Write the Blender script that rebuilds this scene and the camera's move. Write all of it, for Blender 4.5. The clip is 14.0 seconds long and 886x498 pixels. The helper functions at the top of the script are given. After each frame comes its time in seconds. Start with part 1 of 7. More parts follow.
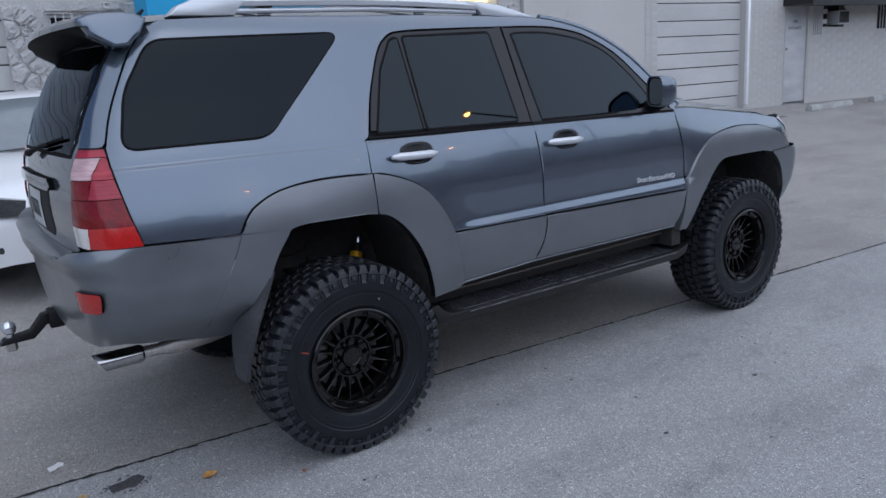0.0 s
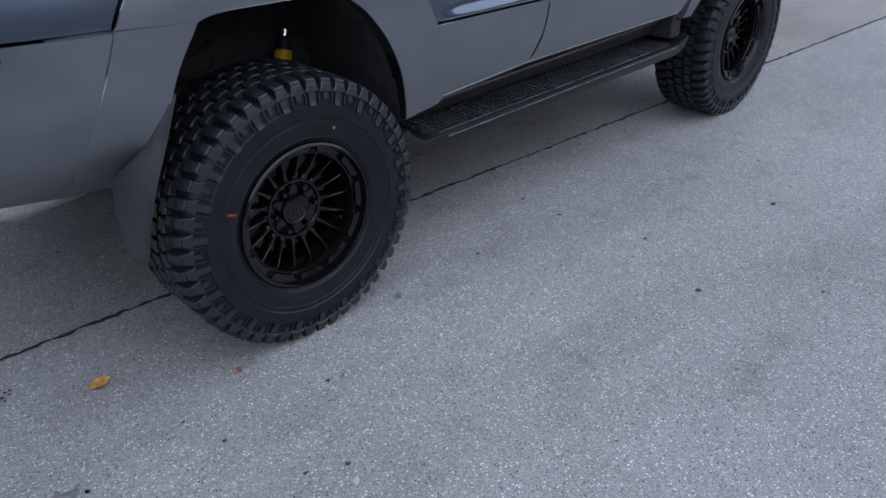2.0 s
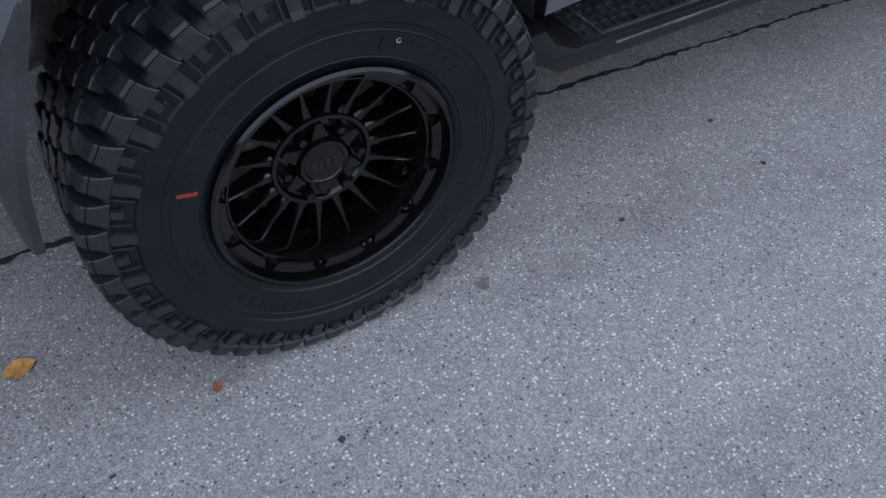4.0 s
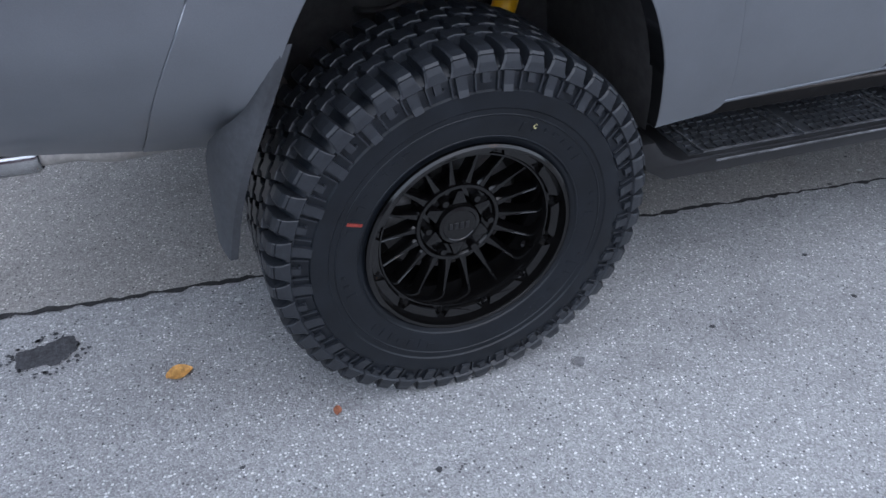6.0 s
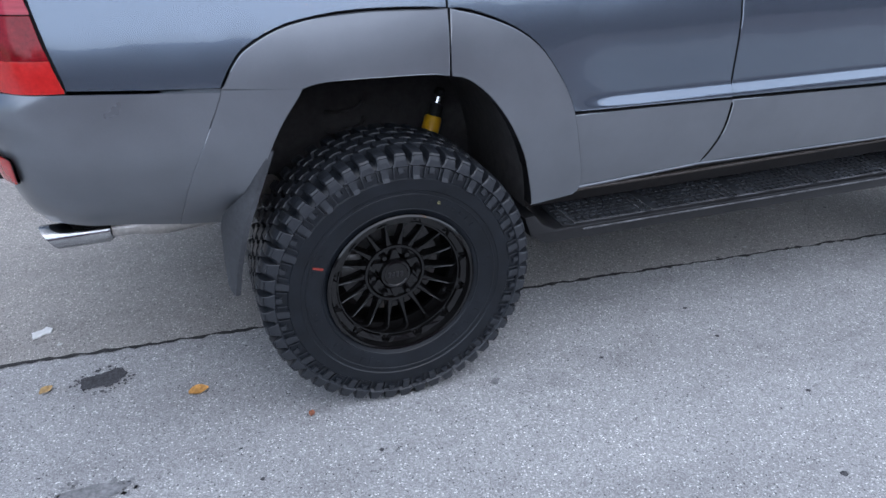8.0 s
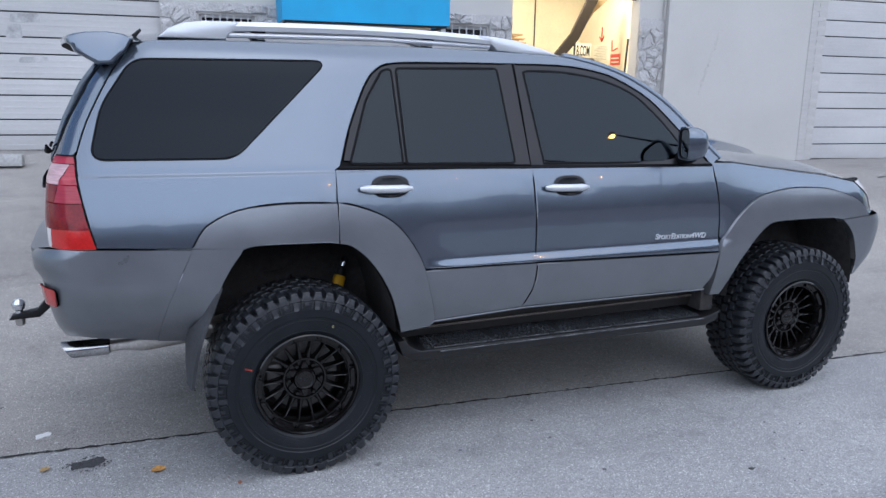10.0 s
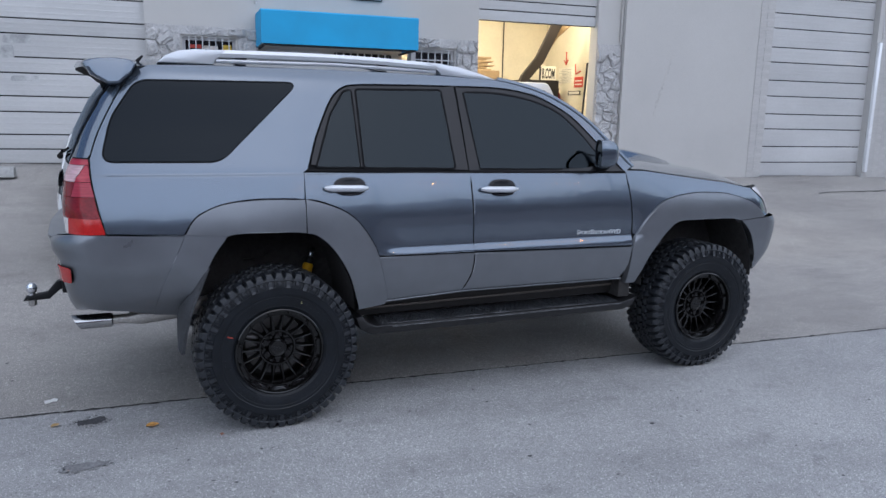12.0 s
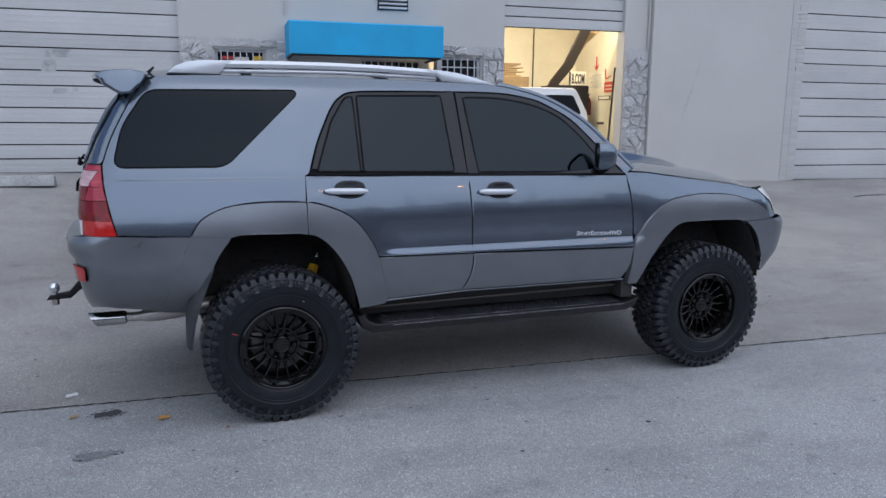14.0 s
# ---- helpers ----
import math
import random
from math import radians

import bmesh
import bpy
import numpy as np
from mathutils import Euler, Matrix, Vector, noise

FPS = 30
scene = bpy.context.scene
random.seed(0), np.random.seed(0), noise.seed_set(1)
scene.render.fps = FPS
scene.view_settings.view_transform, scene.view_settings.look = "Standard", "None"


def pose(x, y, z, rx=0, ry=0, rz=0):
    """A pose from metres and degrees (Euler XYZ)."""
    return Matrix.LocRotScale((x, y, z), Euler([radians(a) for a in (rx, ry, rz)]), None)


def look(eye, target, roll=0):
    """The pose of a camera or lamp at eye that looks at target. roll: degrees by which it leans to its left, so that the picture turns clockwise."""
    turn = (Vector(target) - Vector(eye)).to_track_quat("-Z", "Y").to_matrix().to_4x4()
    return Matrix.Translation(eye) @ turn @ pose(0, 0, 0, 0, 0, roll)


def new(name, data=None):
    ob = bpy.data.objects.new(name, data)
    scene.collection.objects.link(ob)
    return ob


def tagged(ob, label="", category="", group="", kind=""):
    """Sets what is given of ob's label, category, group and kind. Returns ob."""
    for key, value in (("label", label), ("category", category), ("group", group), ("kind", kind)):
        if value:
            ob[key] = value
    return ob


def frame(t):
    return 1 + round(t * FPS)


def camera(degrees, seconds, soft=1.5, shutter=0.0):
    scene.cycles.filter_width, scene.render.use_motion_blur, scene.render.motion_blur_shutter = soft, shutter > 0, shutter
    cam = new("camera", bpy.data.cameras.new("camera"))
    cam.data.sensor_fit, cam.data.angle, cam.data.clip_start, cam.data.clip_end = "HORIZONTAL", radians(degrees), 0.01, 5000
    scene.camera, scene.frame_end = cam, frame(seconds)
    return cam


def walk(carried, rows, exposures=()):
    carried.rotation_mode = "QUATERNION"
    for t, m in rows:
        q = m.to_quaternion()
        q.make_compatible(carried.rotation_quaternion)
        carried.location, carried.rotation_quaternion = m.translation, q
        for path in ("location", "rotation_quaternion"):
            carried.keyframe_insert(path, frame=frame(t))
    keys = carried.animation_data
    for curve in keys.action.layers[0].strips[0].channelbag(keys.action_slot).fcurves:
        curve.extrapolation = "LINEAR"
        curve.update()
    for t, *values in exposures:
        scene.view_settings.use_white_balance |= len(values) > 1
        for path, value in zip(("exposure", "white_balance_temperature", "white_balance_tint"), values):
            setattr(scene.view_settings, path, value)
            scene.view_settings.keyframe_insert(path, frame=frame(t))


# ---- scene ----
cam = camera(61.7, 14.0)
PATH = [
    (0.0, -1.351, -3.483, 1.544, -34.57, -13.03, -3.59),
    (0.5, -1.387, -3.18, 1.513, -37.3, -17.54, -2.49),
    (1.0, -1.395, -2.879, 1.492, -42.67, -20.34, -0.71),
    (1.5, -1.266, -2.642, 1.462, -45.17, -24.91, -0.17),
    (2.0, -1.068, -2.488, 1.427, -44.77, -30.59, -0.53),
    (4.3, -0.322, -1.643, 1.263, -29.85, -49.55, 1.59),
    (4.5, -0.32, -1.625, 1.266, -27.22, -50.19, 0.74),
    (5.0, -0.358, -1.658, 1.296, -24.02, -49.65, 0.37),
    (5.5, -0.449, -1.797, 1.347, -22.73, -41.63, 1.55),
    (6.0, -0.525, -1.953, 1.292, -22.99, -36.57, 2.54),
    (6.5, -0.469, -2.05, 1.283, -21.97, -35.62, 2.05),
    (7.0, -0.393, -2.227, 1.357, -21.3, -34.76, 1.49),
    (7.5, -0.465, -2.441, 1.447, -20.33, -29.33, 0.48),
    (8.0, -0.545, -2.654, 1.504, -20.56, -27.52, 0.27),
    (8.5, -0.525, -2.955, 1.577, -21.77, -21.34, 0.71),
    (9.0, -0.514, -3.282, 1.644, -21.96, -15.61, 1.09),
    (9.2, -0.533, -3.389, 1.643, -21.79, -14.25, 0.88),
    (11.3, -0.632, -4.297, 1.633, -22.83, -11.12, 1.5),
    (11.5, -0.656, -4.338, 1.631, -22.8, -11.0, 1.27),
    (12.0, -0.698, -4.477, 1.627, -23.7, -10.56, 1.25),
    (12.5, -0.643, -4.592, 1.636, -24.0, -10.06, 1.09),
    (13.0, -0.543, -4.687, 1.627, -22.16, -9.81, 0.95),
    (13.5, -0.53, -4.729, 1.622, -20.92, -9.85, 0.66),
    (14.0, -0.528, -4.674, 1.617, -20.47, -10.06, 0.53),
]


def aim(x, y, z, yaw, pitch, roll):
    return pose(x, y, z) @ pose(0, 0, 0, 0, 0, yaw) @ pose(0, 0, 0, 90 + pitch) @ pose(0, 0, 0, 0, 0, roll)


walk(cam, [(t, aim(*row)) for t, *row in PATH], exposures=[(t, e, 5950, 10) for t, e in ((0.0, 0.63), (0.7, 0.75), (2.0, 0.70), (4.3, 0.72), (5.0, 0.99), (6.0, 1.28), (7.5, 1.40), (9.0, 1.31), (11.5, 0.86), (12.3, 0.76), (14.0, 0.64))])

# ---- sky and light ----
sky_world = bpy.data.worlds.new("dusk_sky")
scene.world = sky_world
sky_world.use_nodes = True
wn, wl = sky_world.node_tree.nodes, sky_world.node_tree.links
sky = wn.new("ShaderNodeTexSky")
sky.sky_type, sky.sun_disc = "NISHITA", False
sky.sun_elevation, sky.sun_rotation = radians(55), radians(174)
sky.dust_density, sky.ozone_density = 1.0, 3.0
wn["Background"].inputs["Strength"].default_value = 0.07
wl.new(sky.outputs[0], wn["Background"].inputs["Color"])
sun = new("sun", bpy.data.lights.new("sun", "SUN"))
sun.data.energy, sun.data.angle, sun.data.color = 1.72, radians(140), (1.0, 0.985, 0.97)
sun.matrix_world = look((1.1, -10.4, 15), (0, 0, 0))


# ---- materials ----
def shader(name, rough=0.5, metal=0.0, coat=0.0, spec=0.5):
    m = bpy.data.materials.new(name)
    m.use_nodes = True
    b = m.node_tree.nodes["Principled BSDF"]
    b.inputs["Roughness"].default_value = rough
    b.inputs["Metallic"].default_value = metal
    b.inputs["Coat Weight"].default_value = coat
    b.inputs["Coat Roughness"].default_value = 0.04
    b.inputs["Specular IOR Level"].default_value = spec
    return m, m.node_tree.nodes, m.node_tree.links, b


def rgb(c, k=1.0):
    return (c[0] * k, c[1] * k, c[2] * k, 1.0)


def noise_node(n, l, scale, detail=4.0, rough=0.6, stretch=None):
    co = n.new("ShaderNodeTexCoord")
    tex = n.new("ShaderNodeTexNoise")
    tex.inputs["Scale"].default_value, tex.inputs["Detail"].default_value, tex.inputs["Roughness"].default_value = scale, detail, rough
    if stretch:
        mp = n.new("ShaderNodeMapping")
        mp.inputs["Scale"].default_value = stretch
        l.new(co.outputs["Object"], mp.inputs["Vector"])
        l.new(mp.outputs["Vector"], tex.inputs["Vector"])
    else:
        l.new(co.outputs["Object"], tex.inputs["Vector"])
    return tex


def ramp(n, l, fac, stops):
    r = n.new("ShaderNodeValToRGB")
    els = r.color_ramp.elements
    while len(els) < len(stops):
        els.new(0.5)
    for e, (p, c) in zip(els, stops):
        e.position, e.color = p, (c if len(c) == 4 else rgb(c))
    l.new(fac, r.inputs["Fac"])
    return r


def mix(n, l, a, b, fac, kind="MIX"):
    m = n.new("ShaderNodeMix")
    m.data_type, m.blend_type = "RGBA", kind
    for socket, v in ((0, fac), (6, a), (7, b)):
        if isinstance(v, (int, float)):
            m.inputs[socket].default_value = v
        elif isinstance(v, tuple):
            m.inputs[socket].default_value = v if len(v) == 4 else rgb(v)
        else:
            l.new(v, m.inputs[socket])
    return m.outputs[2]


def surface(name, colour, rough=0.5, metal=0.0, coat=0.0, spec=0.5, grain=60.0, amount=0.12, patch=2.0, patch_amount=0.15, bump=0.1, bump_size=0.002, rough_var=0.1, stretch=None, random_tint=0.0):
    """A worn surface: fine grain and wide patches in the colour, grain in the gloss and the relief."""
    m, n, l, b = shader(name, rough, metal, coat, spec)
    fine, wide = noise_node(n, l, grain, 5, 0.65, stretch), noise_node(n, l, patch, 4, 0.6, stretch)
    c1 = ramp(n, l, fine.outputs["Fac"], [(0.3, rgb(colour, 1 - amount)), (0.7, rgb(colour, 1 + amount))])
    c2 = ramp(n, l, wide.outputs["Fac"], [(0.3, rgb((1, 1, 1), 1 - patch_amount)), (0.65, (1, 1, 1, 1))])
    col = mix(n, l, c1.outputs["Color"], c2.outputs["Color"], 1.0, "MULTIPLY")
    if random_tint:
        info = n.new("ShaderNodeObjectInfo")
        tint = ramp(n, l, info.outputs["Random"], [(0.0, rgb((1, 1, 1), 1 - random_tint)), (1.0, rgb((1, 1, 1), 1 + random_tint * 0.4))])
        col = mix(n, l, col, tint.outputs["Color"], 1.0, "MULTIPLY")
    l.new(col, b.inputs["Base Color"])
    rr = n.new("ShaderNodeMapRange")
    rr.inputs["To Min"].default_value, rr.inputs["To Max"].default_value = max(0.02, rough - rough_var), min(1.0, rough + rough_var)
    l.new(wide.outputs["Fac"], rr.inputs["Value"])
    l.new(rr.outputs["Result"], b.inputs["Roughness"])
    if bump:
        bp = n.new("ShaderNodeBump")
        bp.inputs["Strength"].default_value, bp.inputs["Distance"].default_value = bump, bump_size
        l.new(fine.outputs["Fac"], bp.inputs["Height"])
        l.new(bp.outputs["Normal"], b.inputs["Normal"])
    return m


def asphalt_material():
    m, n, l, b = shader("asphalt", 0.72, spec=0.4)
    co = n.new("ShaderNodeTexCoord")
    stones = n.new("ShaderNodeTexVoronoi")
    stones.inputs["Scale"].default_value = 280.0
    l.new(co.outputs["Object"], stones.inputs["Vector"])
    chips = n.new("ShaderNodeTexVoronoi")
    chips.inputs["Scale"].default_value = 120.0
    l.new(co.outputs["Object"], chips.inputs["Vector"])
    sep = n.new("ShaderNodeSeparateColor")
    l.new(stones.outputs["Color"], sep.inputs["Color"])
    grey = ramp(n, l, sep.outputs[0], [(0.0, (0.20, 0.20, 0.202)), (0.35, (0.285, 0.285, 0.287)), (0.8, (0.365, 0.367, 0.368)), (1.0, (0.48, 0.48, 0.48))])
    sep2 = n.new("ShaderNodeSeparateColor")
    l.new(chips.outputs["Color"], sep2.inputs["Color"])
    pick = ramp(n, l, sep2.outputs[1], [(0.80, (0, 0, 0)), (0.82, (1, 1, 1))])
    near = ramp(n, l, chips.outputs["Distance"], [(0.30, (1, 1, 1)), (0.37, (0, 0, 0))])
    both = mix(n, l, pick.outputs["Color"], near.outputs["Color"], 1.0, "MULTIPLY")
    col = mix(n, l, grey.outputs["Color"], (0.72, 0.72, 0.71), both)
    dark = ramp(n, l, sep2.outputs[2], [(0.965, (0, 0, 0)), (0.972, (1, 1, 1))])
    both2 = mix(n, l, dark.outputs["Color"], near.outputs["Color"], 1.0, "MULTIPLY")
    col = mix(n, l, col, (0.09, 0.09, 0.093), both2)
    wide, mid = noise_node(n, l, 0.5, 5, 0.6), noise_node(n, l, 5.0, 5, 0.65)
    w = ramp(n, l, wide.outputs["Fac"], [(0.3, (0.76, 0.755, 0.76)), (0.7, (1.06, 1.06, 1.05))])
    col = mix(n, l, col, w.outputs["Color"], 1.0, "MULTIPLY")
    w2 = ramp(n, l, mid.outputs["Fac"], [(0.25, (0.76, 0.755, 0.76)), (0.45, (1, 1, 1))])
    col = mix(n, l, col, w2.outputs["Color"], 1.0, "MULTIPLY")
    streak = noise_node(n, l, 1.3, 5, 0.65, (0.35, 1.3, 1.0))
    w4 = ramp(n, l, streak.outputs["Fac"], [(0.34, (0.84, 0.835, 0.84)), (0.5, (1, 1, 1))])
    col = mix(n, l, col, w4.outputs["Color"], 1.0, "MULTIPLY")
    clump = noise_node(n, l, 38.0, 3, 0.7)
    w3 = ramp(n, l, clump.outputs["Fac"], [(0.3, (0.94, 0.94, 0.945)), (0.7, (1.06, 1.06, 1.055))])
    col = mix(n, l, col, w3.outputs["Color"], 1.0, "MULTIPLY")
    # older paving beyond the seam; its browner, darker tint partly paints the car's shade
    xyz = n.new("ShaderNodeSeparateXYZ")
    l.new(co.outputs["Object"], xyz.inputs[0])
    k = n.new("ShaderNodeMath")
    k.operation, k.inputs[1].default_value = "MULTIPLY_ADD", 0.072
    l.new(xyz.outputs[0], k.inputs[0])
    l.new(xyz.outputs[1], k.inputs[2])
    side = ramp(n, l, k.outputs[0], [(0.0, (1, 1, 1)), (0.01, (0.93, 0.885, 0.835))])
    off = n.new("ShaderNodeMath")
    off.operation, off.inputs[1].default_value = "ADD", 0.335
    l.new(k.outputs[0], off.inputs[0])
    l.new(off.outputs[0], side.inputs["Fac"])
    col = mix(n, l, col, side.outputs["Color"], 1.0, "MULTIPLY")
    l.new(col, b.inputs["Base Color"])
    bp = n.new("ShaderNodeBump")
    bp.inputs["Strength"].default_value, bp.inputs["Distance"].default_value = 0.5, 0.003
    l.new(stones.outputs["Distance"], bp.inputs["Height"])
    bp.invert = True
    l.new(bp.outputs["Normal"], b.inputs["Normal"])
    return m


def tinted_glass(name, through_colour, sheen, rough=0.015):
    """Tinted glass: a dark clear body under a glossy face."""
    m = bpy.data.materials.new(name)
    m.use_nodes = True
    n, l = m.node_tree.nodes, m.node_tree.links
    n.remove(n["Principled BSDF"])
    clear, gloss, fres, mx = n.new("ShaderNodeBsdfTransparent"), n.new("ShaderNodeBsdfGlossy"), n.new("ShaderNodeFresnel"), n.new("ShaderNodeMixShader")
    clear.inputs["Color"].default_value = rgb(through_colour)
    gloss.inputs["Color"].default_value, gloss.inputs["Roughness"].default_value = rgb(sheen), rough
    fres.inputs["IOR"].default_value = 1.44
    l.new(fres.outputs[0], mx.inputs[0])
    l.new(clear.outputs[0], mx.inputs[1])
    l.new(gloss.outputs[0], mx.inputs[2])
    l.new(mx.outputs[0], n["Material Output"].inputs["Surface"])
    return m


def glow(name, colour, strength):
    m, n, l, b = shader(name, 0.4)
    b.inputs["Base Color"].default_value = rgb(colour)
    b.inputs["Emission Color"].default_value = rgb(colour)
    b.inputs["Emission Strength"].default_value = strength
    return m


M_ASPHALT = asphalt_material()
M_PAINT = surface("grey_blue_metallic_paint", (0.124, 0.152, 0.190), 0.20, 0.70, 0.9, grain=900, amount=0.08, patch=1.2, patch_amount=0.06, bump=0.0, rough_var=0.03)
pn, pl = M_PAINT.node_tree.nodes, M_PAINT.node_tree.links
wavy = noise_node(pn, pl, 3.2, 2, 0.5)
ripple = pn.new("ShaderNodeBump")
ripple.inputs["Strength"].default_value, ripple.inputs["Distance"].default_value = 0.16, 0.02
pl.new(wavy.outputs["Fac"], ripple.inputs["Height"])
for socket in ("Normal", "Coat Normal"):
    pl.new(ripple.outputs["Normal"], pn["Principled BSDF"].inputs[socket])
M_CLAD = surface("satin_grey_cladding", (0.196, 0.208, 0.227), 0.32, 0.65, 0.30, grain=500, amount=0.05, patch=5, patch_amount=0.12, bump=0.03, bump_size=0.0006)
M_FRAME = surface("satin_dark_frame", (0.018, 0.018, 0.020), 0.35, 0.1, spec=0.35, grain=400, amount=0.05, bump=0.02)
M_BLACK = surface("black_plastic", (0.010, 0.010, 0.011), 0.6, spec=0.25, grain=200, amount=0.2, bump=0.15, bump_size=0.001)
# black rubber parts, and the painted shade of the panel gaps
M_SEAL_GAP = surface("black_rubber_and_gap_shade", (0.005, 0.005, 0.006), 0.75, spec=0.15, grain=100, amount=0.2, bump=0.05)
M_UNDER = surface("sooty_underbody", (0.036, 0.033, 0.032), 0.85, grain=30, amount=0.4, patch=6, patch_amount=0.4, bump=0.4, bump_size=0.004)
M_FLAP = surface("grey_flap_rubber", (0.058, 0.061, 0.067), 0.65, spec=0.3, grain=70, amount=0.2, patch=6, patch_amount=0.35, bump=0.15)
M_TYRE = surface("tyre_rubber", (0.0082, 0.0104, 0.0140), 0.38, spec=0.32, grain=220, amount=0.3, patch=14, patch_amount=0.45, bump=0.2, bump_size=0.0008)
# same rubber as the carcass, lightened so the lugs look lit over shaded grooves
M_LUG_LIT = surface("lit_lug_rubber", (0.017, 0.0195, 0.024), 0.40, spec=0.48, grain=160, amount=0.25, patch=12, patch_amount=0.35, bump=0.25, bump_size=0.001)
M_RIM = surface("satin_black_alloy", (0.0032, 0.003, 0.003), 0.15, 0.0, 0.1, spec=0.42, grain=300, amount=0.1, bump=0.02)
M_RIMDULL = surface("dull_black_alloy", (0.004, 0.0037, 0.0036), 0.55, spec=0.12, grain=200, amount=0.15, bump=0.05)
M_GLASS = tinted_glass("privacy_glass", (0.02, 0.022, 0.026), (0.45, 0.52, 0.60))
M_DOORGLASS = tinted_glass("door_glass", (0.05, 0.055, 0.06), (0.80, 0.92, 1.0))
M_CHROME = surface("brushed_silver", (0.72, 0.73, 0.75), 0.22, 0.9, grain=200, amount=0.04, bump=0.0, patch_amount=0.05)
M_SILVER = surface("silver_painted_metal", (0.62, 0.64, 0.67), 0.35, 0.4, 0.3, grain=400, amount=0.03, bump=0.0, patch_amount=0.06)
M_STEEL = surface("exhaust_steel", (0.60, 0.57, 0.53), 0.4, 0.8, grain=60, amount=0.2, patch_amount=0.3)
M_TIP = surface("polished_steel", (0.50, 0.50, 0.50), 0.16, 1.0, grain=90, amount=0.06, bump=0.0, patch=14, patch_amount=0.25)
M_RED = surface("red_lens", (0.20, 0.004, 0.008), 0.10, 0, 0.15, spec=0.3, grain=90, amount=0.25, patch=22, patch_amount=0.4, bump=0.05)
M_REDLIT = surface("bright_red_lens", (0.46, 0.016, 0.014), 0.15, 0, 0.4, grain=90, amount=0.15, patch=20, patch_amount=0.15, bump=0.0)
M_PINK = surface("pale_red_clear_lens", (0.34, 0.028, 0.046), 0.10, 0, 0.2, spec=0.35, grain=40, amount=0.25, bump=0.1, stretch=(0.2, 0.2, 3.0))
M_PALELENS = surface("pale_pink_lens", (0.56, 0.36, 0.37), 0.12, 0, 0.4, grain=40, amount=0.35, bump=0.3, stretch=(0.2, 0.2, 3.0))
M_WHITELENS = surface("clear_lens", (0.7, 0.66, 0.64), 0.1, 0, 1.0, grain=60, amount=0.1)
M_YELLOW = surface("yellow_damper_paint", (0.72, 0.38, 0.01), 0.35, grain=80, amount=0.08, patch_amount=0.1)
M_WALL = surface("painted_stucco_wall", (0.49, 0.475, 0.455), 0.85, grain=70, amount=0.04, patch=0.5, patch_amount=0.10, bump=0.35, bump_size=0.004)
M_STONE = surface("painted_rubble_stone", (0.50, 0.49, 0.485), 0.85, grain=30, amount=0.14, patch=3, patch_amount=0.2, bump=1.0, bump_size=0.026)
M_BRICK = surface("painted_brick", (0.51, 0.495, 0.48), 0.8, grain=40, amount=0.08, patch=3, patch_amount=0.15, bump=0.4, bump_size=0.004, random_tint=0.05)
M_DOORP = surface("dusty_white_door_panel", (0.53, 0.53, 0.54), 0.6, grain=30, amount=0.05, patch=1.3, patch_amount=0.25, bump=0.1, stretch=(1, 1, 2.5), random_tint=0.05)
M_DARKGAP = surface("dark_joint", (0.03, 0.03, 0.032), 0.9, bump=0.0)
M_AWNING = surface("blue_awning_fabric", (0.025, 0.34, 0.62), 0.75, grain=140, amount=0.08, patch=1.5, patch_amount=0.15, bump=0.2)
M_CREAM = surface("cream_interior_wall", (0.72, 0.66, 0.52), 0.8, grain=20, amount=0.05, patch=1, patch_amount=0.15)
M_WHITE = surface("white_car_paint", (0.78, 0.79, 0.80), 0.25, 0, 1.0, grain=100, amount=0.02, patch_amount=0.05, bump=0.0)
M_CONC = surface("weathered_concrete", (0.40, 0.40, 0.39), 0.9, grain=35, amount=0.2, patch=4, patch_amount=0.35, bump=0.6, bump_size=0.006)
from mathutils.geometry import delaunay_2d_cdt


# ---- building blocks ----
ORIGIN = {}


def thing(name, label, category, at=(0, 0, 0), group="", kind="", m=None):
    ob = new(name)
    ob.empty_display_size = 0.2
    if m is not None:
        ob.matrix_basis = m
    else:
        ob.location = at
    ORIGIN[ob.name] = Vector((0, 0, 0) if m is not None else at)
    return tagged(ob, label, category, group, kind)


def to_mesh(name, bm, material, smooth, sharp=35):
    me = bpy.data.meshes.new(name)
    bm.normal_update()
    bm.to_mesh(me)
    bm.free()
    for mm in material if isinstance(material, (list, tuple)) else [material]:
        me.materials.append(mm)
    if smooth:
        me.polygons.foreach_set("use_smooth", [True] * len(me.polygons))
        me.set_sharp_from_angle(angle=radians(sharp))
    return me


def part(name, bm, material, parent, label="", smooth=True, kind="", sharp=35):
    org = ORIGIN[parent.name]
    if org.length > 0:
        bmesh.ops.translate(bm, verts=bm.verts, vec=-org)
    ob = new(name, to_mesh(name, bm, material, smooth, sharp))
    ob.parent = parent
    ORIGIN[ob.name] = org
    return tagged(ob, label, kind=kind)


def solo(name, bm, material, label, category, kind="", group="", m=None, smooth=True):
    ob = new(name, to_mesh(name, bm, material, smooth))
    if m is not None:
        ob.matrix_basis = m
    ORIGIN[ob.name] = Vector()
    return tagged(ob, label, category, group, kind)


def quad_strip(bm, a, b, closed=False):
    n = len(a)
    for i in range(n if closed else n - 1):
        j = (i + 1) % n
        bm.faces.new((a[i], a[j], b[j], b[i]))


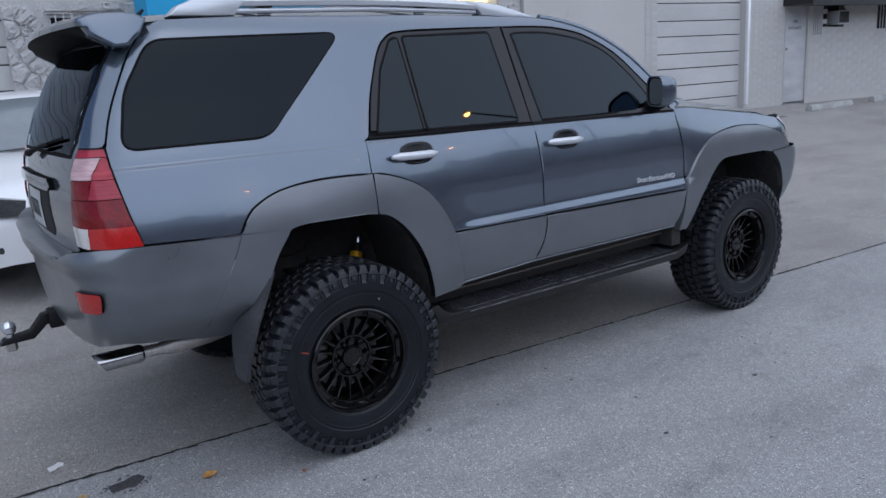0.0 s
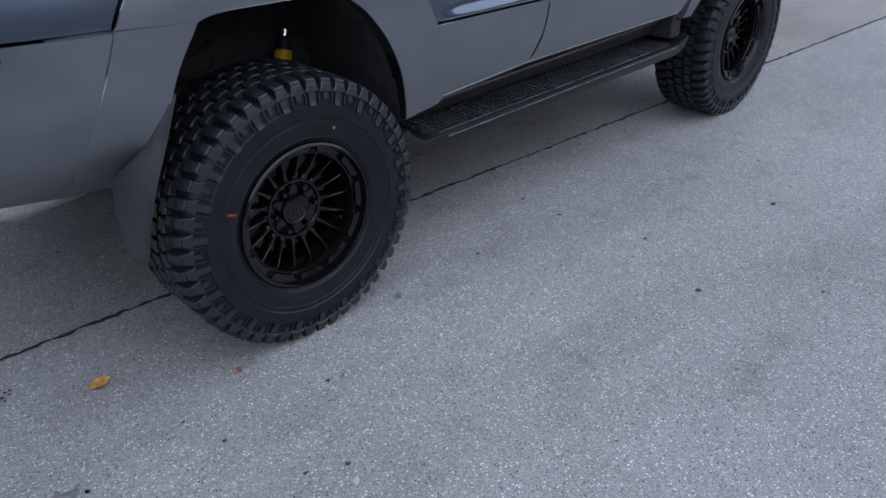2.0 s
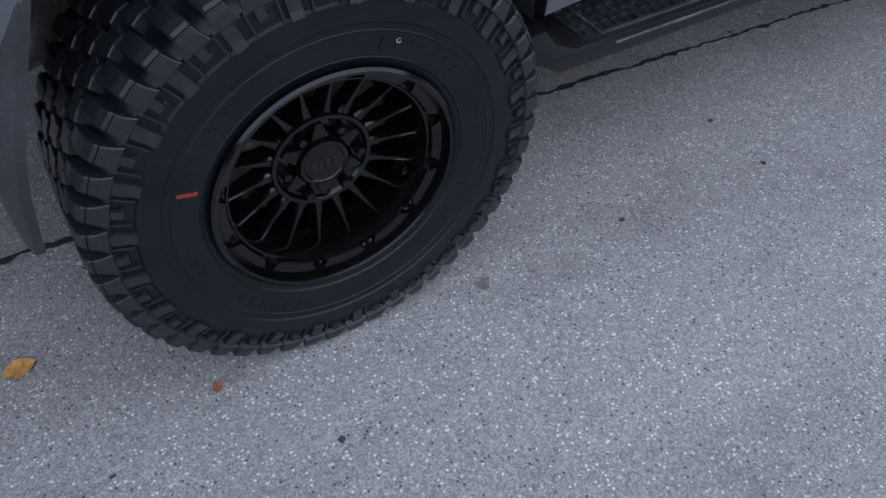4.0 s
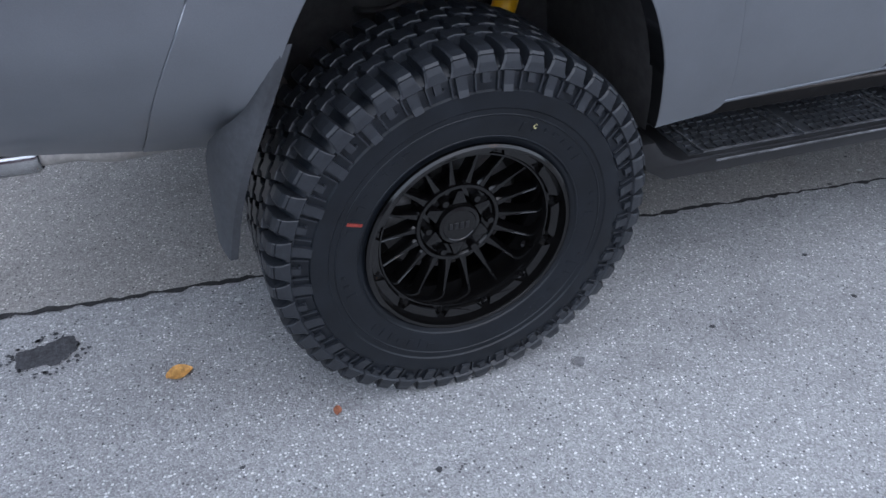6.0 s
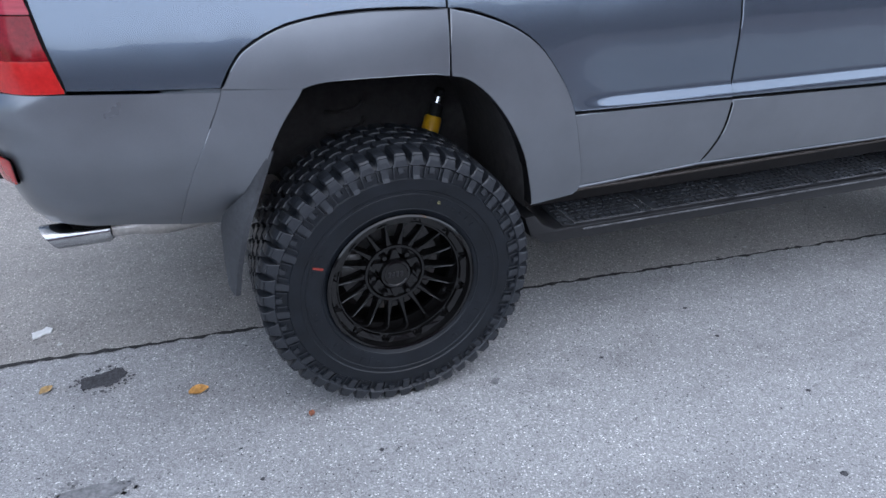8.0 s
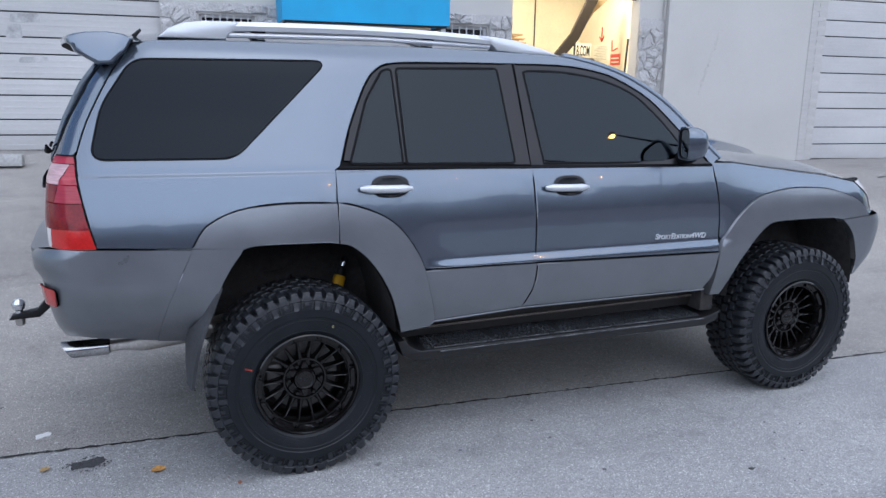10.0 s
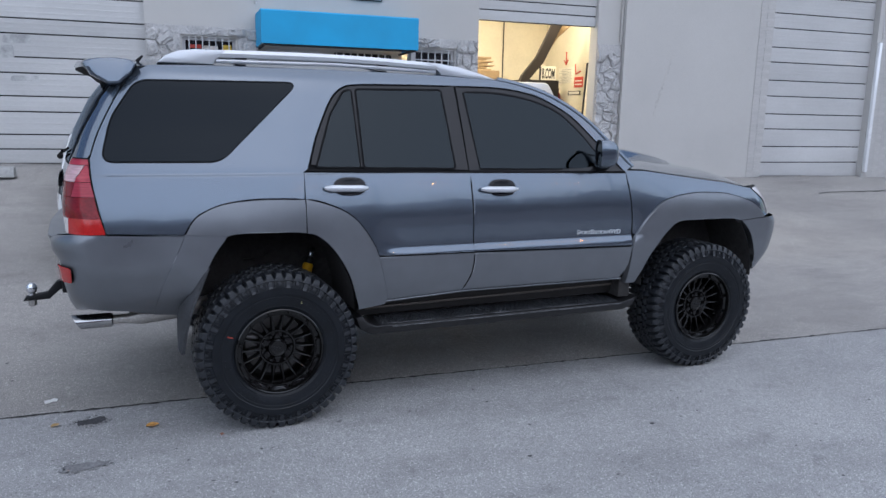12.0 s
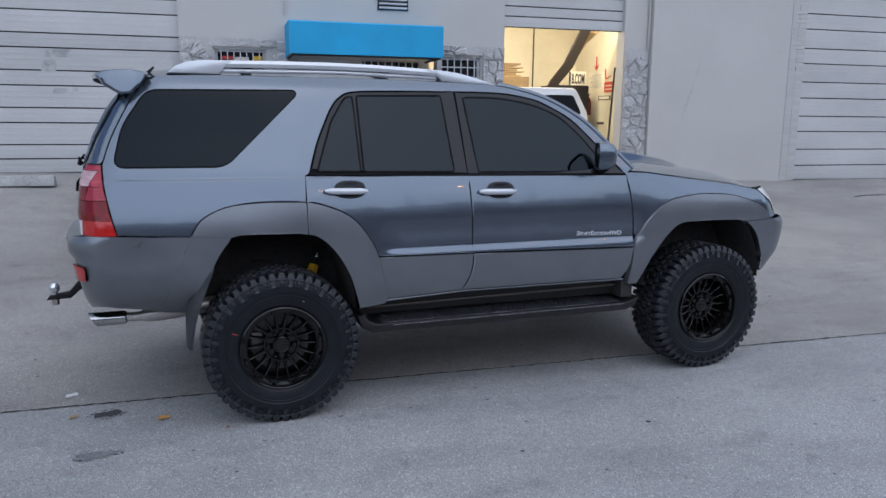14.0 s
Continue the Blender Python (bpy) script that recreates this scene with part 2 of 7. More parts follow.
def box(bm, a, b, bevel=0.0, seg=2):
    (x0, y0, z0), (x1, y1, z1) = a, b
    v = [bm.verts.new(p) for p in ((x0, y0, z0), (x1, y0, z0), (x1, y1, z0), (x0, y1, z0), (x0, y0, z1), (x1, y0, z1), (x1, y1, z1), (x0, y1, z1))]
    f = [bm.faces.new([v[i] for i in q]) for q in ((3, 2, 1, 0), (4, 5, 6, 7), (0, 1, 5, 4), (1, 2, 6, 5), (2, 3, 7, 6), (3, 0, 4, 7))]
    if bevel:
        es = list({e for q in f for e in q.edges})
        bmesh.ops.bevel(bm, geom=es, offset=bevel, segments=seg, affect="EDGES", profile=0.5)
    return v


def prism(bm, pts, vec, bevel=0.0):
    """A flat outline of places, thickened by vec."""
    a = [bm.verts.new(p) for p in pts]
    b = [bm.verts.new(Vector(p) + Vector(vec)) for p in pts]
    f = [bm.faces.new(a), bm.faces.new(b[::-1])]
    quad_strip(bm, b, a, True)
    bmesh.ops.recalc_face_normals(bm, faces=list({q for v in a + b for q in v.link_faces}))
    if bevel:
        bmesh.ops.bevel(bm, geom=list({e for q in f for e in q.edges}), offset=bevel, segments=2, affect="EDGES", profile=0.5)


def ring_at(bm, centre, u, v, r, n):
    r = float(r)
    return [bm.verts.new(centre + r * (math.cos(2 * math.pi * i / n) * u + math.sin(2 * math.pi * i / n) * v)) for i in range(n)]


def tube(bm, pts, radii, n=12, caps=True):
    """A round bar along places; radii is one number or one for each place."""
    pts = [Vector(p) for p in pts]
    radii = radii if isinstance(radii, (list, tuple)) else [radii] * len(pts)
    prev, ring0, u = None, None, None
    for i, p in enumerate(pts):
        d = (pts[min(i + 1, len(pts) - 1)] - pts[max(i - 1, 0)]).normalized()
        if u is None:
            u = d.orthogonal().normalized()
        u = (u - d * u.dot(d)).normalized()
        ring = ring_at(bm, p, u, d.cross(u), radii[i], n)
        if prev:
            quad_strip(bm, prev, ring, True)
        else:
            ring0 = ring
        prev = ring
    if caps:
        bm.faces.new(ring0[::-1])
        bm.faces.new(prev)


def lathe(bm, prof, centre, axis, n=48, closed=False):
    """Turns (radius, along) points round an axis ('x', 'y' or 'z')."""
    ax = Vector([float(k == axis) for k in "xyz"])
    u = Vector((0, 0, 1)) if axis != "z" else Vector((1, 0, 0))
    v = ax.cross(u)
    rows = [ring_at(bm, Vector(centre) + ax * a, u, v, max(r, 1e-4), n) for r, a in prof]
    for a, b in zip(rows, rows[1:] + ([rows[0]] if closed else [])):
        quad_strip(bm, a, b, True)
    bmesh.ops.recalc_face_normals(bm, faces=bm.faces)


def curve_pts(pts, n=4):
    """A smooth line through the given places (any dimension)."""
    p = [np.array(q, float) for q in pts]
    out = []
    for i in range(len(p) - 1):
        a, b, c, d = p[max(i - 1, 0)], p[i], p[i + 1], p[min(i + 2, len(p) - 1)]
        for k in range(n):
            t = k / n
            out.append(tuple(0.5 * (2 * b + (c - a) * t + (2 * a - 5 * b + 4 * c - d) * t * t + (3 * b - a - 3 * c + d) * t ** 3)))
    out.append(tuple(p[-1]))
    return out


def rounded(pts, r=0.03, n=4):
    """A closed outline with its corners rounded."""
    out, m = [], len(pts)
    for i in range(m):
        a, b, c = (np.array(pts[(i + k) % m], float) for k in (-1, 0, 1))
        la, lc = np.linalg.norm(a - b), np.linalg.norm(c - b)
        k = min(r, 0.45 * la, 0.45 * lc)
        p, q = b + (a - b) / la * k, b + (c - b) / lc * k
        for j in range(n + 1):
            t = j / n
            out.append(tuple((1 - t) ** 2 * p + 2 * t * (1 - t) * b + t * t * q))
    return out


def area2(p):
    return 0.5 * sum(p[i][0] * p[(i + 1) % len(p)][1] - p[(i + 1) % len(p)][0] * p[i][1] for i in range(len(p)))


def outward(p):
    """The outward normals at the corners of a counter-clockwise outline."""
    out, m = [], len(p)
    for i in range(m):
        t = np.array(p[(i + 1) % m], float) - np.array(p[i - 1], float)
        t /= np.linalg.norm(t) + 1e-9
        out.append(np.array((t[1], -t[0])))
    return out


def clean(p, least=0.0025):
    q = [p[0]]
    for a in p[1:]:
        if math.hypot(a[0] - q[-1][0], a[1] - q[-1][1]) > least:
            q.append(a)
    if math.hypot(q[0][0] - q[-1][0], q[0][1] - q[-1][1]) < least:
        q.pop()
    return q


def untangle(p):
    """Drops the small loops where an outline crosses itself."""
    def cross(a, b, c, d):
        def turn(o, u, v):
            return (u[0] - o[0]) * (v[1] - o[1]) - (u[1] - o[1]) * (v[0] - o[0])
        return turn(a, b, c) * turn(a, b, d) < 0 and turn(c, d, a) * turn(c, d, b) < 0
    i = 0
    while i < len(p):
        m = len(p)
        for j in range(i + 2, i + m - 1):
            if cross(p[i], p[(i + 1) % m], p[j % m], p[(j + 1) % m]):
                inside = [(k % m) for k in range(i + 1, j + 1)]
                drop = inside if len(inside) <= m / 2 else [k for k in range(m) if k not in inside]
                p = [q for k, q in enumerate(p) if k not in drop]
                i = -1
                break
        i += 1
    return p


def panel(name, outline, material, parent, surf, off=0.0, gap=0.0042, depth=0.02, step=0.07, side=1, label="", edge=0.003, cuts=(), rim=None):
    """A sheet with a rounded, turned-in rim. The outline is laid on a curved surface surf(s, z, off, side)."""
    offset = off if callable(off) else (lambda s, z: off)
    p = clean(list(outline))
    if area2(p) < 0:
        p = p[::-1]
    p = untangle([tuple(np.array(a) - k * (gap + edge)) for a, k in zip(p, outward(p))])
    xs, zs = ([lo + (hi - lo) * i / (int((hi - lo) / step) + 1) for i in range(1, int((hi - lo) / step) + 1)] for lo, hi in ((min(a[k] for a in p), max(a[k] for a in p)) for k in (0, 1)))
    zs = sorted([z for z in zs if all(abs(z - c) > 0.012 for c in cuts)] + list(cuts))
    flat = []
    for a, b in zip(p, p[1:] + p[:1]):
        ts = [0.0]
        for k, levels in ((0, xs), (1, zs)):
            if abs(b[k] - a[k]) > 1e-6:
                ts += [t for t in ((v - a[k]) / (b[k] - a[k]) for v in levels) if 0 < t < 1]
        long, last = math.hypot(b[0] - a[0], b[1] - a[1]), -1
        for t in sorted(ts):
            if t == 0 or (t - last) * long > 0.0015 and (1 - t) * long > 0.0015:
                flat.append((a[0] + (b[0] - a[0]) * t, a[1] + (b[1] - a[1]) * t))
                last = t
    fa = np.array(flat)
    fb = np.roll(fa, -1, 0)
    inner = []
    for x in xs:
        for z in zs:
            q = np.array((x, z))
            d = fb - fa
            t = np.clip(((q - fa) * d).sum(1) / (d * d).sum(1), 0, 1)
            near = np.sqrt((((fa + d * t[:, None]) - q) ** 2).sum(1).min())
            over = (fa[:, 1] > z) != (fb[:, 1] > z)
            hits = (over & (x < fa[:, 0] + (z - fa[:, 1]) / np.where(over, d[:, 1], 1.0) * d[:, 0])).sum()
            if hits % 2 and near > 0.004:
                inner.append((x, z))
    n = len(flat)
    out = delaunay_2d_cdt([Vector(q) for q in flat + inner], [(i, (i + 1) % n) for i in range(n)], [], 1, 1e-6)
    bm = bmesh.new()
    used = {i for f in out[2] for i in f}
    vs = {i: bm.verts.new((q.x, 0, q.y)) for i, q in enumerate(out[0]) if i in used}
    for f in out[2]:
        bm.faces.new([vs[i] for i in f])
    start = next(e for e in bm.edges if e.is_boundary)
    loop, e, v = [start.verts[0]], start, start.verts[1]
    while v != loop[0]:
        if len(loop) > 4000:
            raise ValueError(name + str(outline[:3]))
        loop.append(v)
        e = next(k for k in v.link_edges if k.is_boundary and k != e)
        v = e.other_vert(v)
    flat = [(q.co.x, q.co.z) for q in loop]
    if area2(flat) < 0:
        loop, flat = loop[::-1], flat[::-1]
    rings = [[], []]
    for a, k in zip(flat, outward(flat)):
        s, z = a[0] + k[0] * edge, a[1] + k[1] * edge
        o = offset(a[0], a[1])
        rings[0].append(bm.verts.new(surf(s, z, o - edge * 0.8, side)))
        rings[1].append(bm.verts.new(surf(s, z, o - depth, side)))
    spots = [(q.co.x, q.co.z) for q in list(bm.verts)[: len(bm.verts) - 2 * len(loop)]]
    for q in list(bm.verts)[: len(spots)]:
        q.co = surf(q.co.x, q.co.z, offset(q.co.x, q.co.z), side)
    quad_strip(bm, loop, rings[0], True)
    rim_from = len(bm.faces)
    quad_strip(bm, rings[0], rings[1], True)
    bm.faces.ensure_lookup_table()
    for f in list(bm.faces)[rim_from:]:
        f.material_index = 1
    bm.verts.index_update()
    e = 0.003

    def face_way(s, z):
        o = offset(s, z)
        n = (Vector(surf(s + e, z, o, side)) - Vector(surf(s - e, z, o, side))).cross(Vector(surf(s, z + e, o, side)) - Vector(surf(s, z - e, o, side))).normalized()
        return n if n.dot(Vector(surf(s, z, o + 0.01, side)) - Vector(surf(s, z, o, side))) > 0 else -n
    ways = [face_way(*q) for q in spots]
    for a, k in zip(flat, outward(flat)):
        o = offset(a[0], a[1])
        across = (Vector(surf(a[0] + k[0] * 0.004, a[1] + k[1] * 0.004, o, side)) - Vector(surf(a[0], a[1], o, side))).normalized()
        ways.append((face_way(*a) * 0.6 + across * 0.8).normalized())
    ways += [q for q in ways[-len(flat):]]
    bmesh.ops.recalc_face_normals(bm, faces=bm.faces)
    bm.normal_update()
    if sum(f.normal.dot(ways[f.verts[0].index]) * f.calc_area() for f in bm.faces) < 0:
        bmesh.ops.reverse_faces(bm, faces=bm.faces)
    # thin sheets get a black rim that paints the shade inside their gaps
    ob = part(name, bm, [material, rim or (M_SEAL_GAP if depth < 0.04 else material)], parent, label, sharp=180)
    ob.data.normals_split_custom_set_from_vertices(ways)
    return ob


# ---- the ground ----
def ground_z(x, y):
    top = float(np.interp(x, [-3, 2, 10, 20], [0.80, 0.72, 0.55, 0.62]))
    t = min(max((y - 0.2) / 6.0, 0.0), 1.0)
    return top * t ** 1.9


def ground_sheet():
    xs = sorted({*np.arange(-8, 24, 0.5).round(2), -300, -120, -50, -25, -14, 32, 50, 90, 160, 300})
    ys = sorted({*np.arange(-6, 8.01, 0.4).round(2), -300, -120, -50, -25, -14, -9, 12, 25, 60, 150, 300})
    bm = bmesh.new()
    g = [[bm.verts.new((x, y, ground_z(x, y))) for y in ys] for x in xs]
    for a, b in zip(g, g[1:]):
        for i in range(len(ys) - 1):
            bm.faces.new((a[i], b[i], b[i + 1], a[i + 1]))
    return solo("ground", bm, M_ASPHALT, "grey worn asphalt alley with pale stone chips", "ground", kind="structure")


ground_sheet()


def crack(name, pts, width, label, seed):
    """A thin dark joint in the paving, with a wandering edge."""
    rnd = random.Random(seed)
    bm = bmesh.new()
    a, b = [], []
    for x, y in pts:
        wob = rnd.uniform(-0.006, 0.006)
        h = width * rnd.uniform(0.25, 1.25) / 2
        z = ground_z(x, y) + 0.003
        a.append(bm.verts.new((x, y + wob - h, z)))
        b.append(bm.verts.new((x, y + wob + h, z)))
    quad_strip(bm, a, b)
    solo(name, bm, M_CRACK, label, "seam", kind="structure")


M_CRACK = surface("dirt_filled_joint", (0.024, 0.023, 0.023), 0.95, grain=40, amount=0.4, bump=0.5, bump_size=0.004)
crack("paving_seam", [(x, -0.335 - 0.072 * x) for x in np.arange(-6, 16, 0.025)], 0.020, "dark cracked seam between two asphalt pavings", 3)
crack("tar_crack", [(x, 4.83 + 0.025 * (x - 10.7) + 0.03 * math.sin(3 * x)) for x in np.arange(10.6, 13.0, 0.06)], 0.10, "dark crack filled with tar in the apron", 5)

# ---- the car: its outer form ----
YC, AXLE_F = 0.05, 2.757
suv = thing("suv", "grey-blue lifted four-door off-road car with grey cladding, parked on asphalt", "car", (1.2, YC, 0))


def section_table():
    """The flank's section: rounded between its knots, crisp at the shoulder line."""
    zs = np.arange(0.30, 1.841, 0.001)
    base = np.interp(zs, [0.3, 0.45, 0.58, 0.62, 0.66, 0.71, 0.77, 0.82, 0.855, 0.875, 0.90, 1.0, 1.06, 1.12, 1.18, 1.24, 1.2950, 1.3018, 1.310, 1.75, 1.80, 1.84], [0.80, 0.83, 0.853, 0.866, 0.880, 0.892, 0.901, 0.906, 0.909, 0.908, 0.906, 0.901, 0.897, 0.890, 0.880, 0.868, 0.8545, 0.8425, 0.8405, 0.668, 0.640, 0.585])
    out = base.copy()
    for i, z in enumerate(zs):
        k = int(1000 * min(0.030, max(0.0, 1.288 - z) if z < 1.3 else max(0.0, z - 1.315), max(0.003, z - 0.3), 1.84 - z))
        out[i] = base[max(i - k, 0):i + k + 1].mean()
    return zs, out


SECTION_Z, SECTION_W = section_table()


def half_width(x, z):
    b = float(np.interp(z, SECTION_Z, SECTION_W))
    if x > 2.2 and z > 1.06:
        b -= 0.8 * (z - 1.06) ** 2 * min((x - 2.2) / 0.6, 1.0)
    # the doors are hollowed between their flares
    away = min(max((math.hypot(x + 0.03, z - 0.52) - 0.66) / 0.16, 0.0), 1.0) * min(max((2.26 - x) / 0.10, 0.0), 1.0)
    b -= away * away * (3 - 2 * away) * float(np.interp(z, [0.876, 0.884, 0.892, 0.902, 0.912, 0.94, 1.02, 1.10], [0.0, 0.0025, 0.0065, 0.0105, 0.012, 0.0112, 0.005, 0.0])) * (1.0 if x > 0 else 0.0)
    if x < 0.12:
        b -= 0.014 * min((0.12 - x) / 0.30, 1.0) * float(np.interp(z, [1.03, 1.08, 1.20, 1.30, 1.50, 1.76], [0.0, 0.16, 0.72, 1.0, 1.0, 0.0]))
    if x < 0:
        b -= 0.05 * (x / 0.8) ** 2
    if x > 2.2:
        b -= 0.045 * ((x - 2.2) / 1.1) ** 2
    return b


def soft_width(x, z):
    return sum(half_width(x, z + d) * k for d, k in ((-0.002, 0.25), (-0.0007, 0.25), (0.0007, 0.25), (0.002, 0.25)))


def wrap(end, radius, sign, width=soft_width, bow=0.04):
    """A surface that runs along the flank and turns round the car's end. sign -1: the rear."""
    def surf(s, z, off, side):
        e, w = end(z), width(end(z) if (s - end(z)) * sign > 0 else s, z)
        turn = e - sign * radius
        d = (s - turn) * sign
        if d <= 0:
            return (s, YC - side * (w + off), z)
        a = d / radius
        if a < math.pi / 2:
            return (turn + sign * (radius + off) * math.sin(a), YC - side * (w - radius + (radius + off) * math.cos(a)), z)
        y = (w - radius) - (d - radius * math.pi / 2)
        return (e + sign * (off + bow * (1 - (y / (w - radius)) ** 2)), YC - side * y, z)
    return surf


def rear_end(z):
    return float(np.interp(z, [0.9, 1.04, 1.14, 1.30, 1.37, 1.5, 1.64, 1.72, 1.84], [-0.93, -0.935, -0.94, -0.925, -0.905, -0.86, -0.79, -0.73, -0.62]))


def bumper_end(z):
    return float(np.interp(z, [0.55, 0.64, 0.70, 0.86, 0.92, 0.955, 1.0, 1.03, 1.06], [-0.90, -0.935, -0.95, -0.965, -0.975, -1.005, -1.0, -0.965, -0.93]))


def front_end(z):
    return float(np.interp(z, [0.5, 0.59, 0.75, 0.93, 0.97, 1.0, 1.1, 1.2, 1.3], [3.26, 3.31, 3.41, 3.445, 3.43, 3.38, 3.34, 3.26, 3.1]))


R_REAR, R_BUMP, R_FRONT = 0.13, 0.17, 0.16
BODY = wrap(rear_end, R_REAR, -1)


def bumper_width(x, z):
    """The flank's width, drawn in towards the bumper's foot."""
    tuck = float(np.interp(z, [0.56, 0.58, 0.62, 0.66, 0.70, 0.76, 0.82, 0.88], [0.205, 0.18, 0.135, 0.098, 0.068, 0.034, 0.012, 0.0]))
    return soft_width(x, z) - tuck * min(max((-0.33 - x) / 0.10, 0.0), 1.0)


BUMP = wrap(bumper_end, R_BUMP, -1, bumper_width)
FOOT = wrap(rear_end, R_REAR, -1, bumper_width)
FRONT = wrap(front_end, R_FRONT, 1)


def rear_s(y, z, end=rear_end, radius=R_REAR):
    """The place along the wrapped surface of a point y metres off the car's middle line, on its back."""
    e = end(z)
    return e + radius - radius * math.pi / 2 - (soft_width(e, z) - radius - y)


FLARE_R_OUT = curve_pts([(-0.43, 1.022), (-0.395, 1.080), (-0.353, 1.118), (-0.256, 1.160), (-0.088, 1.182), (0.145, 1.176), (0.259, 1.150), (0.362, 1.102), (0.436, 1.034), (0.510, 0.915), (0.557, 0.758), (0.583, 0.66), (0.584, 0.618), (0.566, 0.598)], 4)
ARCH_R = curve_pts([(0.428, 0.58), (0.420, 0.615), (0.401, 0.673), (0.368, 0.771), (0.309, 0.882), (0.235, 0.968), (0.148, 1.011), (-0.04, 1.020), (-0.18, 1.020), (-0.24, 1.008)], 4)
ARCH_R2 = curve_pts([(-0.24, 1.008), (-0.293, 0.937), (-0.335, 0.862), (-0.359, 0.79), (-0.385, 0.70), (-0.410, 0.62), (-0.43, 0.580)], 3)
FLARE_R_LOW = curve_pts([(-0.575, 0.598), (-0.566, 0.645), (-0.543, 0.748), (-0.513, 0.833), (-0.465, 0.935), (-0.427, 1.018)], 4)
FLARE_F_OUT = curve_pts([(2.150, 0.60), (2.158, 0.848), (2.205, 0.935), (2.269, 1.018), (2.399, 1.110), (2.621, 1.148), (2.80, 1.146), (2.950, 1.130), (3.150, 1.068), (3.265, 0.975)], 4)
ARCH_F = curve_pts([(3.196, 0.66), (3.186, 0.71), (3.150, 0.80), (3.103, 0.888), (3.04, 0.950), (2.96, 0.978), (2.592, 0.984), (2.481, 0.970), (2.397, 0.907), (2.33, 0.83), (2.280, 0.752), (2.215, 0.60)], 4)
FRAME_TOP = curve_pts([(0.174, 1.322), (0.225, 1.47), (0.282, 1.591), (0.325, 1.668), (0.372, 1.719), (0.454, 1.751), (0.72, 1.760), (1.048, 1.763)], 4)
FRAME_TOP_F = curve_pts([(1.048, 1.763), (1.20, 1.764), (1.357, 1.759), (1.50, 1.738), (1.609, 1.706), (1.784, 1.611), (1.948, 1.450), (2.105, 1.285)], 5)
ROOF_EDGE = curve_pts([(2.16, 1.315), (2.02, 1.455), (1.893, 1.578), (1.76, 1.668), (1.613, 1.737), (1.44, 1.785), (1.255, 1.810), (0.705, 1.826), (0.213, 1.828), (-0.211, 1.826), (-0.50, 1.818), (-0.60, 1.806)], 4)
PILLAR_R = curve_pts([(-0.60, 1.806), (-0.645, 1.74), (-0.693, 1.667), (-0.777, 1.502), (-0.822, 1.373)], 4)
TAIL_EDGE = curve_pts([(-0.822, 1.373), (-0.817, 1.274), (-0.793, 1.14), (-0.766, 1.036)], 4)
SPLIT = curve_pts([(1.067, 1.298), (1.078, 1.08), (1.083, 0.862)], 3)
SPLIT_LOW = curve_pts([(1.083, 0.862), (1.080, 0.79), (1.066, 0.728), (1.024, 0.644)], 3)
DOOR_FRONT = curve_pts([(2.105, 1.285), (2.135, 1.12), (2.152, 0.971), (2.154, 0.842)], 3)
DOOR_FRONT_LOW = curve_pts([(2.154, 0.842), (2.148, 0.76), (2.130, 0.70), (2.092, 0.640)], 3)
CREASE = (0.878, 0.885, 0.892, 0.898, 0.904, 0.911, 0.92, 0.94, 0.97, 1.015, 1.06, 1.12, 1.18, 1.24, 1.290, 1.2942, 1.2970, 1.2998, 1.3030, 1.309, 1.34)
DOOR_X = 0.1475
cut = next(i for i, q in enumerate(FLARE_R_OUT) if q[0] >= 0.145)
low = next(i for i, q in enumerate(FLARE_R_OUT) if q[1] <= 0.875)
fcut = next(i for i, q in enumerate(FLARE_F_OUT) if q[1] >= 0.842)


def flare_bulge(s, z):
    return 0.010


def bumper_bulge(s, z):
    return 0.0075


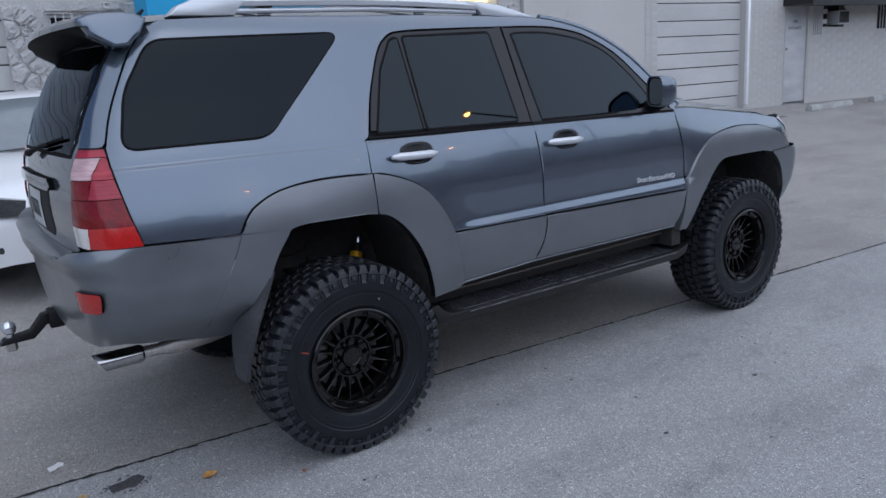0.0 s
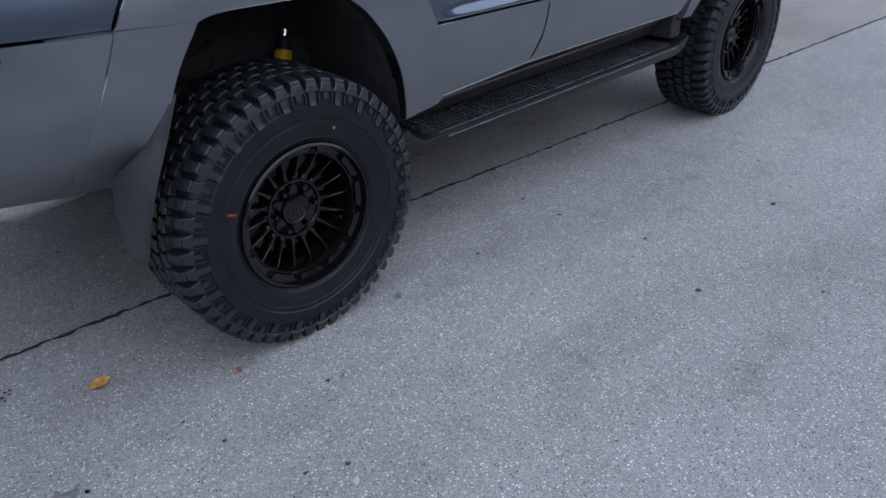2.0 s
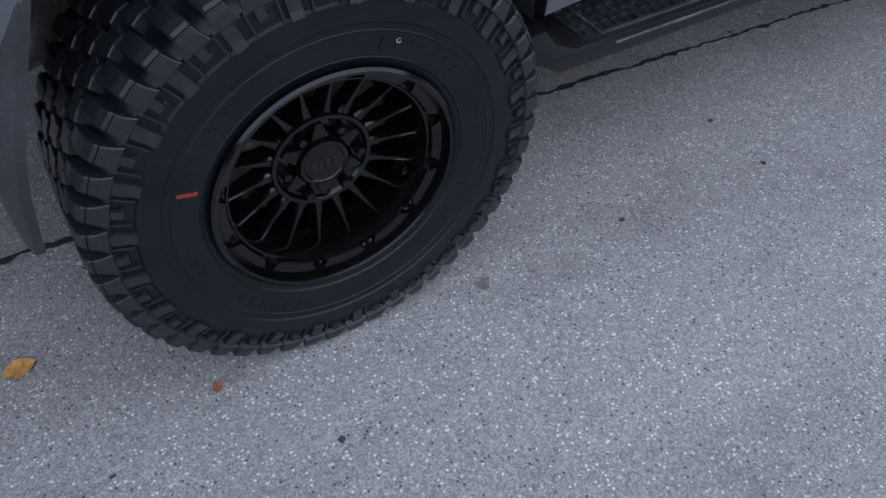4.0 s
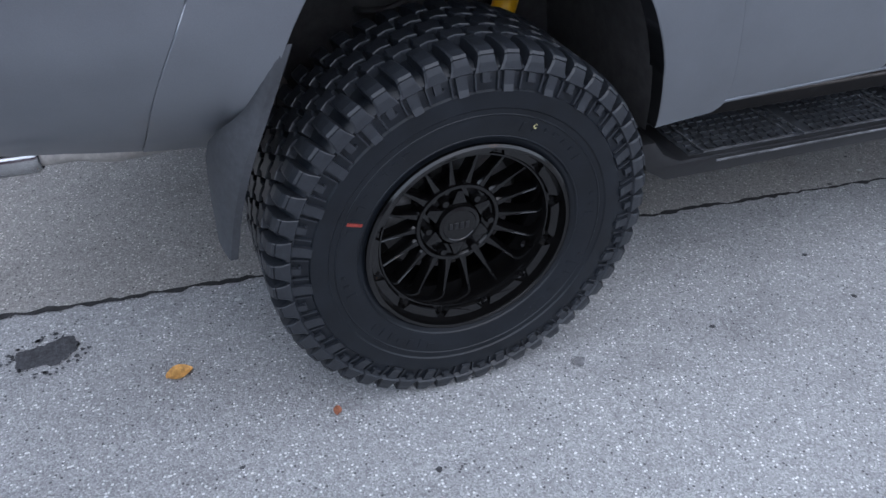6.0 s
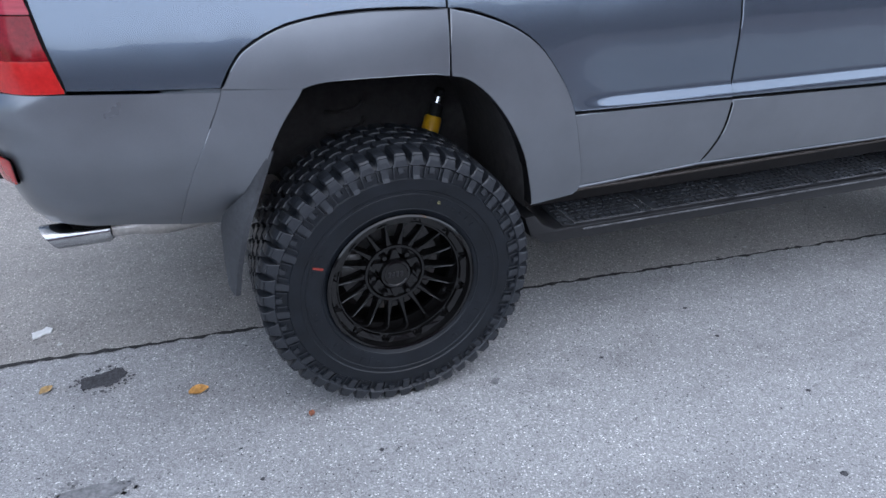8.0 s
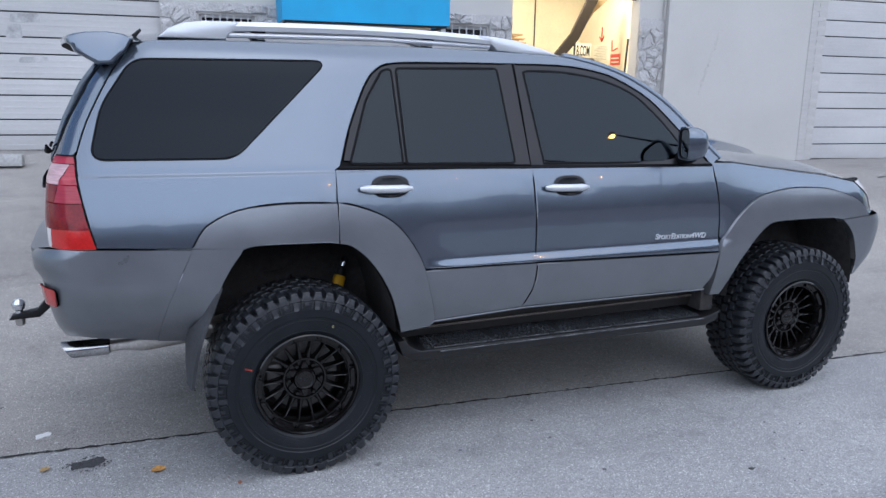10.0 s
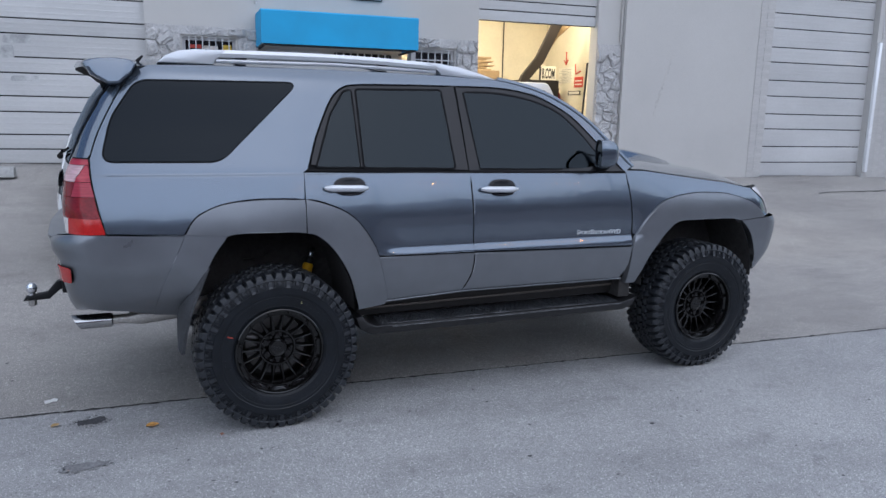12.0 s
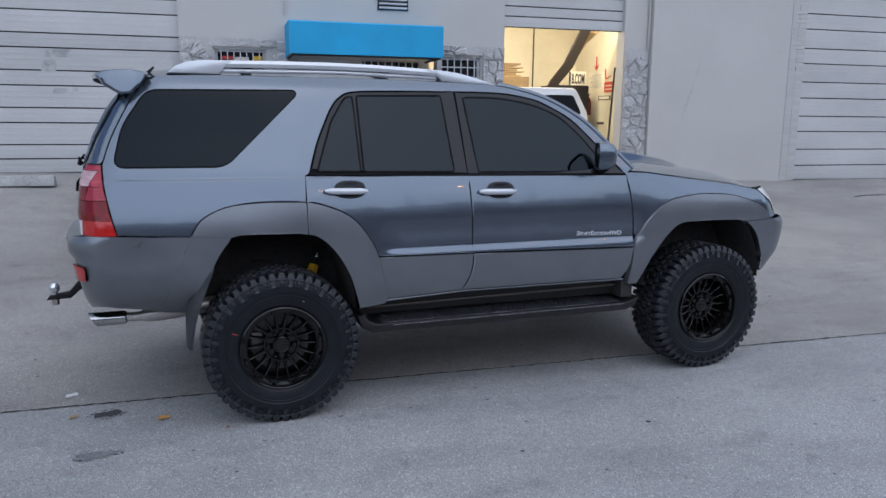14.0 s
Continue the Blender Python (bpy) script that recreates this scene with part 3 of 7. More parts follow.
def flank(side):
    """One flank of the car: panels, doors with their parts, cladding."""
    tag = suv
    # black sheets behind the panels, painting the shade of the shut lines
    panel("shut_line_shade", [(-0.74, 1.05), (-0.35, 1.06), (-0.24, 1.08), (0.16, 1.07), (0.30, 0.98), (0.46, 0.80), (0.50, 0.61), (1.0, 0.645), (2.10, 0.64), (2.14, 0.66), (2.14, 0.95), (2.10, 1.28), (1.975, 1.46), (1.805, 1.63), (1.62, 1.726), (1.36, 1.779), (0.44, 1.772), (0.30, 1.73), (0.12, 1.32), (-0.76, 1.33)], M_SEAL_GAP, tag, BODY, off=-0.014, side=side)
    panel("shut_line_shade", [(2.05, 1.28), (2.10, 0.95), (2.12, 0.70), (2.19, 0.88), (2.30, 1.02), (2.45, 1.09), (2.95, 1.09), (3.2, 1.02), (3.28, 1.0), (3.1, 1.16), (2.5, 1.25)], M_SEAL_GAP, tag, FRONT, off=-0.014, side=side)
    panel("quarter_panel", [q for q in FLARE_R_OUT if q[0] < 0.14] + [(DOOR_X, 1.177), (0.153, 1.31)] + FRAME_TOP + FRAME_TOP_F + ROOF_EDGE + PILLAR_R + TAIL_EDGE + [(-0.60, 1.028)], M_PAINT, tag, BODY, gap=0.002, side=side, label="grey-blue painted quarter panel and roof side", cuts=CREASE)
    gl = rounded([(-0.60, 1.738), (0.160, 1.749), (-0.245, 1.362), (-0.770, 1.362), (-0.72, 1.56)], 0.055, 5)
    panel("window_seal", gl, M_SEAL_GAP, tag, BODY, off=0.0022, gap=-0.007, depth=0.004, side=side)
    panel("quarter_window", gl, M_GLASS, tag, BODY, off=0.0045, gap=0.0, depth=0.004, side=side, label="dark tinted quarter window")
    # rear door
    door = panel("rear_door", [(DOOR_X, 1.177), (0.153, 1.312)] + SPLIT + [(0.529, 0.871)] + [q for q in FLARE_R_OUT[:low] if q[0] > 0.155][::-1], M_PAINT, tag, BODY, gap=0.0032, side=side, label="grey-blue painted rear door", cuts=CREASE, step=0.04)
    panel("door_cladding", [(0.50, 0.869)] + SPLIT_LOW + [(0.60, 0.622), (0.545, 0.634), (0.53, 0.74)], M_CLAD, door, BODY, off=0.004, gap=0.003, side=side, label="satin grey lower door cladding")
    fr = FRAME_TOP + [(1.066, 1.304), (0.168, 1.318)]
    panel("door_frame", fr, M_FRAME, door, BODY, off=-0.002, gap=0.006, side=side, label="satin dark window frame")
    gl = rounded([(0.221, 1.334), (0.318, 1.591), (0.40, 1.712), (0.440, 1.722), (0.447, 1.331)], 0.012, 3)
    panel("window_seal", gl, M_SEAL_GAP, door, BODY, off=0.0, gap=-0.009, depth=0.003, side=side)
    panel("quarter_light", gl, M_DOORGLASS, door, BODY, off=0.001, gap=0, depth=0.003, side=side, label="dark tinted quarter light")
    gl = rounded([(0.470, 1.329), (0.470, 1.724), (0.955, 1.734), (0.984, 1.322)], 0.014, 3)
    panel("window_seal", gl, M_SEAL_GAP, door, BODY, off=0.0, gap=-0.010, depth=0.003, side=side)
    panel("window_pane", gl, M_DOORGLASS, door, BODY, off=0.001, gap=0, depth=0.003, side=side, label="dark tinted door window")
    panel("belt_seal", [(0.165, 1.312), (1.068, 1.296), (1.066, 1.308), (0.170, 1.324)], M_SEAL_GAP, door, BODY, off=0.004, gap=0.0, depth=0.01, side=side)
    handle(0.243, 1.232, door, side)
    # front door
    door = panel("front_door", SPLIT + [(2.154, 0.842)] + DOOR_FRONT[::-1], M_PAINT, tag, BODY, gap=0.0032, side=side, label="grey-blue painted front door", cuts=CREASE, step=0.05)
    panel("door_cladding", SPLIT_LOW[::-1] + DOOR_FRONT_LOW, M_CLAD, door, BODY, off=0.006, side=side, label="satin grey lower door cladding")
    panel("door_frame", FRAME_TOP_F + [(1.068, 1.300)], M_FRAME, door, BODY, off=-0.002, gap=0.006, side=side, label="satin dark window frame")
    gl = curve_pts([(1.098, 1.726), (1.22, 1.728), (1.350, 1.721), (1.530, 1.690), (1.690, 1.627), (1.80, 1.535), (1.885, 1.44), (1.965, 1.330)], 4) + [(1.957, 1.308), (1.138, 1.317)]
    panel("window_seal", gl, M_SEAL_GAP, door, BODY, off=0.0, gap=-0.010, depth=0.003, side=side)
    panel("window_pane", gl, M_DOORGLASS, door, BODY, off=0.001, gap=0, depth=0.003, side=side, label="dark tinted door window")
    panel("belt_seal", [(1.068, 1.296), (2.095, 1.279), (2.087, 1.292), (1.066, 1.309)], M_SEAL_GAP, door, BODY, off=0.004, gap=0.0, depth=0.01, side=side)
    handle(1.119, 1.208, door, side)
    mirror(door, side)
    # fender and flares
    panel("fender", [(2.105, 1.300)] + DOOR_FRONT[1:-1] + [(2.160, 0.862)] + FLARE_F_OUT[fcut + 2:] + [(3.33, 0.985), (3.30, 1.06), (3.14, 1.17), (2.90, 1.215), (2.50, 1.262), (2.25, 1.296)], M_PAINT, tag, FRONT, side=side, label="grey-blue painted front fender", cuts=CREASE[9:], step=0.04)
    panel("wheel_arch_flare", [q for q in FLARE_R_OUT if q[0] < 0.14] + [(DOOR_X, 1.177), (DOOR_X, 1.012)] + [q for q in ARCH_R if q[0] < 0.14], M_CLAD, tag, BODY, off=flare_bulge, depth=0.05, side=side, step=0.05, label="satin grey rear wheel arch flare", gap=0.0015, edge=0.003, rim=M_SEAL_GAP)
    panel("flare_foot", [(-0.43, 1.020), (-0.24, 1.010)] + ARCH_R2[1:] + FLARE_R_LOW[:-1], M_CLAD, tag, FOOT, off=flare_bulge, depth=0.05, side=side, step=0.05, label="satin grey lower end of the rear flare", gap=-0.0022, edge=0.002)
    panel("door_flare", [(DOOR_X, 1.177)] + [q for q in FLARE_R_OUT if q[0] > 0.155] + [q for q in ARCH_R if q[0] > 0.155] + [(DOOR_X, 1.012)], M_CLAD, tag, BODY, off=0.015, depth=0.05, side=side, step=0.05, label="satin grey flare on the rear door", gap=0.002, edge=0.003, rim=M_SEAL_GAP)
    panel("wheel_arch_flare", FLARE_F_OUT + [(3.285, 0.970), (3.035, 0.966)] + [q for q in ARCH_F if q[0] < 3.02], M_CLAD, tag, FRONT, off=flare_bulge, depth=0.05, side=side, step=0.05, label="satin grey front wheel arch flare", gap=-0.001, edge=0.002)
    panel("sill", [(0.44, 0.64), (1.05, 0.66), (2.14, 0.66), (2.20, 0.63), (2.18, 0.51), (0.46, 0.505)], M_SILL, tag, BODY, off=-0.105, depth=0.08, side=side, label="dusty black sill")
    bm = bmesh.new()
    tube(bm, [(x, YC - side * (soft_width(x, 0.63) - 0.016), float(np.interp(x, [0.56, 1.05, 2.12], [0.612, 0.634, 0.630]))) for x in np.linspace(0.57, 2.12, 14)], 0.006, 8)
    part("sill_trim", bm, M_CLAD, tag, "grey lip under the doors")
    bm = bmesh.new()
    tube(bm, [(x, YC - side * (soft_width(x, 0.56) - 0.098), 0.556 + 0.010 * (x - 0.7)) for x in np.linspace(0.50, 2.14, 14)], 0.007, 8)
    part("sill_flange", bm, M_FLANGE, tag, "dusty brown sill flange")
    # lamps
    z0, z1, z2 = 1.373, 1.255, 1.108
    lamp = thing_part("tail_lamp", side)
    def edge_at(z):
        return float(np.interp(z, [1.036, 1.14, 1.274, 1.373], [-0.766, -0.793, -0.817, -0.822]))
    def block(za, zb, ya, yb, m, nm, lab):
        inner = [(rear_s(ya if ya else 0, z), z) for z in np.linspace(zb, za, 5)] if ya else []
        outer = [((edge_at(z) - 0.003) if yb is None else rear_s(yb, z), z) for z in np.linspace(za, zb, 5)]
        panel(nm, inner + outer, m, lamp, BODY, off=0.008, gap=0.0002, depth=0.03, side=side, step=0.03, label=lab, edge=0.0006, rim=m)
    rim = [(rear_s(0.648 + 0.06 * (z - 1.036), z), z) for z in np.linspace(z0, 1.036, 5)] + [(edge_at(z) - 0.003, z) for z in np.linspace(1.036, z0, 5)]
    panel("lamp_gasket", rim, M_SEAL_GAP, lamp, BODY, off=0.002, gap=-0.006, depth=0.02, side=side, step=0.03, edge=0.001)
    block(1.347, z0, 0.67, None, M_PINK, "lens", "pale pink clear lens")
    block(1.272, 1.345, 0.665, 0.762, M_PALELENS, "lens", "clear pinkish indicator lens")
    block(1.272, 1.345, 0.764, None, M_PINK, "lens", "pale pink clear lens")
    block(1.205, 1.270, 0.764, None, M_PINK, "lens", "pale pink clear lens")
    block(1.205, 1.270, 0.66, 0.762, M_RED, "lens", "dark red lens")
    block(z2, 1.203, 0.655, None, M_RED, "lens", "dark red lens")
    block(1.036, z2, 0.65, 0.765, M_WHITELENS, "lens", "clear reversing lens")
    block(1.036, z2, 0.766, None, M_REDLIT, "lens", "bright red lens")
    panel("headlamp", [(3.14, 1.165), (3.30, 1.06), (3.335, 0.985), (3.58, 0.985), (3.60, 1.12), (3.40, 1.165), (3.25, 1.185)], M_WHITELENS, tag, FRONT, off=0.006, side=side, label="clear headlamp lens", step=0.04)


def thing_part(name, side):
    """A holder for a lamp's lenses: its dark housing."""
    bm = bmesh.new()
    x = rear_end(1.2)
    box(bm, (x + 0.06, YC - side * 0.62, 1.05), (x + 0.10, YC - side * 0.70, 1.34), 0.008)
    bmesh.ops.recalc_face_normals(bm, faces=bm.faces)
    return part(name, bm, M_BLACK, suv, "red and clear tail lamp")


def handle(x0, z, door, side):
    """A silver pull over a dark oval that paints the shade of a hollow."""
    def surf_y(x, zz):
        return YC - side * soft_width(x, zz)
    bm = bmesh.new()
    n = 24
    cx, cz, a, b = x0 + 0.138, z + 0.004, 0.084, 0.047
    rows = []
    for k, (sc, dd) in enumerate(((1.0, 0.002), (0.92, 0.004), (0.75, 0.003), (0.45, 0.0015), (0.05, 0.001))):
        rows.append([bm.verts.new((cx + a * sc * math.copysign(abs(math.cos(t)) ** 0.75, math.cos(t)), surf_y(cx, cz + b * sc * math.sin(t)) - side * dd, cz + b * sc * math.copysign(abs(math.sin(t)) ** 0.75, math.sin(t)))) for t in (2 * math.pi * i / n for i in range(n))])
    for p, q in zip(rows, rows[1:]):
        quad_strip(bm, p, q, True)
    bm.faces.new(rows[-1])
    part("handle_recess_shade", bm, M_HOLLOW_SHADE, door, "dark glossy oval painted as the handle hollow's shade")
    bm = bmesh.new()
    pts, rad = [], []
    for t in np.linspace(0, 1, 13):
        x = x0 + 0.228 * t
        pts.append((x, surf_y(x, z) - side * (0.012 + 0.026 * math.sin(math.pi * min(max(t, 0.05), 0.95)) ** 0.6), z - 0.004 * t))
        rad.append(0.0165 * (0.45 + 0.55 * min(1, 7 * t, 7 * (1 - t))))
    tube(bm, pts, rad, 12)
    for v in bm.verts:
        v.co.z = z + (v.co.z - z) * 1.05
    part("door_handle", bm, M_SILVER, door, "silver pull handle")


def mirror(door, side):
    """A door mirror whose glass is turned in towards the driver."""
    m = Matrix.Translation((1.895, YC - side * 0.945, 1.402)) @ Matrix.Rotation(-side * radians(20), 4, "Z")

    def oval(x, w, h, n=28):
        return [m @ Vector((x, w * math.copysign(abs(math.cos(a)) ** 0.6, math.cos(a)), h * math.copysign(abs(math.sin(a)) ** 0.6, math.sin(a)))) for a in (2 * math.pi * i / n for i in range(n))]
    bm = bmesh.new()
    rows = [[bm.verts.new(p) for p in oval(x, 0.082 * w, 0.082 * h)] for x, w, h in ((-0.045, 0.86, 0.86), (-0.048, 0.96, 0.97), (-0.03, 1.0, 1.0), (0.005, 0.97, 0.97), (0.035, 0.84, 0.84), (0.055, 0.6, 0.62), (0.066, 0.3, 0.3))]
    for p, q in zip(rows, rows[1:]):
        quad_strip(bm, p, q, True)
    bm.faces.new(rows[-1])
    bmesh.ops.recalc_face_normals(bm, faces=bm.faces)
    part("mirror_shell", bm, M_PAINT, door, "grey-blue door mirror")
    bm = bmesh.new()
    prism(bm, oval(-0.040, 0.073, 0.073), tuple(m.to_3x3() @ Vector((0.008, 0, 0))))
    part("mirror_glass", bm, M_MIRROR, door, "mirror glass in a black rim")
    bm = bmesh.new()
    quad_strip(bm, [bm.verts.new(p) for p in oval(-0.046, 0.0715, 0.0715)], [bm.verts.new(p) for p in oval(-0.041, 0.0665, 0.0665)], True)
    part("mirror_rim", bm, M_SEAL_GAP, door, "black mirror rim")
    bm = bmesh.new()
    tube(bm, [(1.93, YC - side * 0.80, 1.315), (1.92, YC - side * 0.85, 1.322), (1.905, YC - side * 0.92, 1.345)], [0.045, 0.036, 0.04], 12)
    part("mirror_arm", bm, M_SEAL_GAP, door, "black mirror foot")


M_SILL = surface("dusty_sill", (0.014, 0.012, 0.011), 0.5, grain=60, amount=0.3, patch=6, patch_amount=0.3, bump=0.1)
M_FLANGE = surface("dusty_brown_flange", (0.10, 0.083, 0.072), 0.5, 0.2, grain=60, amount=0.3, bump=0.1)
M_MIRROR = surface("mirror_glass", (0.75, 0.77, 0.8), 0.03, 1.0, grain=10, amount=0.01, patch_amount=0.0, bump=0.0, rough_var=0.0)
M_HOLLOW_SHADE = surface("glossy_hollow_shade", (0.006, 0.0065, 0.009), 0.22, 0.0, 0.0, spec=0.3, grain=100, amount=0.05, bump=0.0)
for which in (1, -1):
    flank(which)


def full_width(half):
    """Right-hand outline points (s, z) and their twins across the middle line, as one outline in (u, z)."""
    def mid(z):
        return rear_s(0.0, z)
    r = [(s - mid(z), z) for s, z in half]
    return r + [(-u, z) for u, z in r[::-1] if u > 1e-6]


def back(u, z, off, side):
    return BODY(rear_s(0.0, z) + abs(u), z, off, 1 if u >= 0 else -1)


def rear_body():
    half = [(rear_s(0, 1.0), 1.0)] + [(rear_s(0.62, 1.0), 1.0), (rear_s(0.642, 1.04), 1.04)] + [(rear_s(y, z), z) for y, z in ((0.652, 1.11), (0.656, 1.18), (0.662, 1.255), (0.668, 1.36))] + [(-0.83, 1.378)] + PILLAR_R[::-1][1:] + [(rear_s(0.3, 1.80), 1.80), (rear_s(0, 1.80), 1.80)]
    hatch = panel("tailgate", full_width(half), M_PAINT, suv, back, gap=0.002, label="grey-blue painted tailgate", step=0.05)
    half = [(rear_s(y, z), z) for y, z in ((0, 1.365), (0.60, 1.355), (0.625, 1.40), (0.60, 1.60), (0.56, 1.715), (0.5, 1.735), (0, 1.745))]
    panel("rear_window", full_width(half), M_GLASS, hatch, back, off=0.004, gap=0, depth=0.004, label="dark tinted tailgate window", step=0.05)
    half = [(rear_s(y, z), z) for y, z in ((0, 1.350), (0.615, 1.340), (0.64, 1.40), (0.615, 1.61), (0.57, 1.735), (0.5, 1.75), (0, 1.758))]
    panel("window_seal", full_width(half), M_SEAL_GAP, hatch, back, off=0.002, gap=0, depth=0.004, step=0.05)
    half = [(rear_s(y, z), z) for y, z in ((0, 1.03), (0.30, 1.03), (0.33, 1.06), (0.30, 1.21), (0, 1.21))]
    panel("plate_recess", full_width(half), M_BLACK, hatch, back, off=0.003, gap=0, depth=0.004)
    half = [(rear_s(y, z), z) for y, z in ((0, 1.045), (0.155, 1.045), (0.155, 1.195), (0, 1.195))]
    panel("number_plate", full_width(half), M_SILVER, hatch, back, off=0.008, gap=0, depth=0.004, label="pale number plate with plain bars")
    for k in range(5):
        u0 = -0.11 + 0.048 * k
        panel("plate_bar", [(u0, 1.085), (u0 + 0.026, 1.085), (u0 + 0.026, 1.155), (u0, 1.155)], M_FRAME, hatch, back, off=0.0105, gap=0, depth=0.002, edge=0.0005)
    half = [(rear_s(y, z), z) for y, z in ((0, 1.215), (0.38, 1.215), (0.42, 1.235), (0.38, 1.262), (0, 1.262))]
    panel("tailgate_garnish", full_width(half), M_PAINT, hatch, back, off=0.022, gap=0, depth=0.02, label="grey-blue garnish over the plate")
    # wiper
    bm = bmesh.new()
    p = [BODY(rear_s(y, z), z, 0.03, 1) for y, z in ((0.05, 1.345), (0.10, 1.352), (0.40, 1.392))]
    tube(bm, p, [0.016, 0.011, 0.006], 8)
    tube(bm, [BODY(rear_s(y, z), z, 0.016, 1) for y, z in ((0.18, 1.375), (0.30, 1.386), (0.52, 1.412))], 0.006, 6)
    part("rear_wiper", bm, M_SEAL_GAP, hatch, "black rear wiper")
    # spoiler: a thick wing with down-turned ends
    bm = bmesh.new()
    rows = []
    for y in (-0.655, -0.6525, -0.645, -0.630, *np.linspace(-0.60, 0.60, 23), 0.630, 0.645, 0.6525, 0.655):
        q = abs(y) / 0.655
        rear = -0.885 + 0.058 * q ** 2
        foot = min(1.0, max(0.0, (q - 0.55) / 0.35))
        prof = [(-0.592, 1.822), (-0.62, 1.838), (-0.68, 1.846), (-0.76, 1.842), (rear + 0.03, 1.834), (rear + 0.008, 1.826), (rear, 1.814), (rear + 0.004, 1.798), (rear + 0.016, 1.792), (-0.80, 1.785 - 0.020 * foot), (-0.755, 1.772 - 0.034 * foot), (-0.72, 1.766 - 0.048 * foot), (-0.67, 1.768 - 0.046 * foot), (-0.62, 1.79 - 0.02 * foot)]
        k = {0.655: 0.80, 0.6525: 0.90, 0.645: 0.97}.get(abs(y), 1.0)
        rows.append([bm.verts.new((-0.71 + (x + 0.71) * k, YC + y * (1.015 - 0.30 * max(0.0, z - 1.74)), 1.80 + (z - 1.80) * k - 0.006 * q ** 2)) for x, z in prof])
    for a, b in zip(rows, rows[1:]):
        quad_strip(bm, a, b, True)
    bm.faces.new(rows[0])
    bm.faces.new(rows[-1][::-1])
    bmesh.ops.recalc_face_normals(bm, faces=bm.faces)
    bm.normal_update()
    for f in bm.faces:
        f.material_index = 1 if f.normal.z < -0.25 and abs(f.calc_center_median().y - YC) < 0.62 else 0
    part("roof_spoiler", bm, [M_PAINT, M_SEAL_GAP], suv, "grey-blue roof spoiler wing, black underneath", sharp=24)
    # rear bumper
    half = [(rear_s(0, 0.60, bumper_end, R_BUMP), 0.60), (rear_s(0.55, 0.60, bumper_end, R_BUMP), 0.60), (rear_s(0.70, 0.62, bumper_end, R_BUMP), 0.625)] + [(-0.86, 0.652), (-0.70, 0.632), (-0.578, 0.598)] + [(s - 0.001, z) for s, z in FLARE_R_LOW[1:]] + [(-0.60, 1.0265), (-0.78, 1.0345), (-0.90, 1.0360)] + [(rear_s(0.70, 1.0, bumper_end, R_BUMP), 1.022), (rear_s(0.60, 0.985, bumper_end, R_BUMP), 0.995), (rear_s(0, 0.985, bumper_end, R_BUMP), 0.985)]

    def mid(z):
        return rear_s(0, z, bumper_end, R_BUMP)

    def back_b(u, z, off, side):
        return BUMP(mid(z) + abs(u), z, off, 1 if u >= 0 else -1)
    r = [(s - mid(z), z) for s, z in half]
    bump = panel("rear_bumper", r + [(-u, z) for u, z in r[::-1] if u > 1e-6], M_CLAD, suv, back_b, off=bumper_bulge, step=0.045, depth=0.06, label="satin grey rear bumper", edge=0.002, gap=0.0008)
    for side in (1, -1):
        panel("reflector", rounded([(-1.03, 0.800), (-0.925, 0.803), (-0.922, 0.880), (-1.05, 0.884)], 0.014, 3), M_REDLIT, bump, BUMP, off=0.021, gap=0, depth=0.01, side=side, step=0.03, label="red bumper reflector")
    bm = bmesh.new()
    pts = rounded([(-0.74, -0.80), (-0.74, 0.80), (-0.90, 0.80), (-1.03, 0.58), (-1.055, 0.0), (-1.03, -0.58), (-0.90, -0.80)], 0.10, 4)
    prism(bm, [(x, YC + y * 0.97, 0.975) for x, y in pts], (0, 0, 0.024), 0.006)
    part("bumper_step", bm, M_CLAD, bump, "satin grey bumper step")


rear_body()


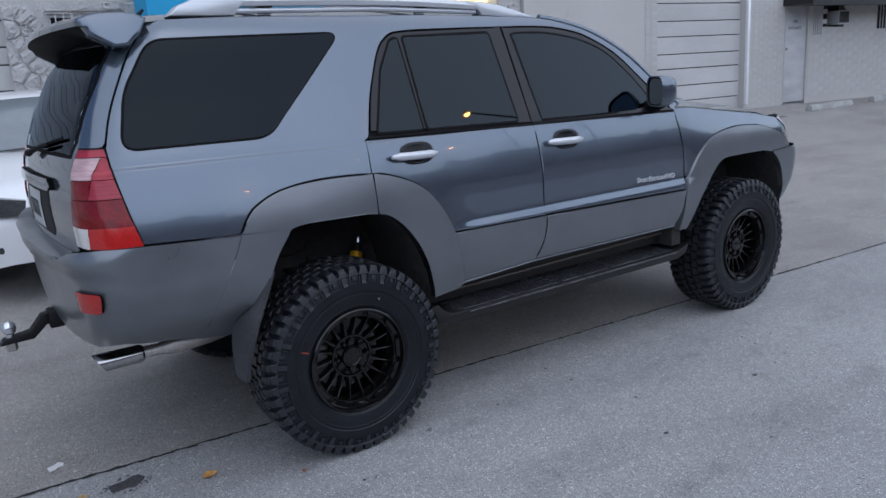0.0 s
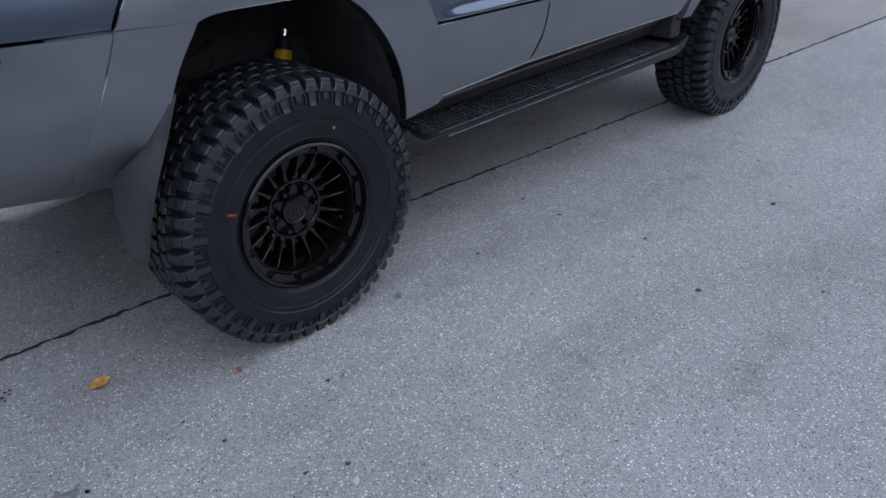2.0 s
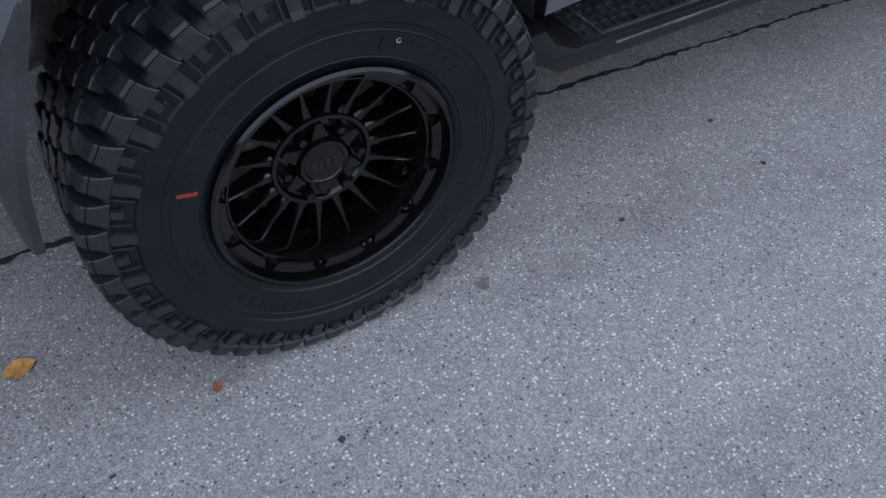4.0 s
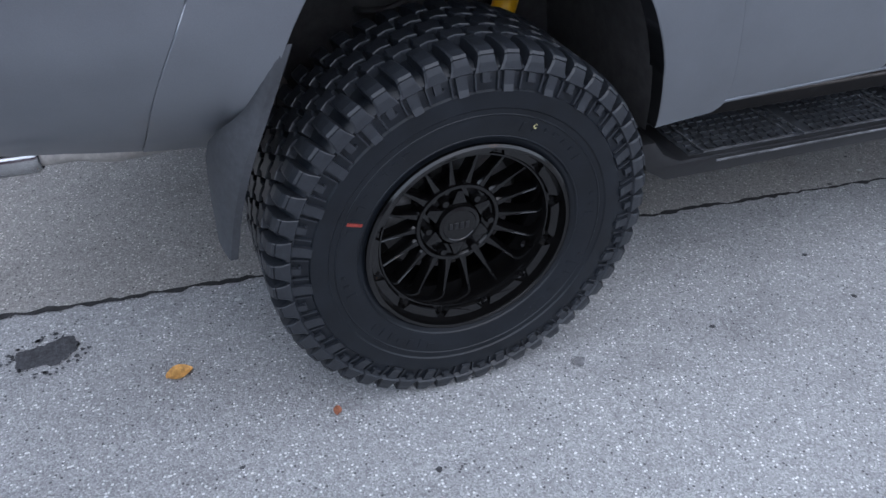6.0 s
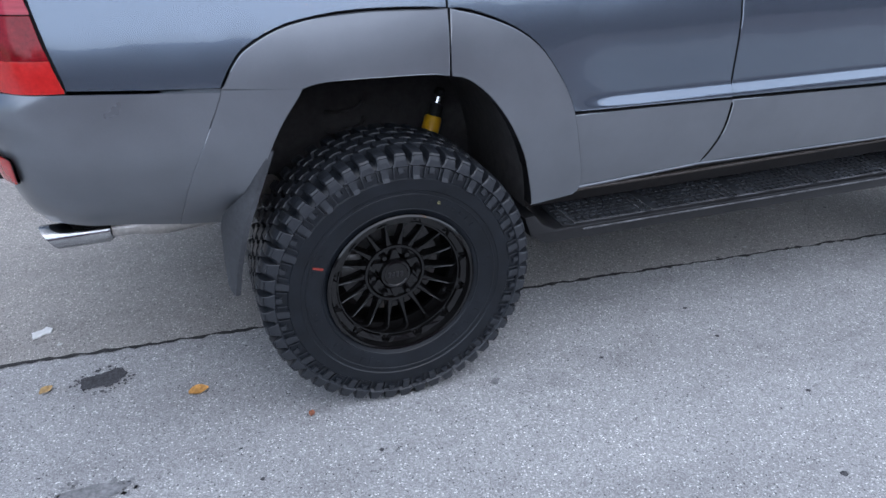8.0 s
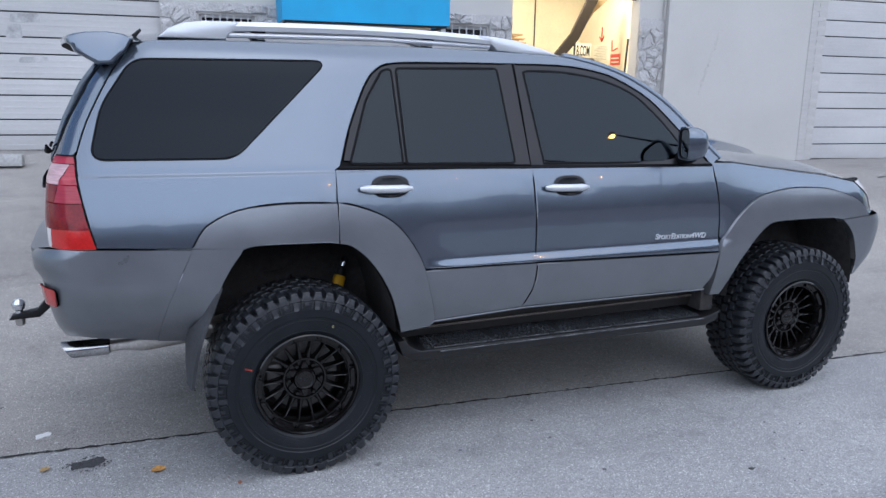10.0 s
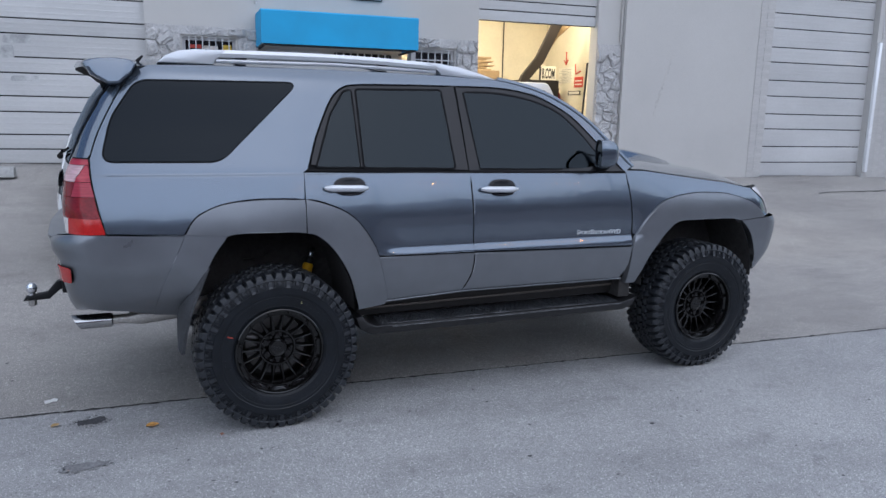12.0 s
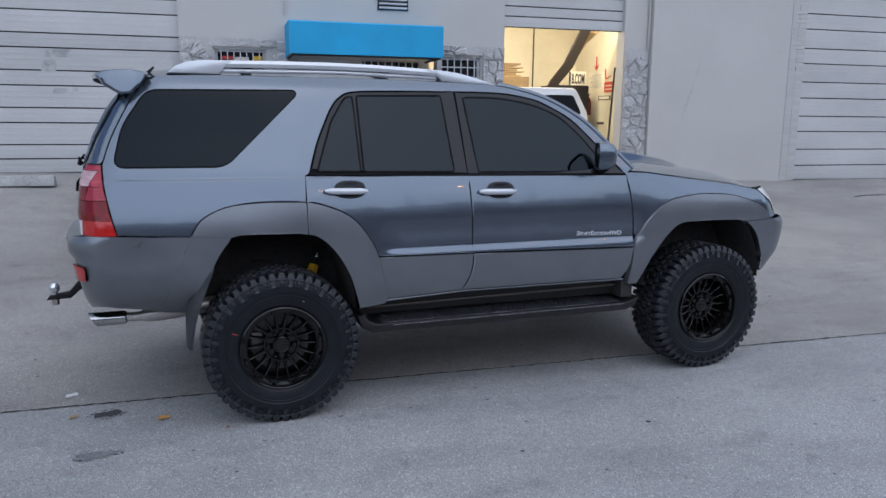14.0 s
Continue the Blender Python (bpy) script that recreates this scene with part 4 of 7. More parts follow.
def top_and_front():
    # roof
    bm = bmesh.new()
    xs, ys = np.linspace(-0.66, 1.44, 22), np.linspace(-1, 1, 21)
    rows = []
    for x in xs:
        edge_z = float(np.interp(x, [q[0] for q in ROOF_EDGE[::-1]], [q[1] for q in ROOF_EDGE[::-1]]))
        w = soft_width(x, edge_z - 0.004) - 0.004
        rows.append([bm.verts.new((x, YC + w * y, edge_z - 0.004 + 0.055 * (1 - abs(y) ** 2.6))) for y in ys])
    for a, b in zip(rows, rows[1:]):
        quad_strip(bm, a, b)
    bmesh.ops.recalc_face_normals(bm, faces=bm.faces)
    part("roof", bm, M_PAINT, suv, "grey-blue painted roof")
    # windscreen
    bm = bmesh.new()
    rows = []
    for t in np.linspace(0, 1, 10):
        w = 0.60 + 0.13 * t
        rows.append([bm.verts.new((1.44 + 0.76 * t + 0.10 * (1 - y * y), YC + w * y, 1.782 + 0.045 * (1 - t) * (1 - y * y) - 0.457 * t ** 1.08)) for y in np.linspace(-1, 1, 15)])
    for a, b in zip(rows, rows[1:]):
        quad_strip(bm, a, b)
    bmesh.ops.recalc_face_normals(bm, faces=bm.faces)
    part("windscreen", bm, M_GLASS, suv, "tinted windscreen")
    for s in (1, -1):
        bm = bmesh.new()
        tube(bm, [(q[0] + 0.01, YC - s * (soft_width(q[0], q[1]) - 0.015), q[1]) for q in ROOF_EDGE[:24]], 0.020, 8)
        part("windscreen_pillar", bm, M_PAINT, suv)
    # bonnet with a raised scoop
    bm = bmesh.new()
    rows = []
    for t in np.linspace(0, 1, 22):
        x = 2.13 + 1.17 * t
        w = float(np.interp(t, [0, 0.7, 1], [0.828, 0.828, 0.74])) - 0.05 * max(0.0, t - 0.86)
        row = []
        for y in np.linspace(-1, 1, 31):
            zc = float(np.interp(t, [0, 0.3, 0.75, 0.92, 1], [1.362, 1.344, 1.270, 1.212, 1.145]))
            ze = float(np.interp(t, [0, 0.1, 0.316, 0.658, 0.863, 1], [1.304, 1.299, 1.266, 1.219, 1.174, 1.085]))
            z = ze + (zc - ze) * (1 - abs(y) ** 3.0)
            sc = max(0.0, 1 - (abs(y) / 0.46) ** 8) * float(np.interp(t, [0.04, 0.10, 0.36, 0.56, 0.62], [0, 0.062, 0.055, 0.036, 0]))
            row.append(bm.verts.new((x + 0.09 * (1 - y * y) * t, YC + w * y, z + sc)))
        rows.append(row)
    for a, b in zip(rows, rows[1:]):
        quad_strip(bm, a, b)
    bmesh.ops.recalc_face_normals(bm, faces=bm.faces)
    part("bonnet", bm, M_PAINT, suv, "grey-blue bonnet with a raised scoop", sharp=60)
    bm = bmesh.new()
    box(bm, (2.08, YC - 0.74, 1.26), (2.22, YC + 0.74, 1.325), 0.015)
    part("cowl", bm, M_BLACK, suv, "black cowl under the windscreen")
    # front bumper and grille
    def mid(z):
        e = front_end(z)
        return e - R_FRONT + R_FRONT * math.pi / 2 + (soft_width(e, z) - R_FRONT)

    def nose(u, z, off, side):
        return FRONT(mid(z) - abs(u), z, off, 1 if u >= 0 else -1)

    def wide(half):
        r = [(mid(z) - s, z) for s, z in half]
        return r + [(-u, z) for u, z in r[::-1] if u > 1e-6]
    half = [(mid(0.56), 0.56), (mid(0.56) - 0.55, 0.56), (3.29, 0.59), (3.205, 0.625)] + [q for q in ARCH_F if q[0] > 3.03] + [(3.03, 0.968), (3.20, 0.976), (3.36, 0.984), (mid(0.96) - 0.5, 0.984), (mid(0.96), 0.984)]
    panel("front_bumper", wide(half), M_CLAD, suv, nose, off=0.020, depth=0.06, step=0.04, label="satin grey front bumper", edge=0.004)
    bm = bmesh.new()
    prism(bm, [(x, YC + y, 0.960) for x, y in rounded([(3.06, -0.80), (3.24, -0.80), (3.40, -0.66), (3.43, 0.0), (3.40, 0.66), (3.24, 0.80), (3.06, 0.80)], 0.05, 4)], (0, 0, 0.022), 0.006)
    part("bumper_ledge", bm, M_CLAD, suv, "satin grey top of the front bumper")
    half = [(mid(0.98), 0.985), (mid(0.98) - 0.40, 0.985), (mid(1.12) - 0.42, 1.12), (mid(1.13), 1.13)]
    panel("grille", wide(half), M_CHROME, suv, nose, off=0.01, depth=0.04, step=0.05, label="silver grille")


top_and_front()


def roof_rack():
    for s in (1, -1):
        y = YC - s * 0.55
        bm = bmesh.new()
        pts = curve_pts([(-0.30, 1.882), (0.2, 1.889), (0.6, 1.885), (1.0, 1.868)], 5)
        rows = []
        for x, z in pts:
            rows.append([bm.verts.new((x, y + dy, z + dz)) for dy, dz in ((-0.030, -0.018), (-0.036, 0.0), (-0.026, 0.018), (0.026, 0.018), (0.036, 0.0), (0.030, -0.018))])
        for a, b in zip(rows, rows[1:]):
            quad_strip(bm, a, b, True)
        bm.faces.new(rows[0])
        bm.faces.new(rows[-1][::-1])
        bmesh.ops.recalc_face_normals(bm, faces=bm.faces)
        rack = part("roof_rail", bm, M_SILVER, suv, "silver roof rail with moulded ends")
        for prof in ([(-0.50, 1.828), (-0.46, 1.866), (-0.40, 1.890), (-0.32, 1.900), (-0.18, 1.902), (-0.195, 1.878), (-0.225, 1.852), (-0.24, 1.828)], [(1.36, 1.806), (1.24, 1.842), (1.10, 1.874), (0.98, 1.887), (0.90, 1.888), (0.955, 1.862), (0.985, 1.840), (1.0, 1.822)]):
            bm = bmesh.new()
            prism(bm, [(x, y - 0.036, z) for x, z in prof], (0, 0.072, 0), 0.010)
            part("rail_end", bm, M_SILVER, rack, "moulded silver rail end")
        bm = bmesh.new()
        tube(bm, [(-0.23, y - s * 0.012, 1.848), (0.4, y - s * 0.012, 1.856), (0.97, y - s * 0.012, 1.842)], 0.011, 8)
        part("lower_bar", bm, M_SILVER, rack)
        for x in (-0.10, 0.66):
            bm = bmesh.new()
            box(bm, (x - 0.03, y - 0.014, 1.838), (x + 0.03, y + 0.018, 1.870), 0.006)
            part("rail_foot", bm, M_BLACK, rack, "black rail foot")
    for x in (-0.10, 0.66):
        bm = bmesh.new()
        tube(bm, [(x, YC - 0.55, 1.872), (x, YC - 0.3, 1.905), (x, YC + 0.3, 1.905), (x, YC + 0.55, 1.872)], 0.014, 8)
        part("crossbar", bm, M_BLACK, suv, "black roof crossbar")
    bm = bmesh.new()
    tube(bm, [(-0.590, YC - 0.48, 1.832), (-0.560, YC - 0.48, 1.862)], [0.010, 0.005], 8)
    part("aerial", bm, M_BLACK, suv, "short black aerial stub")


roof_rack()


# ---- wheels, underside and fittings ----
TYRE_R, TYRE_Y = 0.412, 0.77     # outer radius; the wheel's middle plane off the car's middle line


SIDEWALL = [(0.214, 0.118), (0.224, 0.129), (0.245, 0.137), (0.275, 0.1425), (0.299, 0.1442), (0.302, 0.1472), (0.320, 0.1472), (0.334, 0.1462), (0.337, 0.1420), (0.356, 0.1385), (0.372, 0.1345)]


def wheel(x, side):
    """A mud-terrain tyre with real lugs on a many-spoked black rim. Built along y, facing outward by side."""
    c = Vector((x, YC - side * TYRE_Y, TYRE_R - 0.004))
    wheel_root = part_empty("wheel", c)

    def fin(bm, name, mat, parent, label="", sharp=35):
        for v in bm.verts:
            v.co = Vector((v.co.x, -side * v.co.y, v.co.z)) + c
        if side > 0:
            bmesh.ops.reverse_faces(bm, faces=bm.faces)
        return part(name, bm, mat, parent, label, sharp=sharp)
    # carcass, y grows outward
    bm = bmesh.new()
    lathe(bm, SIDEWALL + [(0.378, 0.130), (0.386, 0.117), (0.391, 0.10), (0.394, 0.06), (0.395, 0.0), (0.394, -0.06), (0.391, -0.10), (0.384, -0.118), (0.370, -0.132), (0.30, -0.142), (0.23, -0.128), (0.212, -0.11)], (0, 0, 0), "y", 128)
    fin(bm, "tyre", M_TYRE, wheel_root, "black mud-terrain tyre with deep lugs")
    n = 50
    local = c - ORIGIN[wheel_root.name]
    s = 2 * math.pi / n
    every = [s * i for i in range(n)]

    def lug(bm, outline, r_in, r_out, shrink=0.9):
        """An outline of (angle, across) raised from r_in to r_out."""
        ca, cy = sum(p[0] for p in outline) / len(outline), sum(p[1] for p in outline) / len(outline)
        lo, md, hi = [], [], []
        for a, y in outline:
            for ring, r, k in ((lo, r_in, 1.06), (md, r_out - 0.002, 1.0), (hi, r_out, shrink)):
                a2, y2 = ca + (a - ca) * k, cy + (y - cy) * k
                ring.append(bm.verts.new((r * math.sin(a2), -side * y2, r * math.cos(a2))))
        quad_strip(bm, lo, md, True)
        quad_strip(bm, md, hi, True)
        bm.faces.new(hi)

    def shoulder(bm, e, inner, foot, wide, lean):
        """A lug that runs over the tyre's shoulder and down its side, one edge chamfered."""
        top = [(0.4115, 0.074), (0.4125, 0.096), (0.4105, 0.120), (0.4060, 0.1345), (0.4010, 0.1378), (0.4000, 0.1362), (0.3990, 0.1388), (0.388, 0.1425), (0.374, 0.1458)]
        low = [(0.389, 0.070), (0.389, 0.092), (0.385, 0.108), (0.380, 0.119), (0.378, 0.123), (0.3775, 0.124), (0.377, 0.1245), (0.372, 0.131), (0.367, 0.1365)]
        rows = []
        for i in range(inner, 9):
            (r, y), (rb, yb) = top[i], low[i]
            if i == 8:
                r -= foot
            hw = s * wide * (0.85, 0.95, 1.0, 1.0, 1.02, 1.0, 1.04, 1.20, 1.62)[i]
            off = s * lean * (1 - i / 3.0 if i < 3 else 0.0) * e
            cut_in = (0.002, 0.002, 0.002, 0.003, 0.003, 0.003, 0.003, 0.003, 0.001)[i]
            rows.append([bm.verts.new((rr * math.sin(off + a), -side * e * yy, rr * math.cos(off + a))) for a, rr, yy in ((-hw - 0.05 * s, rb, yb), (-hw, r - cut_in, y - 0.5 * cut_in), (-0.72 * hw, r, y), (0.9 * hw, r, y), (hw, r - 0.001, y - 0.001), (hw + 0.05 * s, rb, yb))])
        for p, q in zip(rows, rows[1:]):
            quad_strip(bm, p, q)
        bm.faces.new(rows[0])
        bm.faces.new(rows[-1])

    def bar(bm, a0, a1, r0, r1, proud, flip=True, taper=0.9):
        """A raised bar that follows the sidewall's curve."""
        k, am, rows = (-side if flip else 1), (a0 + a1) / 2, []
        for r, top in ((r0, -0.004), (r0 + 0.002, proud), (r0 * 0.67 + r1 * 0.33, proud), (r0 * 0.33 + r1 * 0.67, proud), (r1 - 0.002, proud), (r1, -0.004)):
            y = float(np.interp(r, [q[0] for q in SIDEWALL], [q[1] for q in SIDEWALL]))
            rows.append([bm.verts.new((r * math.sin(a), k * (y + d), r * math.cos(a))) for a, d in ((a0, -0.004), (am + (a0 - am) * taper, top), (am + (a1 - am) * taper, top), (a1, -0.004))])
        for p, q in zip(rows, rows[1:]):
            quad_strip(bm, p, q)

    def ring_of(name, build, turns, mat=M_LUG_LIT):
        bm = bmesh.new()
        build(bm)
        bmesh.ops.recalc_face_normals(bm, faces=bm.faces)
        me = to_mesh(name, bm, mat, False)
        for t in turns:
            ob = new(name, me)
            ob.parent = wheel_root
            ob.matrix_basis = Matrix.Translation(local) @ Matrix.Rotation(t, 4, "Y")
    for e in (1, -1):
        ring_of("shoulder_lug", lambda bm: shoulder(bm, e, 0, 0.002, 0.295, -0.16), every[::2])
        ring_of("shoulder_lug", lambda bm: shoulder(bm, e, 0, 0.0, 0.285, -0.22), every[1::2])
    for mid_y, half, turn in ((0.050, 0.0185, 0.42), (0.0, 0.0225, 0.95), (-0.050, 0.0185, 0.50)):
        k = turn * s
        ring_of("tread_block", lambda bm: lug(bm, [(k - 0.40 * s, mid_y - half), (k - 0.02 * s, mid_y - half + 0.004), (k + 0.30 * s, mid_y - half - 0.002), (k + 0.44 * s, mid_y - 0.2 * half), (k + 0.34 * s, mid_y + 0.3 * half), (k + 0.40 * s, mid_y + half), (k + 0.02 * s, mid_y + half - 0.004), (k - 0.30 * s, mid_y + half + 0.002), (k - 0.44 * s, mid_y + 0.2 * half), (k - 0.34 * s, mid_y - 0.3 * half)], 0.388, TYRE_R, 0.94), every)

    def hook(bm):
        bar(bm, -0.17 * s, 0.17 * s, 0.350, 0.374, 0.0072)
        bar(bm, 0.17 * s, 0.25 * s, 0.350, 0.358, 0.0060)
        bar(bm, -0.48 * s, -0.38 * s, 0.336, 0.372, 0.0055, taper=0.7)

    def pair_of_bars(bm):
        bar(bm, -0.25 * s, 0.23 * s, 0.333, 0.374, 0.0074, taper=0.94)
        bar(bm, -0.50 * s, -0.40 * s, 0.336, 0.372, 0.0055, taper=0.7)
    ring_of("sidewall_lug", hook, every[::2])
    ring_of("sidewall_lug", pair_of_bars, every[1::2])
    # raised rings and the moulded marks of the sidewall
    bm = bmesh.new()
    for r, y in ((0.3745, 0.1400), (0.287, 0.1434), (0.240, 0.1355)):
        lathe(bm, [(r - 0.004, y - 0.002), (r - 0.001, y + 0.0012), (r + 0.001, y + 0.0012), (r + 0.004, y - 0.002)], (0, 0, 0), "y", 96)
    rnd = random.Random(8)
    for i in range(64):
        if i % 32 in (3, 4, 5, 6, 7, 8, 9, 13, 14, 15, 19, 20, 21, 22, 23, 24, 25, 26):
            a = 2 * math.pi * (i + 0.3) / 64
            wd, tall = rnd.uniform(0.012, 0.032), rnd.uniform(0.006, 0.024)
            bar(bm, a - wd, a + wd, 0.276 - tall, 0.277, 0.0011, False)
    fin(bm, "sidewall_marking", M_TYRE, wheel_root)
    if side > 0 and x < 1:
        bm = bmesh.new()
        bar(bm, math.radians(-68.4), math.radians(-66.8), 0.246, 0.282, 0.0012, False)
        fin(bm, "chalk_mark", M_REDMARK, wheel_root, "short red chalk stroke")
        bm = bmesh.new()
        a, r = math.radians(24), 0.272
        lathe(bm, [(0.0028, 0.0), (0.0028, 0.0012), (0.0045, 0.0012), (0.0045, 0.0)], (r * math.sin(a), 0.1418, r * math.cos(a)), "y", 16, True)
        fin(bm, "paint_dot", M_DOT, wheel_root, "small yellow paint ring")
    # rim: a lip, a scalloped ring on a shelf, a deep barrel
    bm = bmesh.new()
    lathe(bm, [(0.208, -0.12), (0.202, -0.10), (0.188, -0.05), (0.181, 0.02), (0.180, 0.078), (0.1825, 0.100), (0.1845, 0.1055), (0.188, 0.1055), (0.190, 0.102), (0.203, 0.103), (0.2065, 0.110), (0.2095, 0.130), (0.2130, 0.1385), (0.2185, 0.1405), (0.2235, 0.137), (0.2235, 0.118)], (0, 0, 0), "y", 128)
    fin(bm, "rim", M_RIM, wheel_root, "satin black many-spoked alloy rim")
    bm = bmesh.new()
    out, inn = [], []
    for q in np.linspace(-1, 1, 7):
        for ring, r, hw in ((out, 0.2085, 0.222), (inn, 0.1915, 0.168)):
            ring.append((hw * q, r))
    pts = [bm.verts.new((r * math.sin(a), -side * (0.113 + 0.30 * (r - 0.1920)), r * math.cos(a))) for a, r in out + inn[::-1]]
    low_pts = [bm.verts.new((1.012 * v.co.x, -side * 0.098, v.co.z - 0.0015)) for v in pts]
    quad_strip(bm, low_pts, pts, True)
    bm.faces.new(pts)
    bmesh.ops.recalc_face_normals(bm, faces=bm.faces)
    blocks = to_mesh("ring_block", bm, M_RIM, False)
    bm = bmesh.new()
    lathe(bm, [(0.0, 0.0), (0.004, -0.0005), (0.005, -0.004), (0.005, -0.012)], (0, 0, 0), "y", 8)
    for v in bm.verts:
        v.co = Vector((v.co.x, -side * (v.co.y + 0.1085), v.co.z + 0.1985))
    bmesh.ops.recalc_face_normals(bm, faces=bm.faces)
    bolts = to_mesh("ring_bolt", bm, M_RIMDULL, True)
    for i in range(12):
        for name, me, turn in (("ring_block", blocks, 0.0), ("ring_bolt", bolts, 0.5)):
            ob = new(name, me)
            ob.parent = wheel_root
            ob.matrix_basis = Matrix.Translation(local) @ Matrix.Rotation(2 * math.pi * (i + turn) / 12, 4, "Y")
    # spokes
    bm = bmesh.new()
    rows = []
    for r, wd, y, dp in ((0.088, 0.0125, 0.059, 0.036), (0.100, 0.0098, 0.0605, 0.034), (0.125, 0.0068, 0.064, 0.030), (0.155, 0.0050, 0.0685, 0.027), (0.183, 0.0046, 0.074, 0.026)):
        rows.append([bm.verts.new((k * wd, -side * yy, r)) for k, yy in ((-1.35, y - dp), (-1.0, y - 0.0045), (-0.62, y), (-0.25, y - 0.0012), (0.25, y - 0.0012), (0.62, y), (1.0, y - 0.0045), (1.35, y - dp))])
    for p, k in zip(rows, rows[1:]):
        quad_strip(bm, p, k, True)
    bmesh.ops.recalc_face_normals(bm, faces=bm.faces)
    me = to_mesh("spoke", bm, M_RIM, True, 22)
    for i in range(18):
        ob = new("spoke", me)
        ob.parent = wheel_root
        ob.matrix_basis = Matrix.Translation(local) @ Matrix.Rotation(2 * math.pi * (i + 0.5) / 18, 4, "Y")
    bm = bmesh.new()
    lathe(bm, [(0.100, 0.01), (0.098, 0.055), (0.093, 0.062), (0.086, 0.062), (0.081, 0.054), (0.060, 0.050), (0.054, 0.040)], (0, 0, 0), "y", 64)
    fin(bm, "hub_ring", M_RIM, wheel_root)
    bm = bmesh.new()
    lathe(bm, [(0.050, 0.02), (0.049, 0.062), (0.045, 0.069), (0.038, 0.071), (0.036, 0.069), (0.0, 0.069)], (0, 0, 0), "y", 48)
    fin(bm, "centre_cap", M_RIM, wheel_root, "black round centre cap")
    for i in range(6):
        a = 2 * math.pi * i / 6
        bm = bmesh.new()
        ra, ta = Vector((math.sin(a), 0, math.cos(a))), Vector((math.cos(a), 0, -math.sin(a)))
        prism(bm, [ra * r + ta * t + Vector((0, 0.049, 0)) for r, t in ((0.049, -0.017), (0.060, -0.013), (0.080, -0.006), (0.080, 0.006), (0.060, 0.013), (0.049, 0.017))], (0, 0.014, 0), 0.002)
        fin(bm, "hub_tooth", M_RIM, wheel_root)
    for i in range(4):
        bm = bmesh.new()
        box(bm, (-0.024 + 0.0125 * i, 0.0685, -0.008), (-0.0155 + 0.0125 * i, 0.0715, 0.008), 0.001, 1)
        fin(bm, "cap_mark", M_FRAME, wheel_root)
    for i in range(6):
        a = 2 * math.pi * (i + 0.5) / 6
        bm = bmesh.new()
        lathe(bm, [(0.0105, 0.03), (0.0105, 0.068), (0.0075, 0.074), (0.0, 0.074)], (0.070 * math.sin(a), 0, 0.070 * math.cos(a)), "y", 6)
        fin(bm, "lug_nut", M_RIM, wheel_root)
    # valve, brake disc, caliper
    bm = bmesh.new()
    tube(bm, [(0.158, 0.070, -0.080), (0.146, 0.088, -0.074)], 0.004, 8)
    fin(bm, "valve", M_BLACK, wheel_root)
    bm = bmesh.new()
    lathe(bm, [(0.0, 0.0), (0.155, 0.0), (0.155, -0.022), (0.0, -0.022)], (0, 0, 0), "y", 48)
    fin(bm, "brake_disc", M_STEELDARK, wheel_root, "dull steel brake disc")
    bm = bmesh.new()
    box(bm, (-0.16, -0.04, -0.04), (-0.09, 0.03, 0.07), 0.012)
    fin(bm, "brake_caliper", M_STEELDARK, wheel_root)
    bm = bmesh.new()
    lathe(bm, [(0.0, -0.10), (0.15, -0.10), (0.20, -0.06), (0.20, -0.12)], (0, 0, 0), "y", 40)
    fin(bm, "dust_shield", M_UNDER, wheel_root)


M_REDMARK = surface("red_chalk", (0.26, 0.035, 0.024), 0.9, grain=200, amount=0.5, bump=0.0)
M_DOT = surface("yellow_mark", (0.42, 0.38, 0.18), 0.7, bump=0.0)
M_STEELDARK = surface("dull_brake_steel", (0.16, 0.155, 0.15), 0.45, 0.7, grain=80, amount=0.2, patch_amount=0.3)


def part_empty(name, c):
    """A wheel's hub: the small mesh under which its tyre and rim hang."""
    bm = bmesh.new()
    lathe(bm, [(0.0, -0.02), (0.045, -0.02), (0.045, 0.03), (0.0, 0.03)], c, "y", 20)
    return part(name, bm, M_UNDER, suv, "black alloy wheel with a mud-terrain tyre")


for which in (1, -1):
    wheel(0.004, which)
    wheel(AXLE_F, which)


